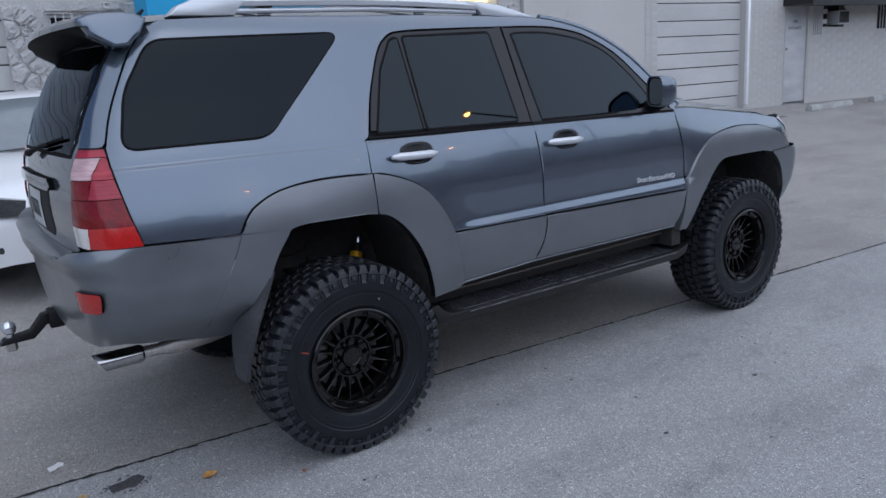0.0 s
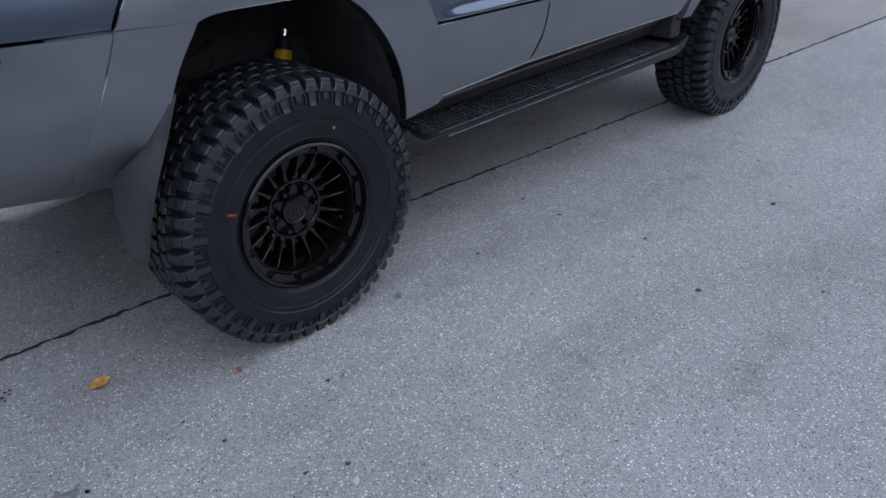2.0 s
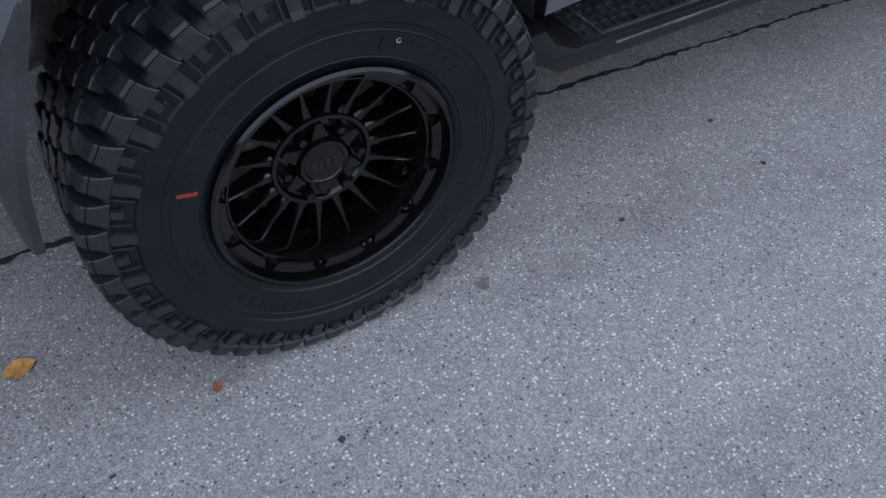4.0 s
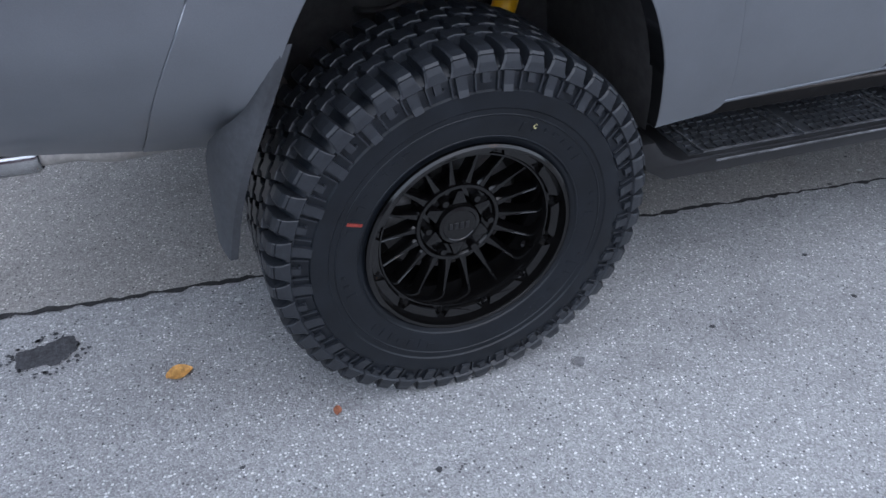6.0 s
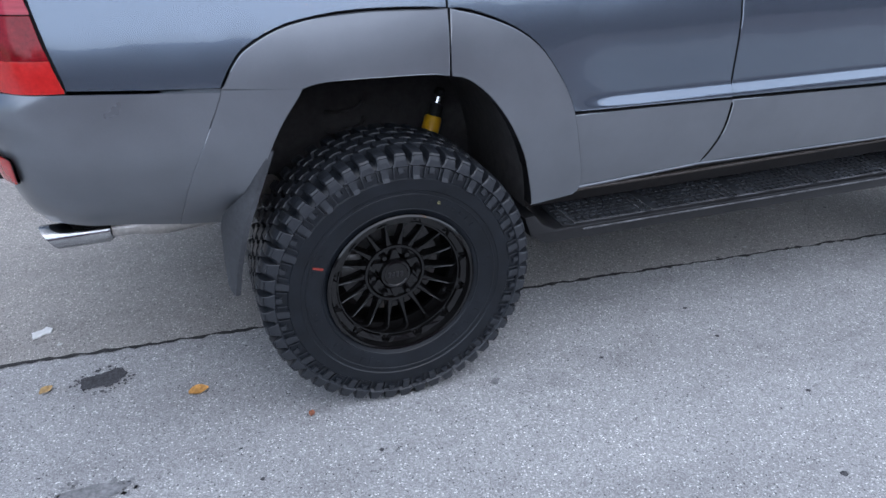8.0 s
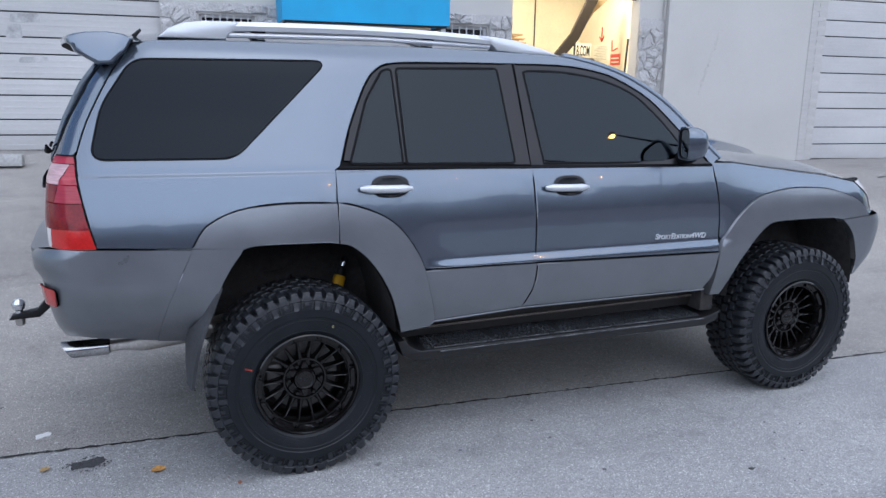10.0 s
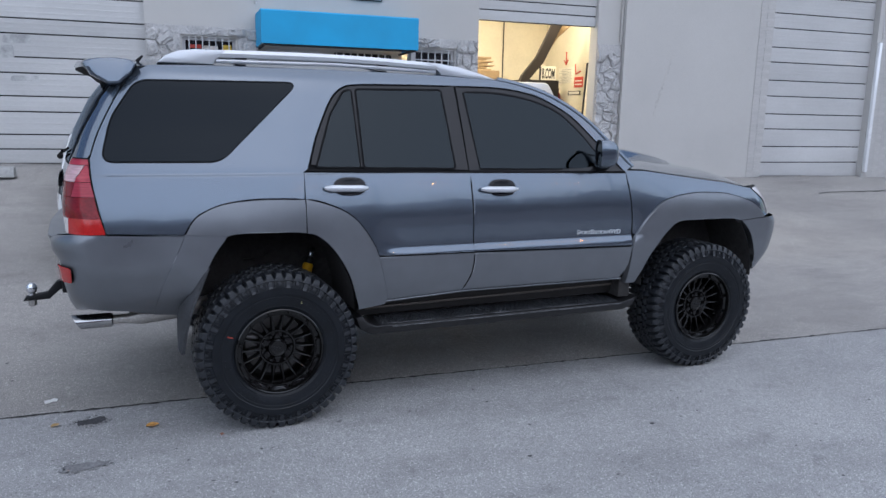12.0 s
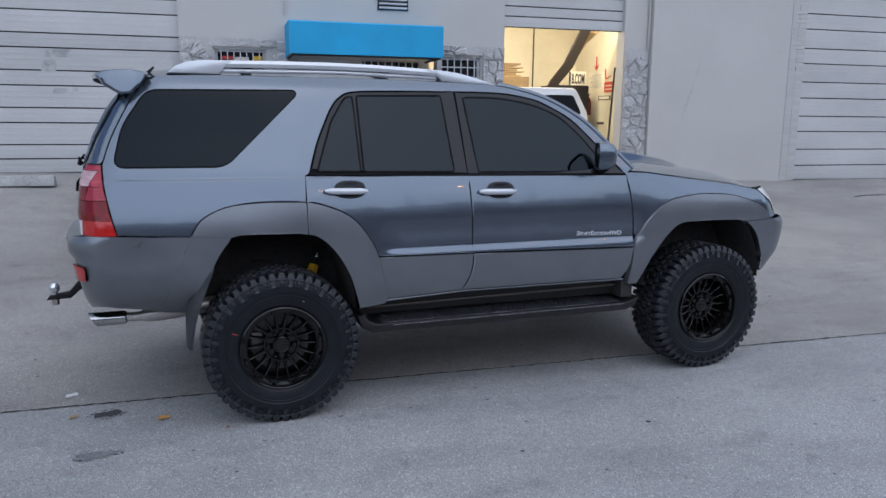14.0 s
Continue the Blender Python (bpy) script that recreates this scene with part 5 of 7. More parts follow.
def underside():
    bm = bmesh.new()
    box(bm, (0.50, YC - 0.70, 0.56), (2.2, YC + 0.70, 0.64), 0.01)
    box(bm, (-0.90, YC - 0.62, 0.66), (-0.42, YC + 0.62, 0.74), 0.01)
    box(bm, (-0.75, YC - 0.52, 0.98), (0.6, YC + 0.52, 1.04), 0.01)
    box(bm, (2.1, YC - 0.50, 0.56), (3.25, YC + 0.50, 0.98), 0.02)
    # dark block added to stop lit ground showing behind the front flare
    box(bm, (2.13, YC - 0.83, 0.50), (2.215, YC + 0.83, 0.635), 0.01)
    part("floor_pan", bm, M_UNDER, suv, "sooty dark floor pan")
    for s in (1, -1):
        bm = bmesh.new()
        box(bm, (-0.30, YC - s * 0.44, 0.50), (3.2, YC - s * 0.52, 0.60), 0.012)
        part("frame_rail", bm, M_UNDER, suv, "black chassis rail")
        # wheel housings
        for cx, r in ((-0.03, 0.52), (2.72, 0.54)):
            bm = bmesh.new()
            a, b = [], []
            for t in np.linspace(0.0, math.pi, 26):
                p = (cx + (r - 0.085) * math.cos(t), 0, min(0.58 + r * math.sin(t), 1.03))
                a.append(bm.verts.new((p[0], YC - s * (float(np.interp(p[2], [0.58, 0.70, 0.90], [0.62, 0.74, 0.875])) if cx < 0 and p[0] < 0 else 0.868), p[2])))
                b.append(bm.verts.new((p[0], YC - s * 0.42, p[2])))
            quad_strip(bm, a, b)
            bm.faces.new(b)
            part("wheel_housing", bm, M_UNDER, suv, "black wheel housing liner")
    bm = bmesh.new()
    tube(bm, [(0, YC - 0.62, 0.40), (0, YC + 0.62, 0.40)], 0.045, 14)
    lathe(bm, [(0.0, -0.13), (0.09, -0.11), (0.14, 0.0), (0.09, 0.11), (0.0, 0.13)], (0, YC - 0.05, 0.40), "y", 24)
    part("rear_axle", bm, M_UNDER, suv, "sooty rear axle")
    bm = bmesh.new()
    tube(bm, [(AXLE_F, YC - 0.6, 0.40), (AXLE_F, YC + 0.6, 0.40)], 0.035, 12)
    part("drive_shaft", bm, M_UNDER, suv)
    for s in (1, -1):
        top, foot = Vector((0.283, YC - s * 0.47, 0.855)), Vector((0.13, YC - s * 0.545, 0.42))
        d = foot - top
        bm = bmesh.new()
        tube(bm, [top + d * 0.20, top + d * 0.22, top + d * 0.97], [0.024, 0.029, 0.029], 16)
        damper = part("damper", bm, M_YELLOW, suv, "bright yellow damper")
        bm = bmesh.new()
        tube(bm, [top, top + d * 0.02, top + d * 0.05, top + d * 0.06, top + d * 0.11, top + d * 0.12, top + d * 0.21], [0.012, 0.020, 0.020, 0.010, 0.010, 0.024, 0.024], 14)
        part("damper_rod", bm, M_BLACK, damper, "black rod and bump stop")
        bm = bmesh.new()
        tube(bm, [top + d * 0.062, top + d * 0.108], 0.0115, 10)
        part("rod_shine", bm, M_CHROME, damper, "bright steel rod")
        # coil spring
        bm = bmesh.new()
        tube(bm, [(-0.03 + 0.06 * math.cos(t), YC - s * 0.42 + 0.06 * math.sin(t), 0.45 + 0.38 * t / (12 * math.pi)) for t in np.linspace(0, 12 * math.pi, 90)], 0.007, 6)
        part("coil_spring", bm, M_UNDER, suv)
        # mud flap
        bm = bmesh.new()
        rows = []
        outer = curve_pts([(-0.338, 0.908, 0.862), (-0.378, 0.902, 0.76), (-0.418, 0.884, 0.65), (-0.444, 0.856, 0.54), (-0.462, 0.826, 0.420)], 3)
        inner = curve_pts([(-0.344, 0.904, 0.854), (-0.404, 0.866, 0.745), (-0.464, 0.775, 0.648), (-0.474, 0.745, 0.545), (-0.474, 0.750, 0.440)], 3)
        for (xa, ya, za), (xb, yb, zb) in zip(outer, inner):
            face = [(xa + (xb - xa) * k - 0.006 * math.sin(math.pi * k), ya + (yb - ya) * k, za + (zb - za) * k) for k in (0.0, 0.08, 0.35, 0.7, 1.0)]
            ring = [(x, YC - s * y, z) for x, y, z in face] + [(x + 0.014, YC - s * y, z) for x, y, z in face[::-1]]
            rows.append([bm.verts.new(p) for p in ring])
        for p, q in zip(rows, rows[1:]):
            quad_strip(bm, p, q, True)
        bm.faces.new(rows[0])
        bm.faces.new(rows[-1][::-1])
        bmesh.ops.recalc_face_normals(bm, faces=bm.faces)
        part("mud_flap", bm, M_FLAP, suv, "grey mud flap behind the rear wheel")
    # exhaust on the camera's flank
    y = YC - 0.545
    bm = bmesh.new()
    tube(bm, [(-0.79, y, 0.553), (-0.70, y, 0.553), (-0.665, y, 0.556), (-0.63, y, 0.560), (-0.50, y, 0.572), (-0.36, y + 0.02, 0.585), (-0.28, y + 0.10, 0.59)], [0.024, 0.024, 0.036, 0.043, 0.044, 0.042, 0.03], 18)
    ex = part("exhaust_pipe", bm, M_STEEL, suv, "grey steel exhaust pipe")
    bm = bmesh.new()
    lathe(bm, [(0.029, 0.165), (0.036, 0.155), (0.037, 0.0), (0.033, 0.0), (0.032, 0.13)], (-0.930, y, 0.553), "x", 28)
    for v in bm.verts:
        v.co.x -= (v.co.z - 0.553) * 0.6 if v.co.x < -0.90 else 0
    part("tail_pipe", bm, M_TIP, ex, "slash-cut polished tailpipe tip")


underside()


def running_board(s):
    y0, y1 = YC - s * 0.60, YC - s * 0.868
    bm = bmesh.new()
    pts = [(0.42, 0.53), (0.445, 0.462), (0.50, 0.430), (2.14, 0.430), (2.215, 0.452), (2.24, 0.51), (2.20, 0.495), (2.14, 0.480), (0.53, 0.480), (0.485, 0.50), (0.455, 0.535)]
    prism(bm, [(x, y1, z) for x, z in pts], (0, y0 - y1, 0), 0.008)
    for v in bm.verts:
        if v.co.x < 0.62 and abs(v.co.y - YC) > 0.70:
            v.co.y += s * 0.10 * (0.62 - v.co.x)
    board = part("running_board", bm, M_BOARD, suv, "black plastic running board with a ribbed tread")
    bm = bmesh.new()
    box(bm, (0.56, min(y0, y1) + 0.024, 0.478), (2.12, max(y0, y1) - 0.02, 0.4815))
    part("tread_mat", bm, M_MAT, board, "worn dusty rubber tread")
    bm = bmesh.new()
    for x in np.arange(0.57, 2.11, 0.026):
        if int(round((x - 0.57) / 0.026)) % 14 == 13:
            continue
        for k, yy in enumerate(np.arange(0.034, 0.215, 0.024)):
            yv = y1 + s * yy
            d = 0.006 if k % 2 else 0
            box(bm, (x + d, min(yv, yv + s * 0.014), 0.4815), (x + d + 0.016, max(yv, yv + s * 0.014), 0.4850))
    part("tread_studs", bm, M_MAT, board, kind="stuff")
    bm = bmesh.new()
    box(bm, (0.62, min(y1, y1 - s * 0.004), 0.468), (2.13, max(y1, y1 - s * 0.004), 0.4745), 0.0015, 1)
    part("edge_strip", bm, M_WORN, board, "pale strip along the edge of the running board")
    bm = bmesh.new()
    for x0, x1 in ((0.60, 0.865), (0.895, 1.20), (1.23, 1.565), (1.595, 1.93)):
        for a, b in ((0.022, 0.027), (0.196, 0.200)):
            box(bm, (x0, min(y1 + s * a, y1 + s * b), 0.481), (x1, max(y1 + s * a, y1 + s * b), 0.4855))
        for xx in (x0, x1 - 0.004):
            box(bm, (xx, min(y1 + s * 0.0275, y1 + s * 0.1955), 0.481), (xx + 0.004, max(y1 + s * 0.0275, y1 + s * 0.1955), 0.4855))
    part("tread_frame", bm, M_WORN, board, "pale worn frames round the tread fields", smooth=False)
    for x in (0.62, 1.30, 2.0):
        bm = bmesh.new()
        tube(bm, [(x, YC - s * 0.56, 0.56), (x, YC - s * 0.64, 0.47), (x, YC - s * 0.78, 0.445)], 0.02, 8)
        part("board_bracket", bm, M_UNDER, board)


M_WORN = surface("worn_grey_plastic", (0.12, 0.122, 0.128), 0.5, grain=25, amount=0.6, patch=9, patch_amount=0.75, bump=0.3, bump_size=0.001)
M_BOARD = surface("dusty_black_plastic", (0.013, 0.013, 0.014), 0.36, spec=0.5, grain=60, amount=0.3, patch=8, patch_amount=0.5, bump=0.2, bump_size=0.001)
M_MAT = surface("worn_black_rubber", (0.040, 0.043, 0.048), 0.34, grain=45, amount=0.6, patch=9, patch_amount=0.5, bump=0.3, bump_size=0.002)
running_board(1)
running_board(-1)


def tow_hitch():
    bm = bmesh.new()
    box(bm, (-1.02, YC - 0.04, 0.59), (-0.80, YC + 0.04, 0.67), 0.008)
    hitch = part("tow_hitch", bm, M_BLACK, suv, "black tow hitch with a chrome ball")
    bm = bmesh.new()
    prism(bm, [(x, YC - 0.03, z) for x, z in ((-1.02, 0.66), (-1.045, 0.655), (-1.095, 0.596), (-1.20, 0.578), (-1.215, 0.556), (-1.085, 0.560), (-1.03, 0.61), (-1.02, 0.61))], (0, 0.06, 0), 0.006)
    part("drawbar", bm, M_BLACK, hitch, "cranked black drawbar")
    bm = bmesh.new()
    lathe(bm, [(0.0, 0.0), (0.016, 0.004), (0.016, 0.020), (0.024, 0.026), (0.0285, 0.042), (0.0285, 0.052), (0.022, 0.066), (0.012, 0.074), (0.0, 0.076)], (-1.172, YC, 0.576), "z", 28)
    part("tow_ball", bm, M_CHROME, hitch, "chrome tow ball")
    bm = bmesh.new()
    lathe(bm, [(0.0, -0.035), (0.018, -0.034), (0.022, -0.026), (0.022, 0.0)], (-1.172, YC, 0.556), "z", 6)
    part("ball_nut", bm, M_STEEL, hitch)


tow_hitch()


def badge():
    cu = bpy.data.curves.new("badge", "FONT")
    cu.body, cu.size, cu.extrude, cu.shear, cu.offset = "SportEdition4WD", 0.037, 0.0015, 0.15, 0.0008
    cu.small_caps_scale = 0.74
    for k, letter in enumerate(cu.body_format):
        letter.use_small_caps = True
    tmp = bpy.data.objects.new("tmp", cu)
    scene.collection.objects.link(tmp)
    dg = bpy.context.evaluated_depsgraph_get()
    me = bpy.data.meshes.new_from_object(tmp.evaluated_get(dg))
    bpy.data.objects.remove(tmp)
    bm = bmesh.new()
    bm.from_mesh(me)
    w = max(v.co.x for v in bm.verts)
    for v in bm.verts:
        x, z, d = 1.752 + v.co.x / w * 0.315, 0.929 + v.co.y - 0.03 * v.co.x / w * 0.3, v.co.z
        v.co = (x, YC - soft_width(x, z) - 0.002 - d, z)
    part("badge", bm, M_SILVER, suv, "silver lettering on the front door", smooth=False)


badge()


# ---- the building along the alley ----
FAC = pose(0, 7.05, 0, 0, 0, -5.0)


def slab(bm, u0, u1, z0, z1, front=0.0, thick=0.25):
    box(bm, (u0, -front, z0), (u1, thick, z1))


def wall_north():
    bm = bmesh.new()
    spans = [(-14, -5.3, 0.2, 6.5), (-5.3, -0.26, 4.3, 6.5), (-0.26, 0.23, 0.2, 6.5), (0.23, 0.96, 0.2, 1.45), (0.23, 0.96, 2.59, 6.5), (0.96, 1.32, 0.2, 6.5), (1.32, 3.62, 2.62, 6.5), (3.62, 3.67, 0.2, 6.5), (3.67, 4.34, 0.2, 1.45), (3.67, 4.34, 2.57, 6.5), (4.34, 4.74, 0.2, 6.5), (4.74, 6.90, 4.2, 6.5), (6.90, 7.37, 0.2, 6.5)]
    for a in spans:
        slab(bm, *a)
    for a in [(7.37, 10.13, 0.1, 6.5), (10.13, 10.46, 0.1, 6.5), (10.46, 12.95, 4.2, 6.5), (12.95, 14.23, 0.1, 6.5), (14.23, 15.02, 2.75, 6.5), (15.02, 15.53, 0.1, 6.5), (15.53, 16.38, 0.1, 2.10), (15.53, 16.38, 2.70, 6.5), (16.38, 17.60, 0.1, 6.5), (17.60, 19.0, 0.1, 2.0), (17.60, 19.0, 3.2, 6.5), (19.0, 40, 0.1, 6.5)]:
        slab(bm, *a, front=0.12)
    return solo("wall_north", bm, M_WALL, "pale grey painted stucco wall of a warehouse", "wall", kind="structure", m=FAC, smooth=False)


wall_north()


M_RIBBED = surface("dusty_grey_door_panel", (0.52, 0.515, 0.51), 0.6, grain=30, amount=0.04, patch=0.9, patch_amount=0.16, bump=0.12, stretch=(0.6, 1, 1.2), random_tint=0.07)


def sectional_door(name, u0, u1, z0, z1, inset, label, joints):
    """A sectional overhead door: ribbed panels with dark joints."""
    door = thing(name, label, "garage door", kind="structure", m=FAC)
    bm = bmesh.new()
    box(bm, (u0 - 0.05, inset + 0.03, z0), (u1 + 0.05, inset + 0.07, z1))
    part("backing", bm, M_DARKGAP, door, smooth=False)
    for z, top in zip(joints, joints[1:]):
        h = top - z
        bm = bmesh.new()
        box(bm, (u0, inset, z + 0.010), (u1, inset + 0.035, top - 0.009), 0.003, 1)
        # pressed ribs
        count = max(2, round(h / 0.07))
        for q in range(1, count):
            zq = z + h * q / count
            box(bm, (u0 + 0.03, inset - 0.0025, zq - 0.012), (u1 - 0.03, inset + 0.001, zq + 0.012), 0.001, 1)
        part("panel", bm, M_RIBBED, door)
    return door


sectional_door("door_1", -5.3, -0.26, 0.78, 4.3, 0.10, "closed pale grey ribbed garage door with smudges", [0.78, 0.98, 1.18, 1.49, 1.70, 2.01, 2.22, 2.53, 2.73, 3.04, 3.25, 3.57, 3.78, 4.3])
sectional_door("door_2", 10.46, 12.95, 0.50, 4.2, 0.0, "closed pale grey ribbed garage door", [0.50, 0.79, 1.09, 1.42, 1.70, 2.03, 2.32, 2.65, 2.92, 3.26, 3.53, 3.85, 4.2])
sectional_door("door_3", 4.74, 6.90, 3.08, 4.2, 0.08, "white ribbed garage door rolled half open", [3.08, 3.25, 3.41, 3.60, 3.80, 4.2])
bm = bmesh.new()
box(bm, (12.955, -0.19, 0.60), (13.03, -0.122, 3.10), 0.01)
solo("door_track", bm, M_WHITE, "white upright strip beside the garage door", "door track", kind="structure", m=FAC)


def rubble(name, u0, u1, z0, z1, holes, seed, label):
    """Irregular split stones set in mortar, painted over with the wall."""
    rnd = random.Random(seed)
    root = thing(name, label, "stone facing", kind="structure", m=FAC)
    bm = bmesh.new()
    for a in cells(u0, u1, z0, z1, holes):
        box(bm, (a[0], -0.03, a[1]), (a[2], 0.0, a[3]))
    part("mortar", bm, M_STONE, root, smooth=False)
    size = 0.20
    seeds = [(u0 + size * (i + 0.5 + 0.5 * (k % 2)) + rnd.uniform(-0.08, 0.08), z0 + size * 0.86 * (k + 0.5) + rnd.uniform(-0.07, 0.07)) for i in range(-1, int((u1 - u0) / size) + 1) for k in range(int((z1 - z0) / size / 0.86) + 1)]
    for cu, cz in seeds:
        if not (u0 < cu < u1 and z0 < cz < z1) or any(a[0] < cu < a[2] and a[1] < cz < a[3] for a in holes):
            continue
        out = [(u0, z0), (u1, z0), (u1, z1), (u0, z1)]
        for qu, qz in seeds:
            far = math.hypot(qu - cu, qz - cz)
            if 1e-6 < far < 0.6:
                out = cut(out, (cu + qu) / 2, (cz + qz) / 2, (qu - cu) / far, (qz - cz) / far, 0.007)
        for a in holes:
            sides = [(a[0] - cu, a[0], cz, 1, 0), (cu - a[2], a[2], cz, -1, 0), (a[1] - cz, cu, a[1], 0, 1), (cz - a[3], cu, a[3], 0, -1)]
            out = cut(out, *max(sides)[1:], 0.0)
        if len(out) < 3 or abs(area2(out)) < 0.006:
            continue
        ring = []
        for p, q in zip(out, out[1:] + out[:1]):
            ring.append(p)
            if math.hypot(q[0] - p[0], q[1] - p[1]) > 0.05:
                ring.append(((p[0] + q[0]) / 2 + rnd.uniform(-0.007, 0.007), (p[1] + q[1]) / 2 + rnd.uniform(-0.007, 0.007)))
        mu, mz = sum(p[0] for p in ring) / len(ring), sum(p[1] for p in ring) / len(ring)
        d, tu, tz = rnd.uniform(0.022, 0.045), rnd.uniform(-0.10, 0.10), rnd.uniform(-0.12, 0.08)
        sb = bmesh.new()

        def level(k, depth, rough):
            return [sb.verts.new((mu + (p[0] - mu) * k, -0.03 - depth - (p[0] - mu) * k * tu - (p[1] - mz) * k * tz + rnd.uniform(-rough, rough), mz + (p[1] - mz) * k)) for p in ring]
        lo = [sb.verts.new((p[0], -0.028, p[1])) for p in ring]
        md, inner = level(0.95, d * 0.75, 0.004), level(0.60, d, 0.016)
        quad_strip(sb, lo, md, True)
        quad_strip(sb, md, inner, True)
        sb.faces.new(inner)
        bmesh.ops.recalc_face_normals(sb, faces=sb.faces)
        part("stone", sb, M_STONE, root, smooth=False)


def cut(poly, pu, pz, nu, nz, back):
    """The part of a convex outline on the near side of a line, held back from it."""
    def over(p):
        return (p[0] - pu) * nu + (p[1] - pz) * nz + back
    res = []
    for p, q in zip(poly, poly[1:] + poly[:1]):
        a, b = over(p), over(q)
        if a <= 0:
            res.append(p)
        if a * b < 0:
            res.append((p[0] + (q[0] - p[0]) * a / (a - b), p[1] + (q[1] - p[1]) * a / (a - b)))
    return res


def cells(u0, u1, z0, z1, holes):
    """Rectangles that fill the span but for its holes."""
    us = sorted({u0, u1, *[min(max(a[k], u0), u1) for a in holes for k in (0, 2)]})
    zs = sorted({z0, z1, *[min(max(a[k], z0), z1) for a in holes for k in (1, 3)]})
    out = []
    for a, b in zip(us, us[1:]):
        for c, d in zip(zs, zs[1:]):
            if b - a > 1e-6 and d - c > 1e-6 and not any(h[0] <= (a + b) / 2 <= h[2] and h[1] <= (c + d) / 2 <= h[3] for h in holes):
                out.append((a, c, b, d))
    return out


rubble("stone_facing", -0.25, 4.73, 0.45, 2.74, [(0.20, 1.42, 0.99, 2.62), (1.28, 0.0, 3.66, 2.80), (3.66, 1.42, 4.37, 2.60)], 7, "rough split-stone facing painted pale grey")
rubble("stone_pier", 6.91, 7.36, 0.45, 2.80, [], 9, "narrow pier of rough split stone painted pale grey")


def barred_window(name, u0, u1, z0, z1, front, label, nu, nz, inset=0.06):
    win = thing(name, label, "window", kind="structure", m=FAC)
    bm = bmesh.new()
    box(bm, (u0, inset + 0.05, z0), (u1, inset + 0.06, z1))
    part("pane", bm, M_WINGLASS, win, smooth=False)
    bm = bmesh.new()
    for a in ((u0, z0, u0 + 0.04, z1), (u1 - 0.04, z0, u1, z1), (u0 + 0.04, z0, u1 - 0.04, z0 + 0.04), (u0 + 0.04, z1 - 0.04, u1 - 0.04, z1)):
        box(bm, (a[0], inset, a[1]), (a[2], inset + 0.05, a[3]))
    part("window_frame", bm, M_DOORP, win, smooth=False)
    for i in range(1, nu):
        bm = bmesh.new()
        u = u0 + (u1 - u0) * i / nu
        box(bm, (u - 0.007, -front - 0.012, z0), (u + 0.007, -front + 0.006, z1))
        part("bar", bm, M_DOORP, win, smooth=False)
    for i in range(1, nz):
        bm = bmesh.new()
        z = z0 + (z1 - z0) * i / nz
        box(bm, (u0 - 0.02, -front + 0.007, z - 0.009), (u1 + 0.02, -front + 0.025, z + 0.009))
        part("bar", bm, M_DOORP, win, smooth=False)
    return win


M_WINGLASS = surface("dark_window_glass", (0.02, 0.022, 0.026), 0.06, 0, 0.6, grain=3, amount=0.2, bump=0.0)
barred_window("window_1", 0.23, 0.96, 1.45, 2.59, 0.02, "small window behind a white iron grille", 8, 5)
barred_window("window_2", 3.67, 4.34, 1.45, 2.57, 0.02, "small dark window behind a white iron grille", 6, 7)
barred_window("window_3", 17.60, 19.0, 2.0, 3.2, 0.12, "dark window behind upright white bars", 12, 2)
# signs inside the first window
for k, (u, z, w, h, m) in enumerate(((0.33, 2.44, 0.16, 0.05, (0.55, 0.06, 0.04)), (0.52, 2.43, 0.20, 0.05, (0.75, 0.70, 0.65)), (0.78, 2.43, 0.13, 0.07, (0.80, 0.52, 0.05)))):
    bm = bmesh.new()
    box(bm, (u, 0.095, z), (u + w, 0.105, z + h), 0.003, 1)
    solo("window_card", bm, surface("card_colour", m, 0.6, bump=0.0), "small coloured card inside the barred window", "sign", m=FAC)


def awning():
    root = thing("awning", "bright blue box awning with faded marks over the entrance", "awning", m=FAC)
    u0, u1, zt, zb = 1.25, 3.47, 2.95, 2.48
    d = 0.90
    bm = bmesh.new()
    prism(bm, [(u0, 0.0, zt), (u0, -d + 0.02, zt - 0.02), (u0, -d, zt - 0.04), (u0, -d, zb), (u0, -d + 0.02, zb), (u0, -d + 0.02, zt - 0.05), (u0, 0, zt - 0.02)], (u1 - u0, 0, 0))
    part("cover", bm, M_AWNING, root, smooth=False)
    for u in (u0, u1 - 0.01):
        bm = bmesh.new()
        prism(bm, [(u, -0.001, zt - 0.021), (u, -d + 0.021, zt - 0.051), (u, -d + 0.021, zb), (u, -0.001, zb)], (0.01, 0, 0))
        part("side_panel", bm, M_AWNING, root, smooth=False)
    bm = bmesh.new()
    for u in (u0 + 0.05, u1 - 0.05):
        tube(bm, [(u, -d + 0.05, zb - 0.012), (u, -0.02, zb - 0.012)], 0.016, 8)
    tube(bm, [(u0 + 0.03, -d + 0.04, zb - 0.012), (u1 - 0.03, -d + 0.04, zb - 0.012)], 0.016, 8)
    part("frame", bm, M_DARKGAP, root, "dark awning frame")


awning()


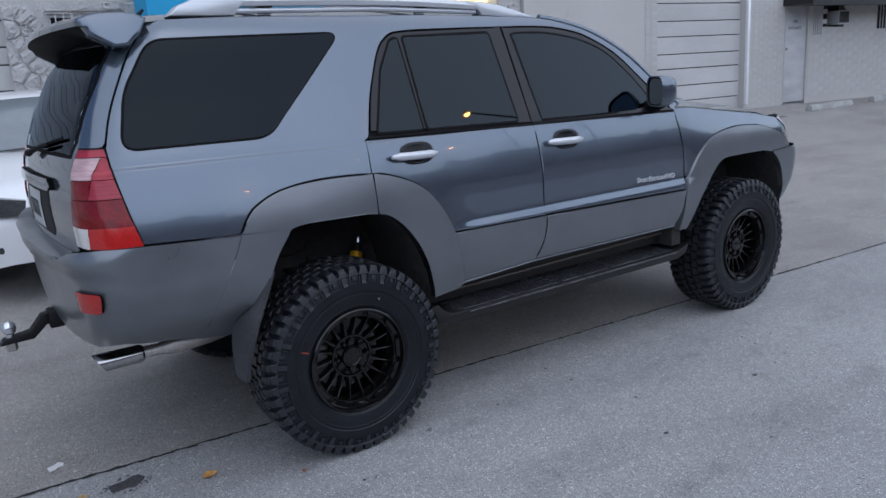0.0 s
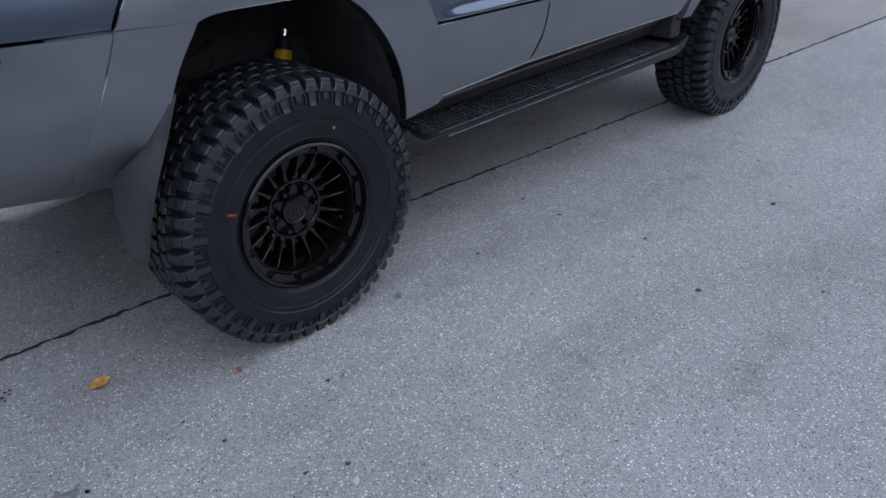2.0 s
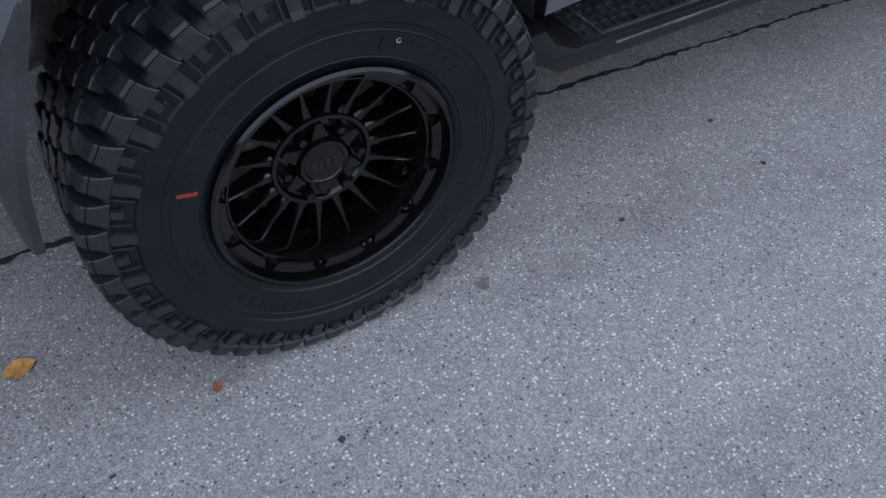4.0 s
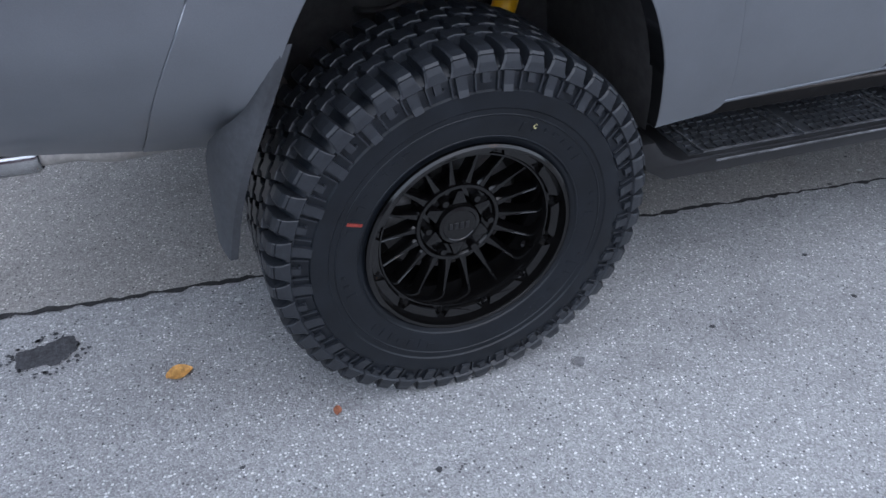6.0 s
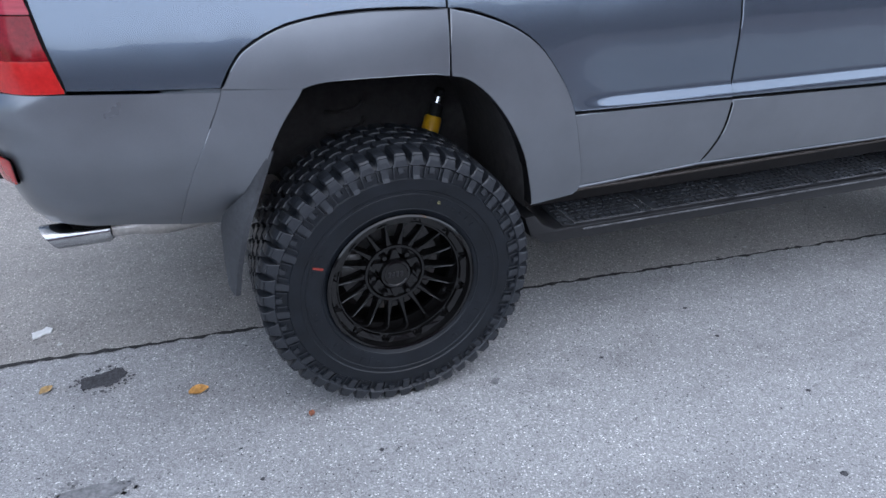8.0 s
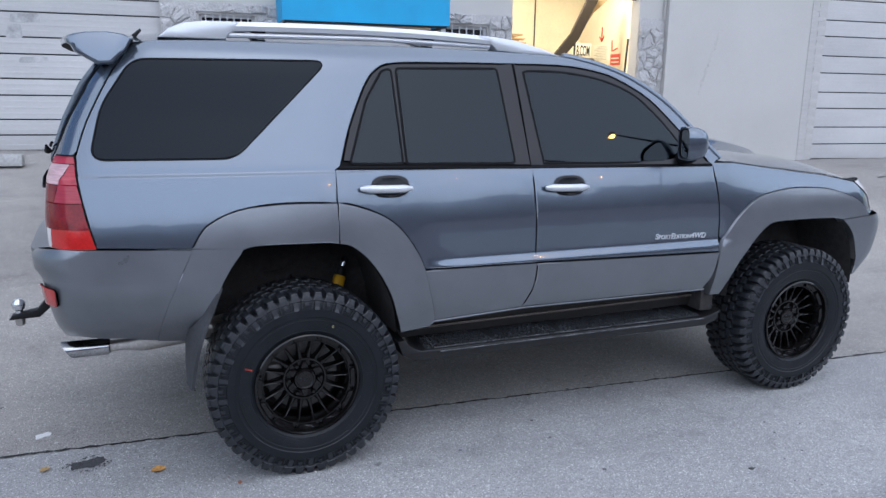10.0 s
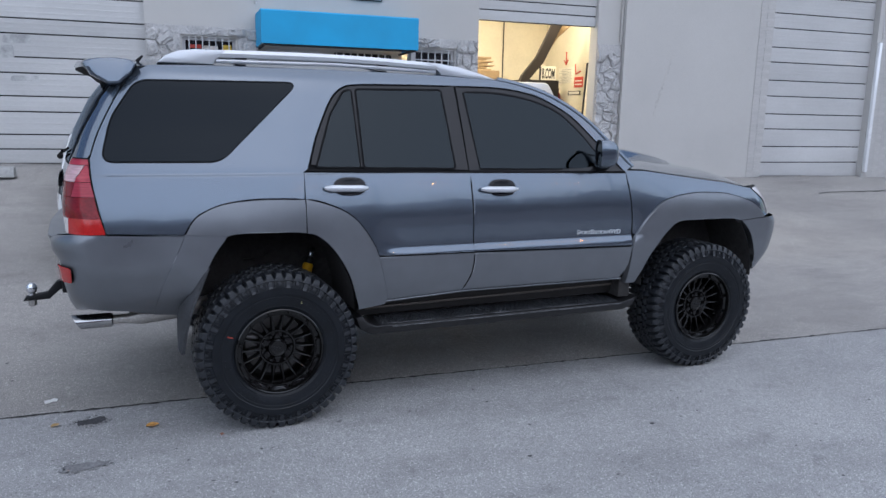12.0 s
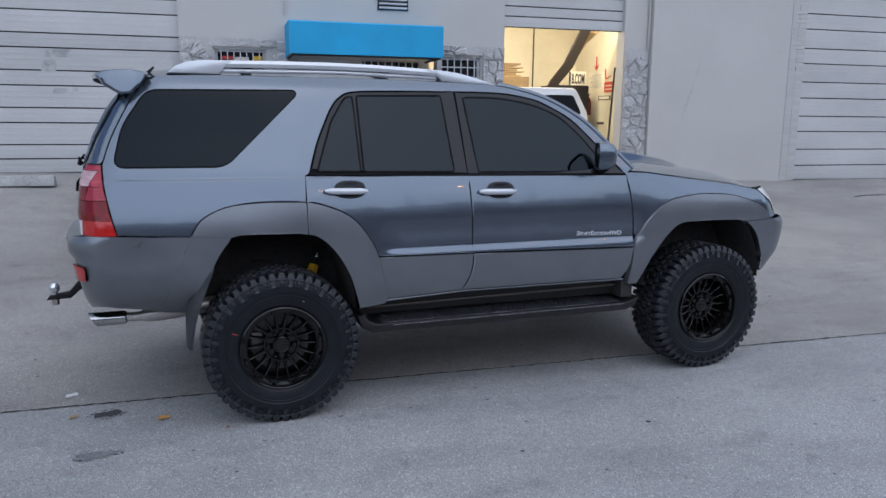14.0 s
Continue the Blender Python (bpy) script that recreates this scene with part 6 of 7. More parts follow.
def entrance():
    root = thing("entrance", "shaded shopfront entrance with a barred window and a door", "entrance", kind="structure", m=FAC)
    bm = bmesh.new()
    box(bm, (1.32, 0.55, 0.3), (3.62, 0.65, 2.62))
    part("back_wall", bm, M_WALL, root, smooth=False)
    bm = bmesh.new()
    box(bm, (1.45, 0.50, 0.7), (2.30, 0.545, 2.50), 0.01)
    part("entrance_door", bm, M_DOORP, root)
    bm = bmesh.new()
    box(bm, (2.5, 0.51, 1.5), (3.45, 0.545, 2.50), 0.01)
    part("pane", bm, M_WINGLASS, root)
    for i in range(9):
        bm = bmesh.new()
        box(bm, (2.52 + i * 0.113, 0.47, 1.5), (2.54 + i * 0.113, 0.49, 2.50))
        part("bar", bm, M_DOORP, root, smooth=False)


entrance()

M_SMUDGE = surface("grey_paint_smudge", (0.45, 0.452, 0.45), 0.8, grain=9, amount=0.3, patch=4, patch_amount=0.3)
for u, z, w, h in ((-2.06, 2.40, 0.36, 0.12), (-2.12, 2.20, 0.20, 0.18), (-2.0, 1.90, 0.36, 0.08)):
    bm = bmesh.new()
    prism(bm, [(a, 0.0965, b) for a, b in rounded([(u, z), (u + w, z + 0.01), (u + w * 0.95, z + h), (u + 0.02, z + h * 0.9)], 0.03, 3)], (0, 0.003, 0))
    solo("paint_smudge", bm, M_SMUDGE, "dull grey smudge painted over on the garage door", "smudge", kind="structure", m=FAC)

rnd_w = random.Random(31)
bm = bmesh.new()
lo_e, hi_e = [], []
for t in np.linspace(0, 1, 26):
    u, z, h = 8.05 + 0.30 * t + rnd_w.uniform(-0.02, 0.02), 1.62 + 1.05 * t ** 0.8, 0.010 + 0.03 * rnd_w.random()
    lo_e.append(bm.verts.new((u - h, -0.1235, z)))
    hi_e.append(bm.verts.new((u + h, -0.1235, z)))
quad_strip(bm, lo_e, hi_e)
solo("wall_stain", bm, surface("brown_wall_stain", (0.465, 0.447, 0.425), 0.9, grain=12, amount=0.15), "faint brown streak on the stucco wall", "stain", kind="structure", m=FAC)
# vent and conduit
vent = thing("wall_vent", "louvred vent in the stucco wall", "vent", m=FAC)
bm = bmesh.new()
box(bm, (2.66, -0.02, 3.24), (3.14, -0.004, 3.62))
part("backing", bm, M_DARKGAP, vent, smooth=False)
for i in range(6):
    bm = bmesh.new()
    box(bm, (2.68, -0.045, 3.255 + i * 0.062), (3.12, -0.021, 3.285 + i * 0.062), 0.004, 1)
    part("slat", bm, M_DOORP, vent, smooth=False)
bm = bmesh.new()
tube(bm, [(1.26, -0.02, 3.1), (1.26, -0.02, 6.4)], 0.014, 8)
solo("conduit", bm, M_WALL, "thin painted conduit on the wall", "pipe", m=FAC)
# bar added for the shade of the wall's step; no pipe hangs here
bm = bmesh.new()
tube(bm, [(7.345, -0.03, 2.8), (7.345, -0.03, 6.4)], 0.02, 8)
solo("corner_shade_bar", bm, M_WALL, "thin upright bar standing for the shade in the wall's corner", "pipe", m=FAC)


def bricks(name, u0, u1, z0, z1, front, label, stride=0.305, course=0.10, holes=()):
    root = thing(name, label, "brickwork", kind="structure", m=FAC)
    shared = {}
    rows = int((z1 - z0) / course)
    for r in range(rows):
        z = z0 + r * course
        u = u0 - (stride / 2 if r % 2 else 0)
        while u < u1 - 0.01:
            a, b = max(u, u0), min(u + stride - 0.006, u1)
            if b - a > 0.03 and not any(h[0] < (a + b) / 2 < h[2] and h[1] < z + course / 2 < h[3] for h in holes):
                key = round(b - a, 3)
                if key not in shared:
                    bm = bmesh.new()
                    box(bm, (0, -0.007, 0), (b - a, 0.0, course - 0.008))
                    shared[key] = to_mesh("brick", bm, M_BRICK, False)
                ob = new("brick", shared[key])
                ob.parent, ob.location = root, (a, -front, z)
            u += stride
    return root


bricks("brick_pier", 10.14, 10.45, 0.45, 4.4, 0.122, "pier of pale grey painted bricks", 0.305, 0.076)
bricks("brick_wall", 13.06, 14.2, 0.5, 4.4, 0.122, "pale grey painted brickwork beside the garage door", 0.305, 0.076)
bricks("brick_infill", 15.06, 18.6, 0.62, 3.1, 0.122, "pale grey painted brickwork round the far windows", 0.41, 0.104, [(15.48, 2.05, 16.43, 2.75), (17.5, 1.95, 19.0, 3.2)])


def far_door():
    root = thing("door_4", "closed grey steel door with small lettering", "door", kind="structure", m=FAC)
    bm = bmesh.new()
    box(bm, (14.25, -0.09, 0.55), (15.0, -0.05, 2.73), 0.006)
    leaf = part("door_leaf", bm, M_DOORP, root)
    bm = bmesh.new()
    tube(bm, [(14.32, -0.092, 1.68), (14.32, -0.15, 1.68)], [0.015, 0.03], 12)
    part("knob", bm, M_STEEL, leaf, "dull round knob")
    for text, u, z, size in (("NO", 14.55, 2.22, 0.085), ("ENTRANCE", 14.38, 2.08, 0.085)):
        me = words(text, size)
        ob = new("lettering", me)
        me.materials.append(M_DARKGAP)
        ob.parent = leaf
        ob.matrix_basis = pose(u, -0.094, z, 90, 0, 0)
    bm = bmesh.new()
    for k in (14.235, 15.005):
        box(bm, (k - 0.012, -0.13, 0.5), (k + 0.012, -0.06, 2.75))
    part("door_frame", bm, M_WALL, root, smooth=False)


def words(text, size, bold=0.0):
    cu = bpy.data.curves.new("words", "FONT")
    cu.body, cu.size, cu.extrude, cu.offset = text, size, 0.001, bold
    tmp = bpy.data.objects.new("tmp", cu)
    scene.collection.objects.link(tmp)
    me = bpy.data.meshes.new_from_object(tmp.evaluated_get(bpy.context.evaluated_depsgraph_get()))
    bpy.data.objects.remove(tmp)
    me.materials.clear()
    return me


far_door()


def air_conditioner():
    root = thing("air_conditioner", "boxy window air conditioner set in the wall", "air conditioner", m=FAC @ pose(-0.32, 0, -0.05))
    # dark board in the hole, painted as the shade inside it
    bm = bmesh.new()
    box(bm, (15.88, 0.05, 2.17), (16.68, 0.10, 2.74))
    part("opening_shade", bm, M_DARKGAP, root, smooth=False)
    bm = bmesh.new()
    box(bm, (16.24, -0.24, 2.20), (16.62, 0.05, 2.50), 0.012)
    body = part("case", bm, M_DOORP, root)
    for i in range(9):
        bm = bmesh.new()
        box(bm, (16.26 + i * 0.04, -0.25, 2.23), (16.28 + i * 0.04, -0.241, 2.47))
        part("slat", bm, M_DARKGAP, body, smooth=False)
    bm = bmesh.new()
    for k in range(5):
        box(bm, (15.40 + 0.07 * k, -0.15, 1.95), (15.415 + 0.07 * k, -0.135, 2.7))
    for k in range(6):
        box(bm, (15.39, -0.135, 2.0 + 0.13 * k), (15.70, -0.122, 2.015 + 0.13 * k))
    solo("iron_trellis", bm, M_DOORP, "white wrought-iron trellis on the wall", "trellis", m=FAC @ pose(-0.22, 0, 0), smooth=False)


air_conditioner()


canopy = thing("canopy", "dark flat canopy over the far door", "canopy", m=FAC)
bm = bmesh.new()
box(bm, (14.12, -0.80, 2.56), (20.0, -0.125, 2.72), 0.01, 1)
part("deck", bm, M_FRAME, canopy)
bm = bmesh.new()
box(bm, (14.10, -0.83, 2.50), (20.0, -0.80, 2.76), 0.006, 1)
part("fascia", bm, M_FRAME, canopy, "dark canopy fascia")


def workshop():
    """The lit room behind the open bay."""
    back, right, left, top = 4.6, 8.2, 3.2, 4.4
    bm = bmesh.new()
    box(bm, (left, back, 0.4), (right, back + 0.15, top))
    box(bm, (right, 0.25, 0.4), (right + 0.15, back + 0.15, top))
    box(bm, (left - 0.15, 0.66, 0.4), (left, back + 0.15, top))
    solo("wall_inside", bm, M_CREAM, "cream painted workshop walls with stains", "wall", kind="structure", m=FAC, smooth=False)
    bm = bmesh.new()
    box(bm, (left, 0.25, 0.5), (right, back, 0.62))
    solo("floor", bm, M_CONC, "grey concrete workshop floor", "floor", kind="structure", m=FAC, smooth=False)
    bm = bmesh.new()
    box(bm, (left - 0.15, 0.25, top), (right + 0.15, back + 0.15, top + 0.1))
    solo("ceiling", bm, M_CREAM, "cream workshop ceiling", "ceiling", kind="structure", m=FAC, smooth=False)
    lamp = thing("ceiling_light", "glowing tube light under the workshop ceiling", "lamp", m=FAC)
    bm = bmesh.new()
    box(bm, (4.9, 2.0, top - 0.10), (7.3, 2.16, top - 0.01), 0.01)
    part("case", bm, M_DOORP, lamp)
    bm = bmesh.new()
    tube(bm, [(4.95, 2.08, top - 0.13), (7.25, 2.08, top - 0.13)], 0.025, 10)
    part("tube", bm, glow("warm_tube", (1.0, 0.80, 0.50), 12.0), lamp)
    area = new("workshop_light", bpy.data.lights.new("workshop_light", "AREA"))
    area.data.shape, area.data.size, area.data.size_y, area.data.energy, area.data.color = "RECTANGLE", 2.4, 0.25, 150, (1.0, 0.85, 0.60)
    area.matrix_world = FAC @ pose(6.1, 2.08, top - 0.17)
    # leaning timber
    bm = bmesh.new()
    prism(bm, [(6.36, 2.4, 1.75), (6.52, 2.4, 1.75), (6.80, 2.4, 2.30), (7.08, 2.4, 2.62), (7.50, 2.4, 3.45), (7.28, 2.4, 3.45), (6.92, 2.4, 2.72), (6.62, 2.4, 2.36)], (0, 0.08, 0))
    solo("timber_board", bm, surface("brown_board", (0.016, 0.010, 0.008), 0.7, grain=15, amount=0.3, stretch=(1, 1, 0.15)), "broad brown board leaning across the bay", "board", m=FAC)
    bm = bmesh.new()
    prism(bm, [(7.46, 2.52, 3.45), (7.80, 2.52, 3.45), (7.42, 2.52, 3.12), (7.08, 2.52, 2.60)], (0, 0.04, 0))
    solo("cardboard_sheet", bm, surface("cardboard", (0.42, 0.30, 0.17), 0.8, grain=20, amount=0.1), "pale bent cardboard sheet beside the board", "cardboard", m=FAC)
    # shelf with boxes
    shelf = thing("shelf", "low steel shelf in the workshop", "shelf", m=FAC)
    for z in (0.9, 1.6, 2.12):
        bm = bmesh.new()
        box(bm, (5.0, 3.6, z - 0.03), (7.0, 4.2, z))
        part("board", bm, M_STEELDARK, shelf, smooth=False)
    for u in (5.0, 6.96):
        for d in (3.6, 4.16):
            bm = bmesh.new()
            box(bm, (u, d, 0.62), (u + 0.04, d + 0.04, 2.2))
            part("post", bm, M_STEELDARK, shelf, smooth=False)
    rnd = random.Random(4)
    card = surface("cardboard_box", (0.40, 0.27, 0.14), 0.8, grain=20, amount=0.15, random_tint=0.4)
    u = 5.05
    while u < 5.7:
        wd, h = rnd.uniform(0.18, 0.4), rnd.uniform(0.12, 0.34) * (1.3 if u < 5.8 else 0.7)
        bm = bmesh.new()
        box(bm, (u, 3.66, 2.122), (u + wd - 0.02, 4.05, 2.122 + h), 0.006, 1)
        solo("cardboard_box", bm, card, "brown cardboard box on the workshop shelf", "box", group="boxes on the shelf", m=FAC)
        if u < 5.8:
            bm = bmesh.new()
            box(bm, (u + 0.03, 3.7, 2.122 + h), (u + wd * 0.8, 4.0, 2.122 + h + rnd.uniform(0.05, 0.14)), 0.005, 1)
            solo("cardboard_box", bm, card, "brown cardboard box on the workshop shelf", "box", group="boxes on the shelf", m=FAC)
        u += wd
    bm = bmesh.new()
    box(bm, (5.95, 3.62, 2.122), (6.64, 4.15, 2.50), 0.01, 1)
    solo("wooden_crate", bm, card, "open brown crate on the workshop shelf", "crate", m=FAC)
    for k in range(7):
        bm = bmesh.new()
        h, a, b = 2.502 + 0.042 * k, rnd.uniform(5.96, 6.10), rnd.uniform(6.34, 6.6)
        prism(bm, [(a, 3.7, h), (b, 3.7, h + rnd.uniform(-0.012, 0.012)), (b, 3.7, h + 0.030), (a, 3.7, h + 0.030)], (0, 0.32, 0), 0.003)
        solo("plank_offcut", bm, card, "short brown plank offcut stacked on the crate", "plank", group="offcuts on the crate", m=FAC)
    bm = bmesh.new()
    tube(bm, [(7.11, back - 0.02, 0.62), (7.11, back - 0.02, 4.3)], 0.014, 8)
    solo("wall_conduit", bm, M_DARKGAP, "thin dark conduit on the workshop wall", "pipe", m=FAC)
    # signs on the right-hand wall
    red = surface("red_sign_paint", (0.55, 0.05, 0.03), 0.6, bump=0.0)
    paper = surface("notice_paper", (0.74, 0.70, 0.60), 0.8, bump=0.0)

    def on_wall(name, d0, d1, z0, z1, m, label, cat="sign", t=0.012):
        bm = bmesh.new()
        box(bm, (right - t, d0, z0), (right - 0.002, d1, z1), 0.002, 1)
        return solo(name, bm, m, label, cat, m=FAC)
    notice = on_wall("notice", 3.20, 3.90, 2.28, 2.62, paper, "cream notice with plain dark lines")
    for k in range(9):
        bm = bmesh.new()
        box(bm, (right - 0.016, 3.27 + 0.04 * (k % 2), 2.305 + 0.033 * k), (right - 0.0125, 3.84 - 0.06 * (k % 3), 2.311 + 0.033 * k))
        part("line", bm, M_FRAME, notice, smooth=False)
    board = on_wall("red_sign", 2.76, 3.14, 2.18, 2.40, red, "red square sign on the workshop wall")
    for k in range(2):
        bm = bmesh.new()
        box(bm, (right - 0.016, 2.80, 2.23 + 0.075 * k), (right - 0.0125, 3.09, 2.255 + 0.075 * k))
        part("line", bm, paper, board, smooth=False)
    for d, z, tilt, grow in ((3.55, 2.80, 0.0, 1.0), (2.98, 2.62, 0.6, 1.6)):
        bm = bmesh.new()
        for a, b in (((0.16, 0.0), (-0.12, 0.0)), ((-0.12, 0.0), (-0.02, 0.09)), ((-0.12, 0.0), (-0.02, -0.09))):
            if tilt and a == (0.16, 0.0):
                continue
            tube(bm, [(right - 0.012, d + p[1] * math.cos(tilt) - p[0] * math.sin(tilt), z + p[0] * math.cos(tilt) + p[1] * math.sin(tilt)) for p in ((a[0] * grow, a[1] * grow), (b[0] * grow, b[1] * grow))], 0.012, 6)
        solo("painted_arrow", bm, red, "red arrow painted on the workshop wall", "arrow", m=FAC)
    plate = on_wall("small_plate", 2.85, 3.40, 2.02, 2.11, M_FRAME, "small pale plate with a dark rim on the wall")
    bm = bmesh.new()
    box(bm, (right - 0.016, 2.89, 2.036), (right - 0.0125, 3.36, 2.094))
    part("face", bm, paper, plate, smooth=False)
    on_wall("dark_latch", 3.1, 3.4, 1.50, 1.55, M_DARKGAP, "dark latch on the wall", "latch")
    # a small sign standing on the cabinet
    sign = thing("sign_board", "cream board with black block lettering standing on the cabinet", "sign", m=FAC)
    bm = bmesh.new()
    box(bm, (7.40, 3.25, 2.322), (7.80, 3.275, 2.61), 0.004, 1)
    part("panel", bm, paper, sign)
    bm = bmesh.new()
    box(bm, (7.40, 3.243, 2.325), (7.445, 3.249, 2.60))
    part("edge_band", bm, M_DARKGAP, sign, smooth=False)
    me = words("B.COM", 0.29, 0.009)
    wide = max(v.co.x for v in me.vertices)
    for v in me.vertices:
        v.co.x *= 0.30 / wide
    me.materials.append(M_DARKGAP)
    ob = new("lettering", me)
    ob.parent = sign
    ob.matrix_basis = pose(7.465, 3.247, 2.36, 90, 0, 0)
    ext = thing("fire_extinguisher", "dark red fire extinguisher on the wall", "fire extinguisher", m=FAC)
    bm = bmesh.new()
    lathe(bm, [(0.0, 0.0), (0.06, 0.0), (0.065, 0.02), (0.065, 0.30), (0.05, 0.36), (0.02, 0.39), (0.02, 0.43)], (right - 0.08, 3.75, 1.70), "z", 20)
    part("tank", bm, surface("dark_red_tank", (0.13, 0.014, 0.014), 0.3, bump=0.0), ext)
    bm = bmesh.new()
    box(bm, (right - 0.14, 3.73, 2.13), (right - 0.05, 3.77, 2.17), 0.006)
    part("valve", bm, M_DARKGAP, ext)
    # dark cabinet and leaning poles
    bm = bmesh.new()
    box(bm, (7.02, 3.2, 0.62), (7.86, 3.9, 2.32), 0.02)
    solo("tool_cabinet", bm, M_BLACK, "black tool cabinet in the workshop", "cabinet", m=FAC)
    bm = bmesh.new()
    tube(bm, [(6.86, 0.40, 0.62), (6.90, 0.29, 2.5)], 0.018, 8)
    solo("leaning_pole", bm, M_DARKGAP, "dark pole leaning by the bay", "pole", m=FAC)


workshop()


def van():
    """A white boxy vehicle inside the bay; its roof and one window show."""
    root = thing("white_van", "white boxy vehicle standing inside the open bay", "van", m=FAC)
    bm = bmesh.new()
    pts = rounded([(4.55, 0.95), (4.55, 2.16), (6.40, 2.16), (6.66, 1.70), (6.70, 0.95)], 0.09, 5)
    prism(bm, [(u, 0.75, z) for u, z in pts], (0, 1.5, 0), 0.04)
    body = part("body", bm, M_WHITE, root)
    bm = bmesh.new()
    prism(bm, [(u, 0.742, z) for u, z in rounded([(5.75, 1.70), (5.80, 2.03), (6.34, 2.03), (6.52, 1.70)], 0.05, 4)], (0, 0.012, 0))
    part("window_pane", bm, M_WINGLASS, body)
    for u in (4.95, 6.1):
        bm = bmesh.new()
        lathe(bm, [(0.0, -0.1), (0.30, -0.1), (0.33, -0.05), (0.33, 0.05), (0.30, 0.1), (0.0, 0.1)], (u, 0.86, 0.95), "y", 24)
        part("wheel", bm, M_TYRE, root)


van()


def wheel_stop(m, label):
    bm = bmesh.new()
    pts = [(-0.075, 0.0), (-0.075, 0.06), (-0.045, 0.125), (0.045, 0.125), (0.075, 0.06), (0.075, 0.0)]
    prism(bm, [(-0.9, y, z) for y, z in pts], (1.8, 0, 0), 0.008)
    return solo("wheel_stop", bm, M_CONC, label, "wheel stop", group="concrete wheel stops", m=m)


for x, y, a in ((-2.75, 5.95, -5), (14.9, 5.02, 2), (17.6, 5.0, -1)):
    wheel_stop(pose(x, y, ground_z(x, y) - 0.01, 0, 0, a), "worn concrete wheel stop lying on the asphalt")


# ---- the pale car behind ----
def sedan():
    """A white car, nose towards the alley; most of it stands hidden."""
    gx, gy = -0.32, 2.45
    gz = 0.22
    root = thing("white_car", "white car parked nose-out behind the grey one", "car", (gx, gy, gz))
    root.rotation_euler.x = radians(4.0)

    def loft(prof):
        """prof: rows of (y, half width, z low, z high, crown)."""
        bm = bmesh.new()
        rows = []
        for y, w, z0, z1, cr in prof:
            row = []
            for k in range(21):
                t = -1 + k / 10
                x = w * math.copysign(min(1.0, abs(t) * 1.35) ** 0.8, t)
                edge = max(0.0, (abs(t) - 0.74) / 0.26)
                z = z1 - cr * (abs(x) / w) ** 3 - (z1 - cr - z0) * edge ** 0.9
                row.append(bm.verts.new((gx + x, gy + y, gz + z)))
            rows.append(row)
        for a, b in zip(rows, rows[1:]):
            quad_strip(bm, a, b)
        bm.faces.new(rows[0])
        bm.faces.new(rows[-1][::-1])
        bmesh.ops.recalc_face_normals(bm, faces=bm.faces)
        return bm
    body = part("body", loft([(0.0, 0.62, 0.22, 0.50, 0.02), (0.04, 0.78, 0.20, 0.60, 0.03), (0.14, 0.86, 0.18, 0.70, 0.05), (0.4, 0.89, 0.18, 0.77, 0.06), (0.9, 0.90, 0.18, 0.84, 0.07), (1.3, 0.90, 0.18, 0.88, 0.07), (2.4, 0.90, 0.18, 0.92, 0.05), (3.2, 0.90, 0.18, 0.93, 0.05), (3.7, 0.86, 0.2, 0.90, 0.06), (3.9, 0.75, 0.3, 0.75, 0.05)]), M_WHITE, root, "white bodywork")
    part("cabin", loft([(1.15, 0.74, 0.78, 0.86, 0.02), (1.5, 0.72, 0.78, 1.06, 0.03), (1.95, 0.66, 0.78, 1.24, 0.05), (2.4, 0.62, 0.78, 1.28, 0.05), (2.9, 0.62, 0.78, 1.25, 0.05), (3.5, 0.70, 0.78, 0.95, 0.03)]), M_WHITE, root, "white roof")
    bm = bmesh.new()
    rows = []
    for t in np.linspace(0, 1, 6):
        rows.append([bm.verts.new((gx + s * (0.69 - 0.10 * t), gy + 1.16 + 0.74 * t + 0.05 * s * s - 0.04, gz + 0.90 + 0.35 * t - 0.03 * s * s)) for s in np.linspace(-1, 1, 9)])
    for a, b in zip(rows, rows[1:]):
        quad_strip(bm, a, b)
    part("windscreen", bm, M_SCREEN, root, "pale reflecting windscreen")
    for s in (1, -1):
        bm = bmesh.new()
        prism(bm, [(gx + s * u, gy + v, gz + z) for u, v, z in ((0.48, -0.03, 0.67), (0.66, 0.0, 0.70), (0.84, 0.12, 0.73), (0.86, 0.16, 0.64), (0.72, 0.02, 0.565), (0.50, -0.03, 0.57))], (0, 0.06, 0))
        lamp = part("headlamp", bm, M_LAMPDARK, body, "dark glassy headlamp")
        bm = bmesh.new()
        lathe(bm, [(0.0, -0.035), (0.03, -0.033), (0.042, -0.02), (0.042, 0.02)], (gx + s * 0.70, gy + 0.01, gz + 0.635), "y", 18)
        part("lens", bm, M_CHROME, lamp, "round bright lens")
        bm = bmesh.new()
        lathe(bm, [(0.0, -0.02), (0.05, -0.018), (0.055, 0.0), (0.055, 0.03)], (gx + s * 0.66, gy + 0.03, gz + 0.33), "y", 18)
        for v in bm.verts:
            v.co.z = gz + 0.33 + (v.co.z - gz - 0.33) * 0.5
        part("fog_lamp", bm, M_LAMPDARK, body, "oval fog lamp")
        for y in (0.75, 3.0):
            bm = bmesh.new()
            lathe(bm, [(0.0, -0.1), (0.28, -0.1), (0.31, -0.06), (0.31, 0.06), (0.28, 0.1), (0.0, 0.1)], (gx + s * 0.80, gy + y, max(ground_z(gx, gy + y) + 0.31 - y * 0.07, gz + 0.24)), "x", 28)
            part("wheel", bm, M_TYRE, root)
    bm = bmesh.new()
    box(bm, (gx - 0.40, gy - 0.035, gz + 0.42), (gx + 0.40, gy + 0.05, gz + 0.56), 0.02)
    part("grille", bm, M_BLACK, body, "black grille")


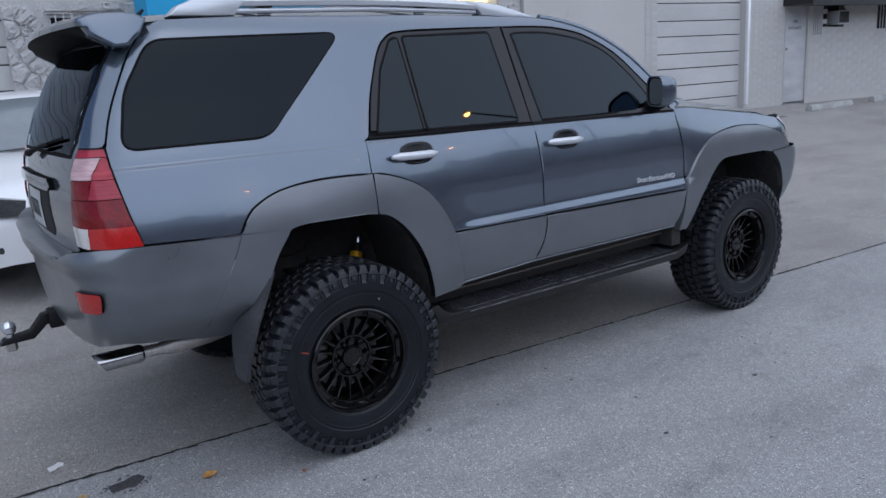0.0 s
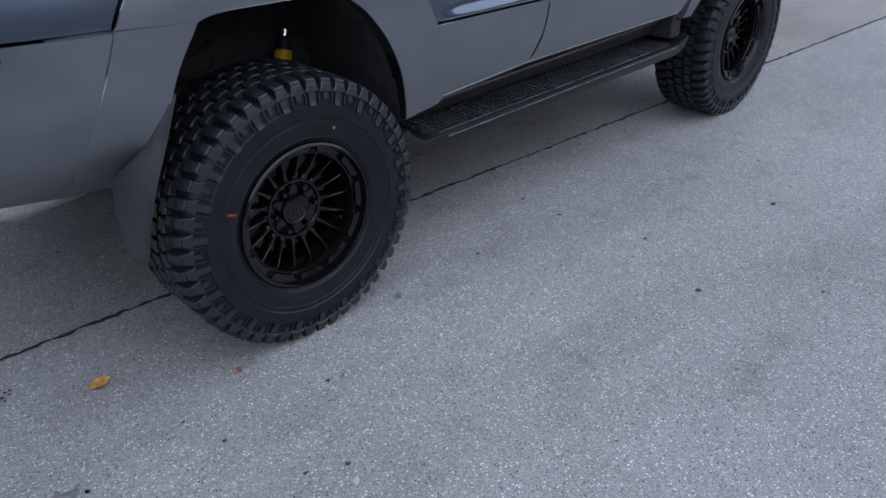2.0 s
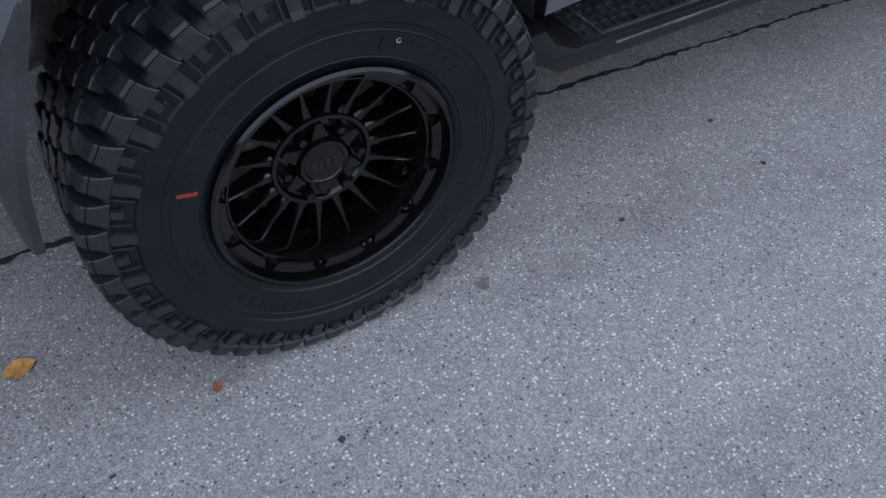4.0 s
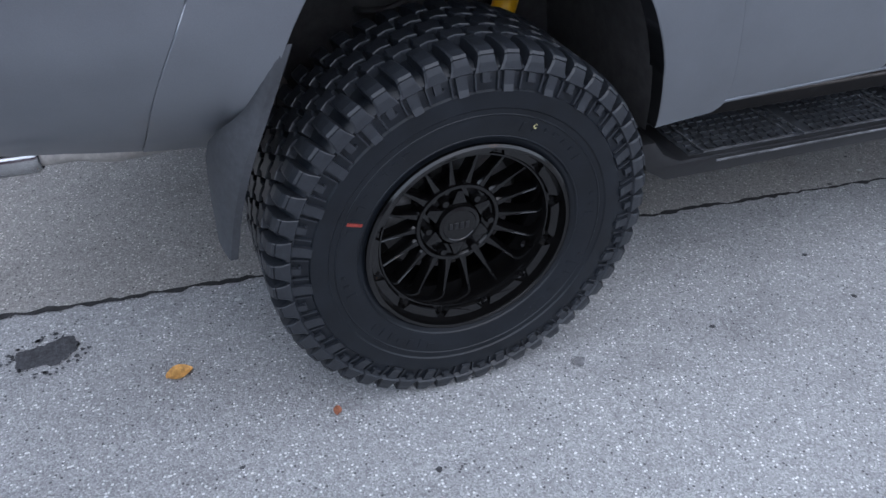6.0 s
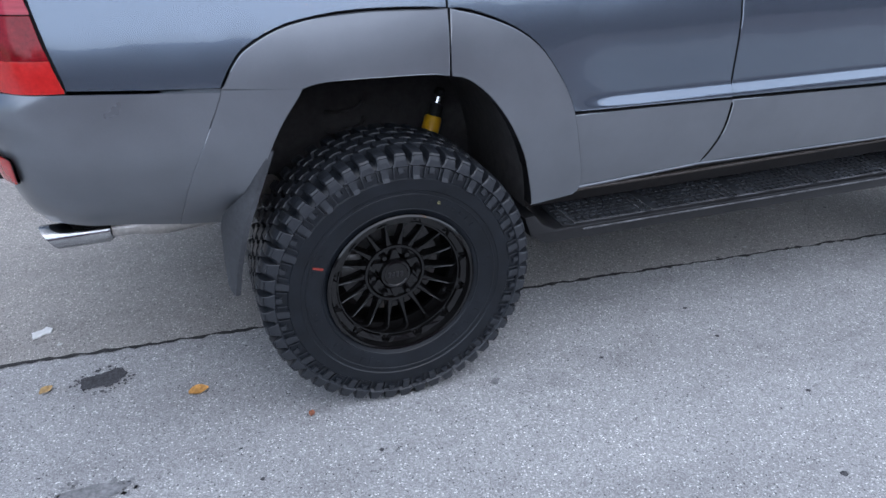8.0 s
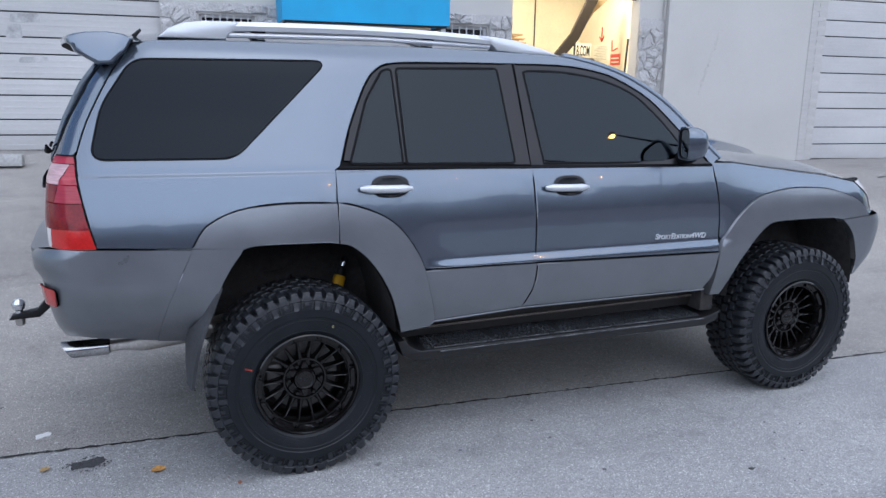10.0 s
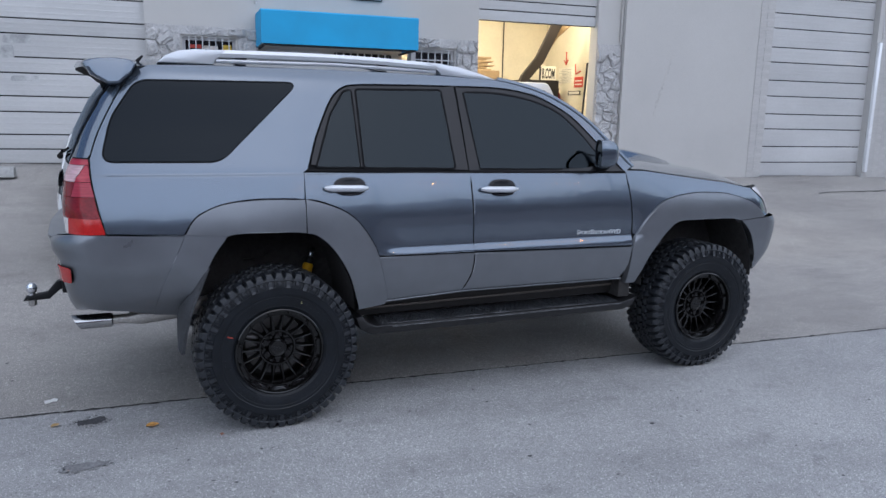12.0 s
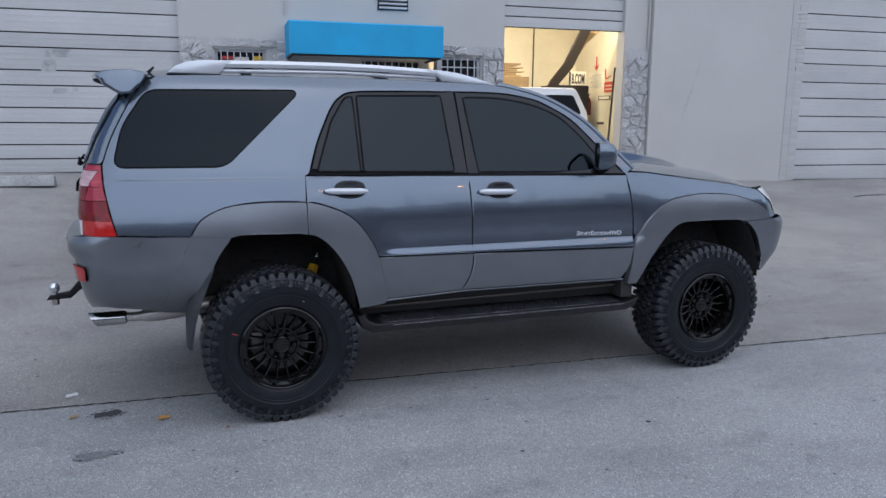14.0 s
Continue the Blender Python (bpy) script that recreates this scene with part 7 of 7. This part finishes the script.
M_SCREEN = surface("windscreen_glass", (0.10, 0.13, 0.15), 0.05, 0.2, 1.0, grain=2, amount=0.1, bump=0.0)
M_LAMPDARK = surface("dark_lamp_glass", (0.06, 0.065, 0.07), 0.06, 0.3, 1.0, grain=40, amount=0.3, bump=0.0)
sedan()


# ---- litter on the asphalt ----
def blot(name, x, y, rx, ry, seed, mat, label, lift=0.003, cat="stain"):
    rnd = random.Random(seed)
    bm = bmesh.new()
    n = 40
    ph = [rnd.uniform(0, 6.28) for _ in range(5)]
    ring = []
    for i in range(n):
        t = 2 * math.pi * i / n
        k = 0.9 + sum(0.17 / (j + 1) * math.sin((j + 2) * t + ph[j]) for j in range(5)) + rnd.uniform(-0.08, 0.06)
        px, py = x + rx * k * math.cos(t), y + ry * k * math.sin(t)
        ring.append(bm.verts.new((px, py, ground_z(px, py) + lift)))
    bm.faces.new(ring)
    for _ in range(46):
        t, k, r = rnd.uniform(0, 6.28), rnd.uniform(0.95, 1.4), rx * rnd.uniform(0.03, 0.11)
        px, py = x + rx * k * math.cos(t), y + ry * k * math.sin(t)
        bm.faces.new([bm.verts.new((px + r * math.cos(a + t) * rnd.uniform(0.6, 1.3), py + r * math.sin(a + t) * rnd.uniform(0.6, 1.3), ground_z(px, py) + lift)) for a in (0, 1.25, 2.5, 3.8, 5.0)])
    return solo(name, bm, mat, label, cat, kind="structure")


M_OIL = surface("dried_oil", (0.055, 0.055, 0.06), 0.8, grain=110, amount=0.6, patch=10, patch_amount=0.4, bump=0.6, bump_size=0.004)
M_DAMP = surface("faint_stain", (0.19, 0.19, 0.195), 0.8, grain=90, amount=0.4, patch=20, patch_amount=0.4, bump=0.5, bump_size=0.003)
blot("oil_stain", -0.897, -0.440, 0.072, 0.055, 1, M_OIL, "dark dried oil stain on the asphalt")
blot("oil_stain", 0.30, -0.89, 0.018, 0.015, 2, M_DAMP, "small faint stain on the asphalt")


blot("oil_stain", -0.915, -0.965, 0.085, 0.05, 4, M_DAMP, "faint grey rough stain on the asphalt")


def leaf(x, y, size, turn, colour, label, seed):
    rnd = random.Random(seed)
    bm = bmesh.new()
    rows = []
    for t in np.linspace(0, 1, 8):
        w = size * 0.34 * math.sin(math.pi * min(1, t * 0.94 + 0.05)) ** 0.8
        rows.append([bm.verts.new(((t - 0.5) * size, s * w, 0.002 + 0.10 * size * abs(s) ** 1.5 + 0.08 * size * math.sin(3 * t) * (0.5 + 0.5 * s))) for s in (-1, -0.5, 0, 0.5, 1)])
    for a, b in zip(rows, rows[1:]):
        quad_strip(bm, a, b)
    solo("dry_leaf", bm, surface("dry_leaf", colour, 0.7, grain=120, amount=0.3, patch=30, patch_amount=0.4), label, "leaf", m=pose(x, y, ground_z(x, y) + 0.004, 0, 0, turn))


leaf(-0.609, -0.614, 0.062, 10, (0.52, 0.27, 0.07), "curled yellow-brown leaf lying on the asphalt", 1)
leaf(-0.293, -0.845, 0.028, 70, (0.34, 0.13, 0.07), "small red-brown leaf lying on the asphalt", 2)
leaf(-1.065, -0.445, 0.045, 40, (0.42, 0.28, 0.12), "dry tan leaf lying on the asphalt", 3)
bm = bmesh.new()
prism(bm, [(x, y, 0.0) for x, y in ((-0.034, -0.024), (-0.008, -0.020), (0.002, -0.010), (0.026, -0.012), (0.038, 0.012), (0.022, 0.030), (0.004, 0.018), (-0.030, 0.014))], (0, 0, 0.006))
solo("paper_scrap", bm, surface("dirty_paper", (0.68, 0.68, 0.67), 0.9, grain=60, amount=0.1), "crumpled white paper scrap on the asphalt", "litter", m=pose(-1.11, -0.084, 0.003, 4, 3, 15))


def pebbles():
    """Loose dark bits and pale chips on the paving."""
    rnd = random.Random(11)
    spots = [(1.855, -1.503, 0.017), (1.046, -1.60, 0.016), (0.972, -0.81, 0.012), (-0.135, -1.066, 0.010)]
    spots += [(rnd.uniform(-1.6, 4.5), rnd.uniform(-2.6, 0.4), rnd.uniform(0.004, 0.011)) for _ in range(110)]
    spots += [(rnd.uniform(-3, 12), rnd.uniform(0.5, 5.5), rnd.uniform(0.006, 0.02)) for _ in range(90)]
    for mat, pick, label in ((M_OIL, 0, "scattered dark grit on the asphalt"), (M_CHIP, 1, "scattered pale chips on the asphalt")):
        bm = bmesh.new()
        for i, (x, y, r) in enumerate(spots):
            if (i % 3 == 2) != bool(pick) or (pick and i < 4):
                continue
            n, z = 6, ground_z(x, y)
            t0 = rnd.uniform(0, 6)
            ring = [bm.verts.new((x + r * rnd.uniform(0.6, 1.3) * math.cos(t0 + 6.283 * k / n), y + r * rnd.uniform(0.5, 1.0) * math.sin(t0 + 6.283 * k / n), z + 0.001)) for k in range(n)]
            top = bm.verts.new((x, y, z + r * 0.35))
            for k in range(n):
                bm.faces.new((ring[k], ring[(k + 1) % n], top))
        solo("grit", bm, mat, label, "grit", kind="stuff", smooth=False)


def foot_joint(u0, u1, seed):
    """Dirt gathered along the wall's foot."""
    pts = []
    for u in np.arange(u0, u1, 0.07):
        p = FAC @ Vector((u, -0.03, 0))
        pts.append((p.x, p.y))
    crack("wall_foot_joint", pts, 0.07, "dark dirt gathered along the foot of the wall", seed)


for k, (u0, u1) in enumerate(((-5.0, -1.0), (4.6, 7.6), (7.7, 13.5))):
    foot_joint(u0, u1, 20 + k)
M_CHIP = surface("pale_chips", (0.5, 0.5, 0.49), 0.9, bump=0.0)
pebbles()

# ---- behind the camera: the other side of the alley ----
# unseen stand-in for the dark skyline the paint mirrors; height and tint tuned for that
M_SOUTH = surface("purplish_unseen_wall", (0.205, 0.128, 0.155), 0.9, grain=4, amount=0.2, patch=0.4, patch_amount=0.4)
bm = bmesh.new()
for x0, x1, top in ((-60, -14, 5.4), (-14, 3.5, 6.4), (3.5, 17, 5.6), (17, 80, 6.6)):
    box(bm, (x0, -24, -0.2), (x1, -23.6, top))
solo("wall_south_unseen", bm, M_SOUTH, "unseen dark purplish wall, standing in for the skyline the car mirrors", "wall", kind="structure", smooth=False)


def street_lamp(x, y, h):
    root = thing("street_lamp", "tall pole with a glowing amber lamp", "street lamp", (x, y, 0), group="amber street lamps")
    bm = bmesh.new()
    tube(bm, [(x + 2.4, y + 0.3, 0), (x + 2.4, y + 0.3, h - 0.1), (x + 2.3, y + 0.32, h + 0.2), (x, y + 0.75, h + 0.27)], [0.08, 0.045, 0.03, 0.018], 10)
    part("pole", bm, M_STEELDARK, root)
    bm = bmesh.new()
    lathe(bm, [(0.0, 0.10), (0.06, 0.09), (0.10, 0.03), (0.11, 0.0)], (x, y + 0.75, h + 0.2), "z", 20)
    part("hood", bm, M_STEELDARK, root)
    bm = bmesh.new()
    lathe(bm, [(0.0, -0.05), (0.05, -0.035), (0.085, 0.0)], (x, y + 0.75, h + 0.2), "z", 20)
    part("bulb", bm, glow("amber_glow", (1.0, 0.42, 0.09), 90.0), root, "glowing amber bulb")


for x, y, h in ((10.5, -11.6, 9.4), (8.8, -12.7, 9.5), (3.2, -16.0, 6.0), (7.5, -17.0, 6.4), (13.0, -18.0, 6.4)):
    street_lamp(x, y, h)
# unseen dark sheet, added so the lower doors mirror less light
M_DARK_SHEET = surface("unseen_dark_sheet", (0.135, 0.104, 0.114), 0.85, grain=120, amount=0.35, patch=0.7, patch_amount=0.25, bump=0.4, bump_size=0.003)
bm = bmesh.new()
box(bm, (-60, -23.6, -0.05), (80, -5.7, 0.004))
solo("road", bm, M_DARK_SHEET, "unseen dark sheet across the alley, added to darken the car's reflections", "road", kind="structure", smooth=False)
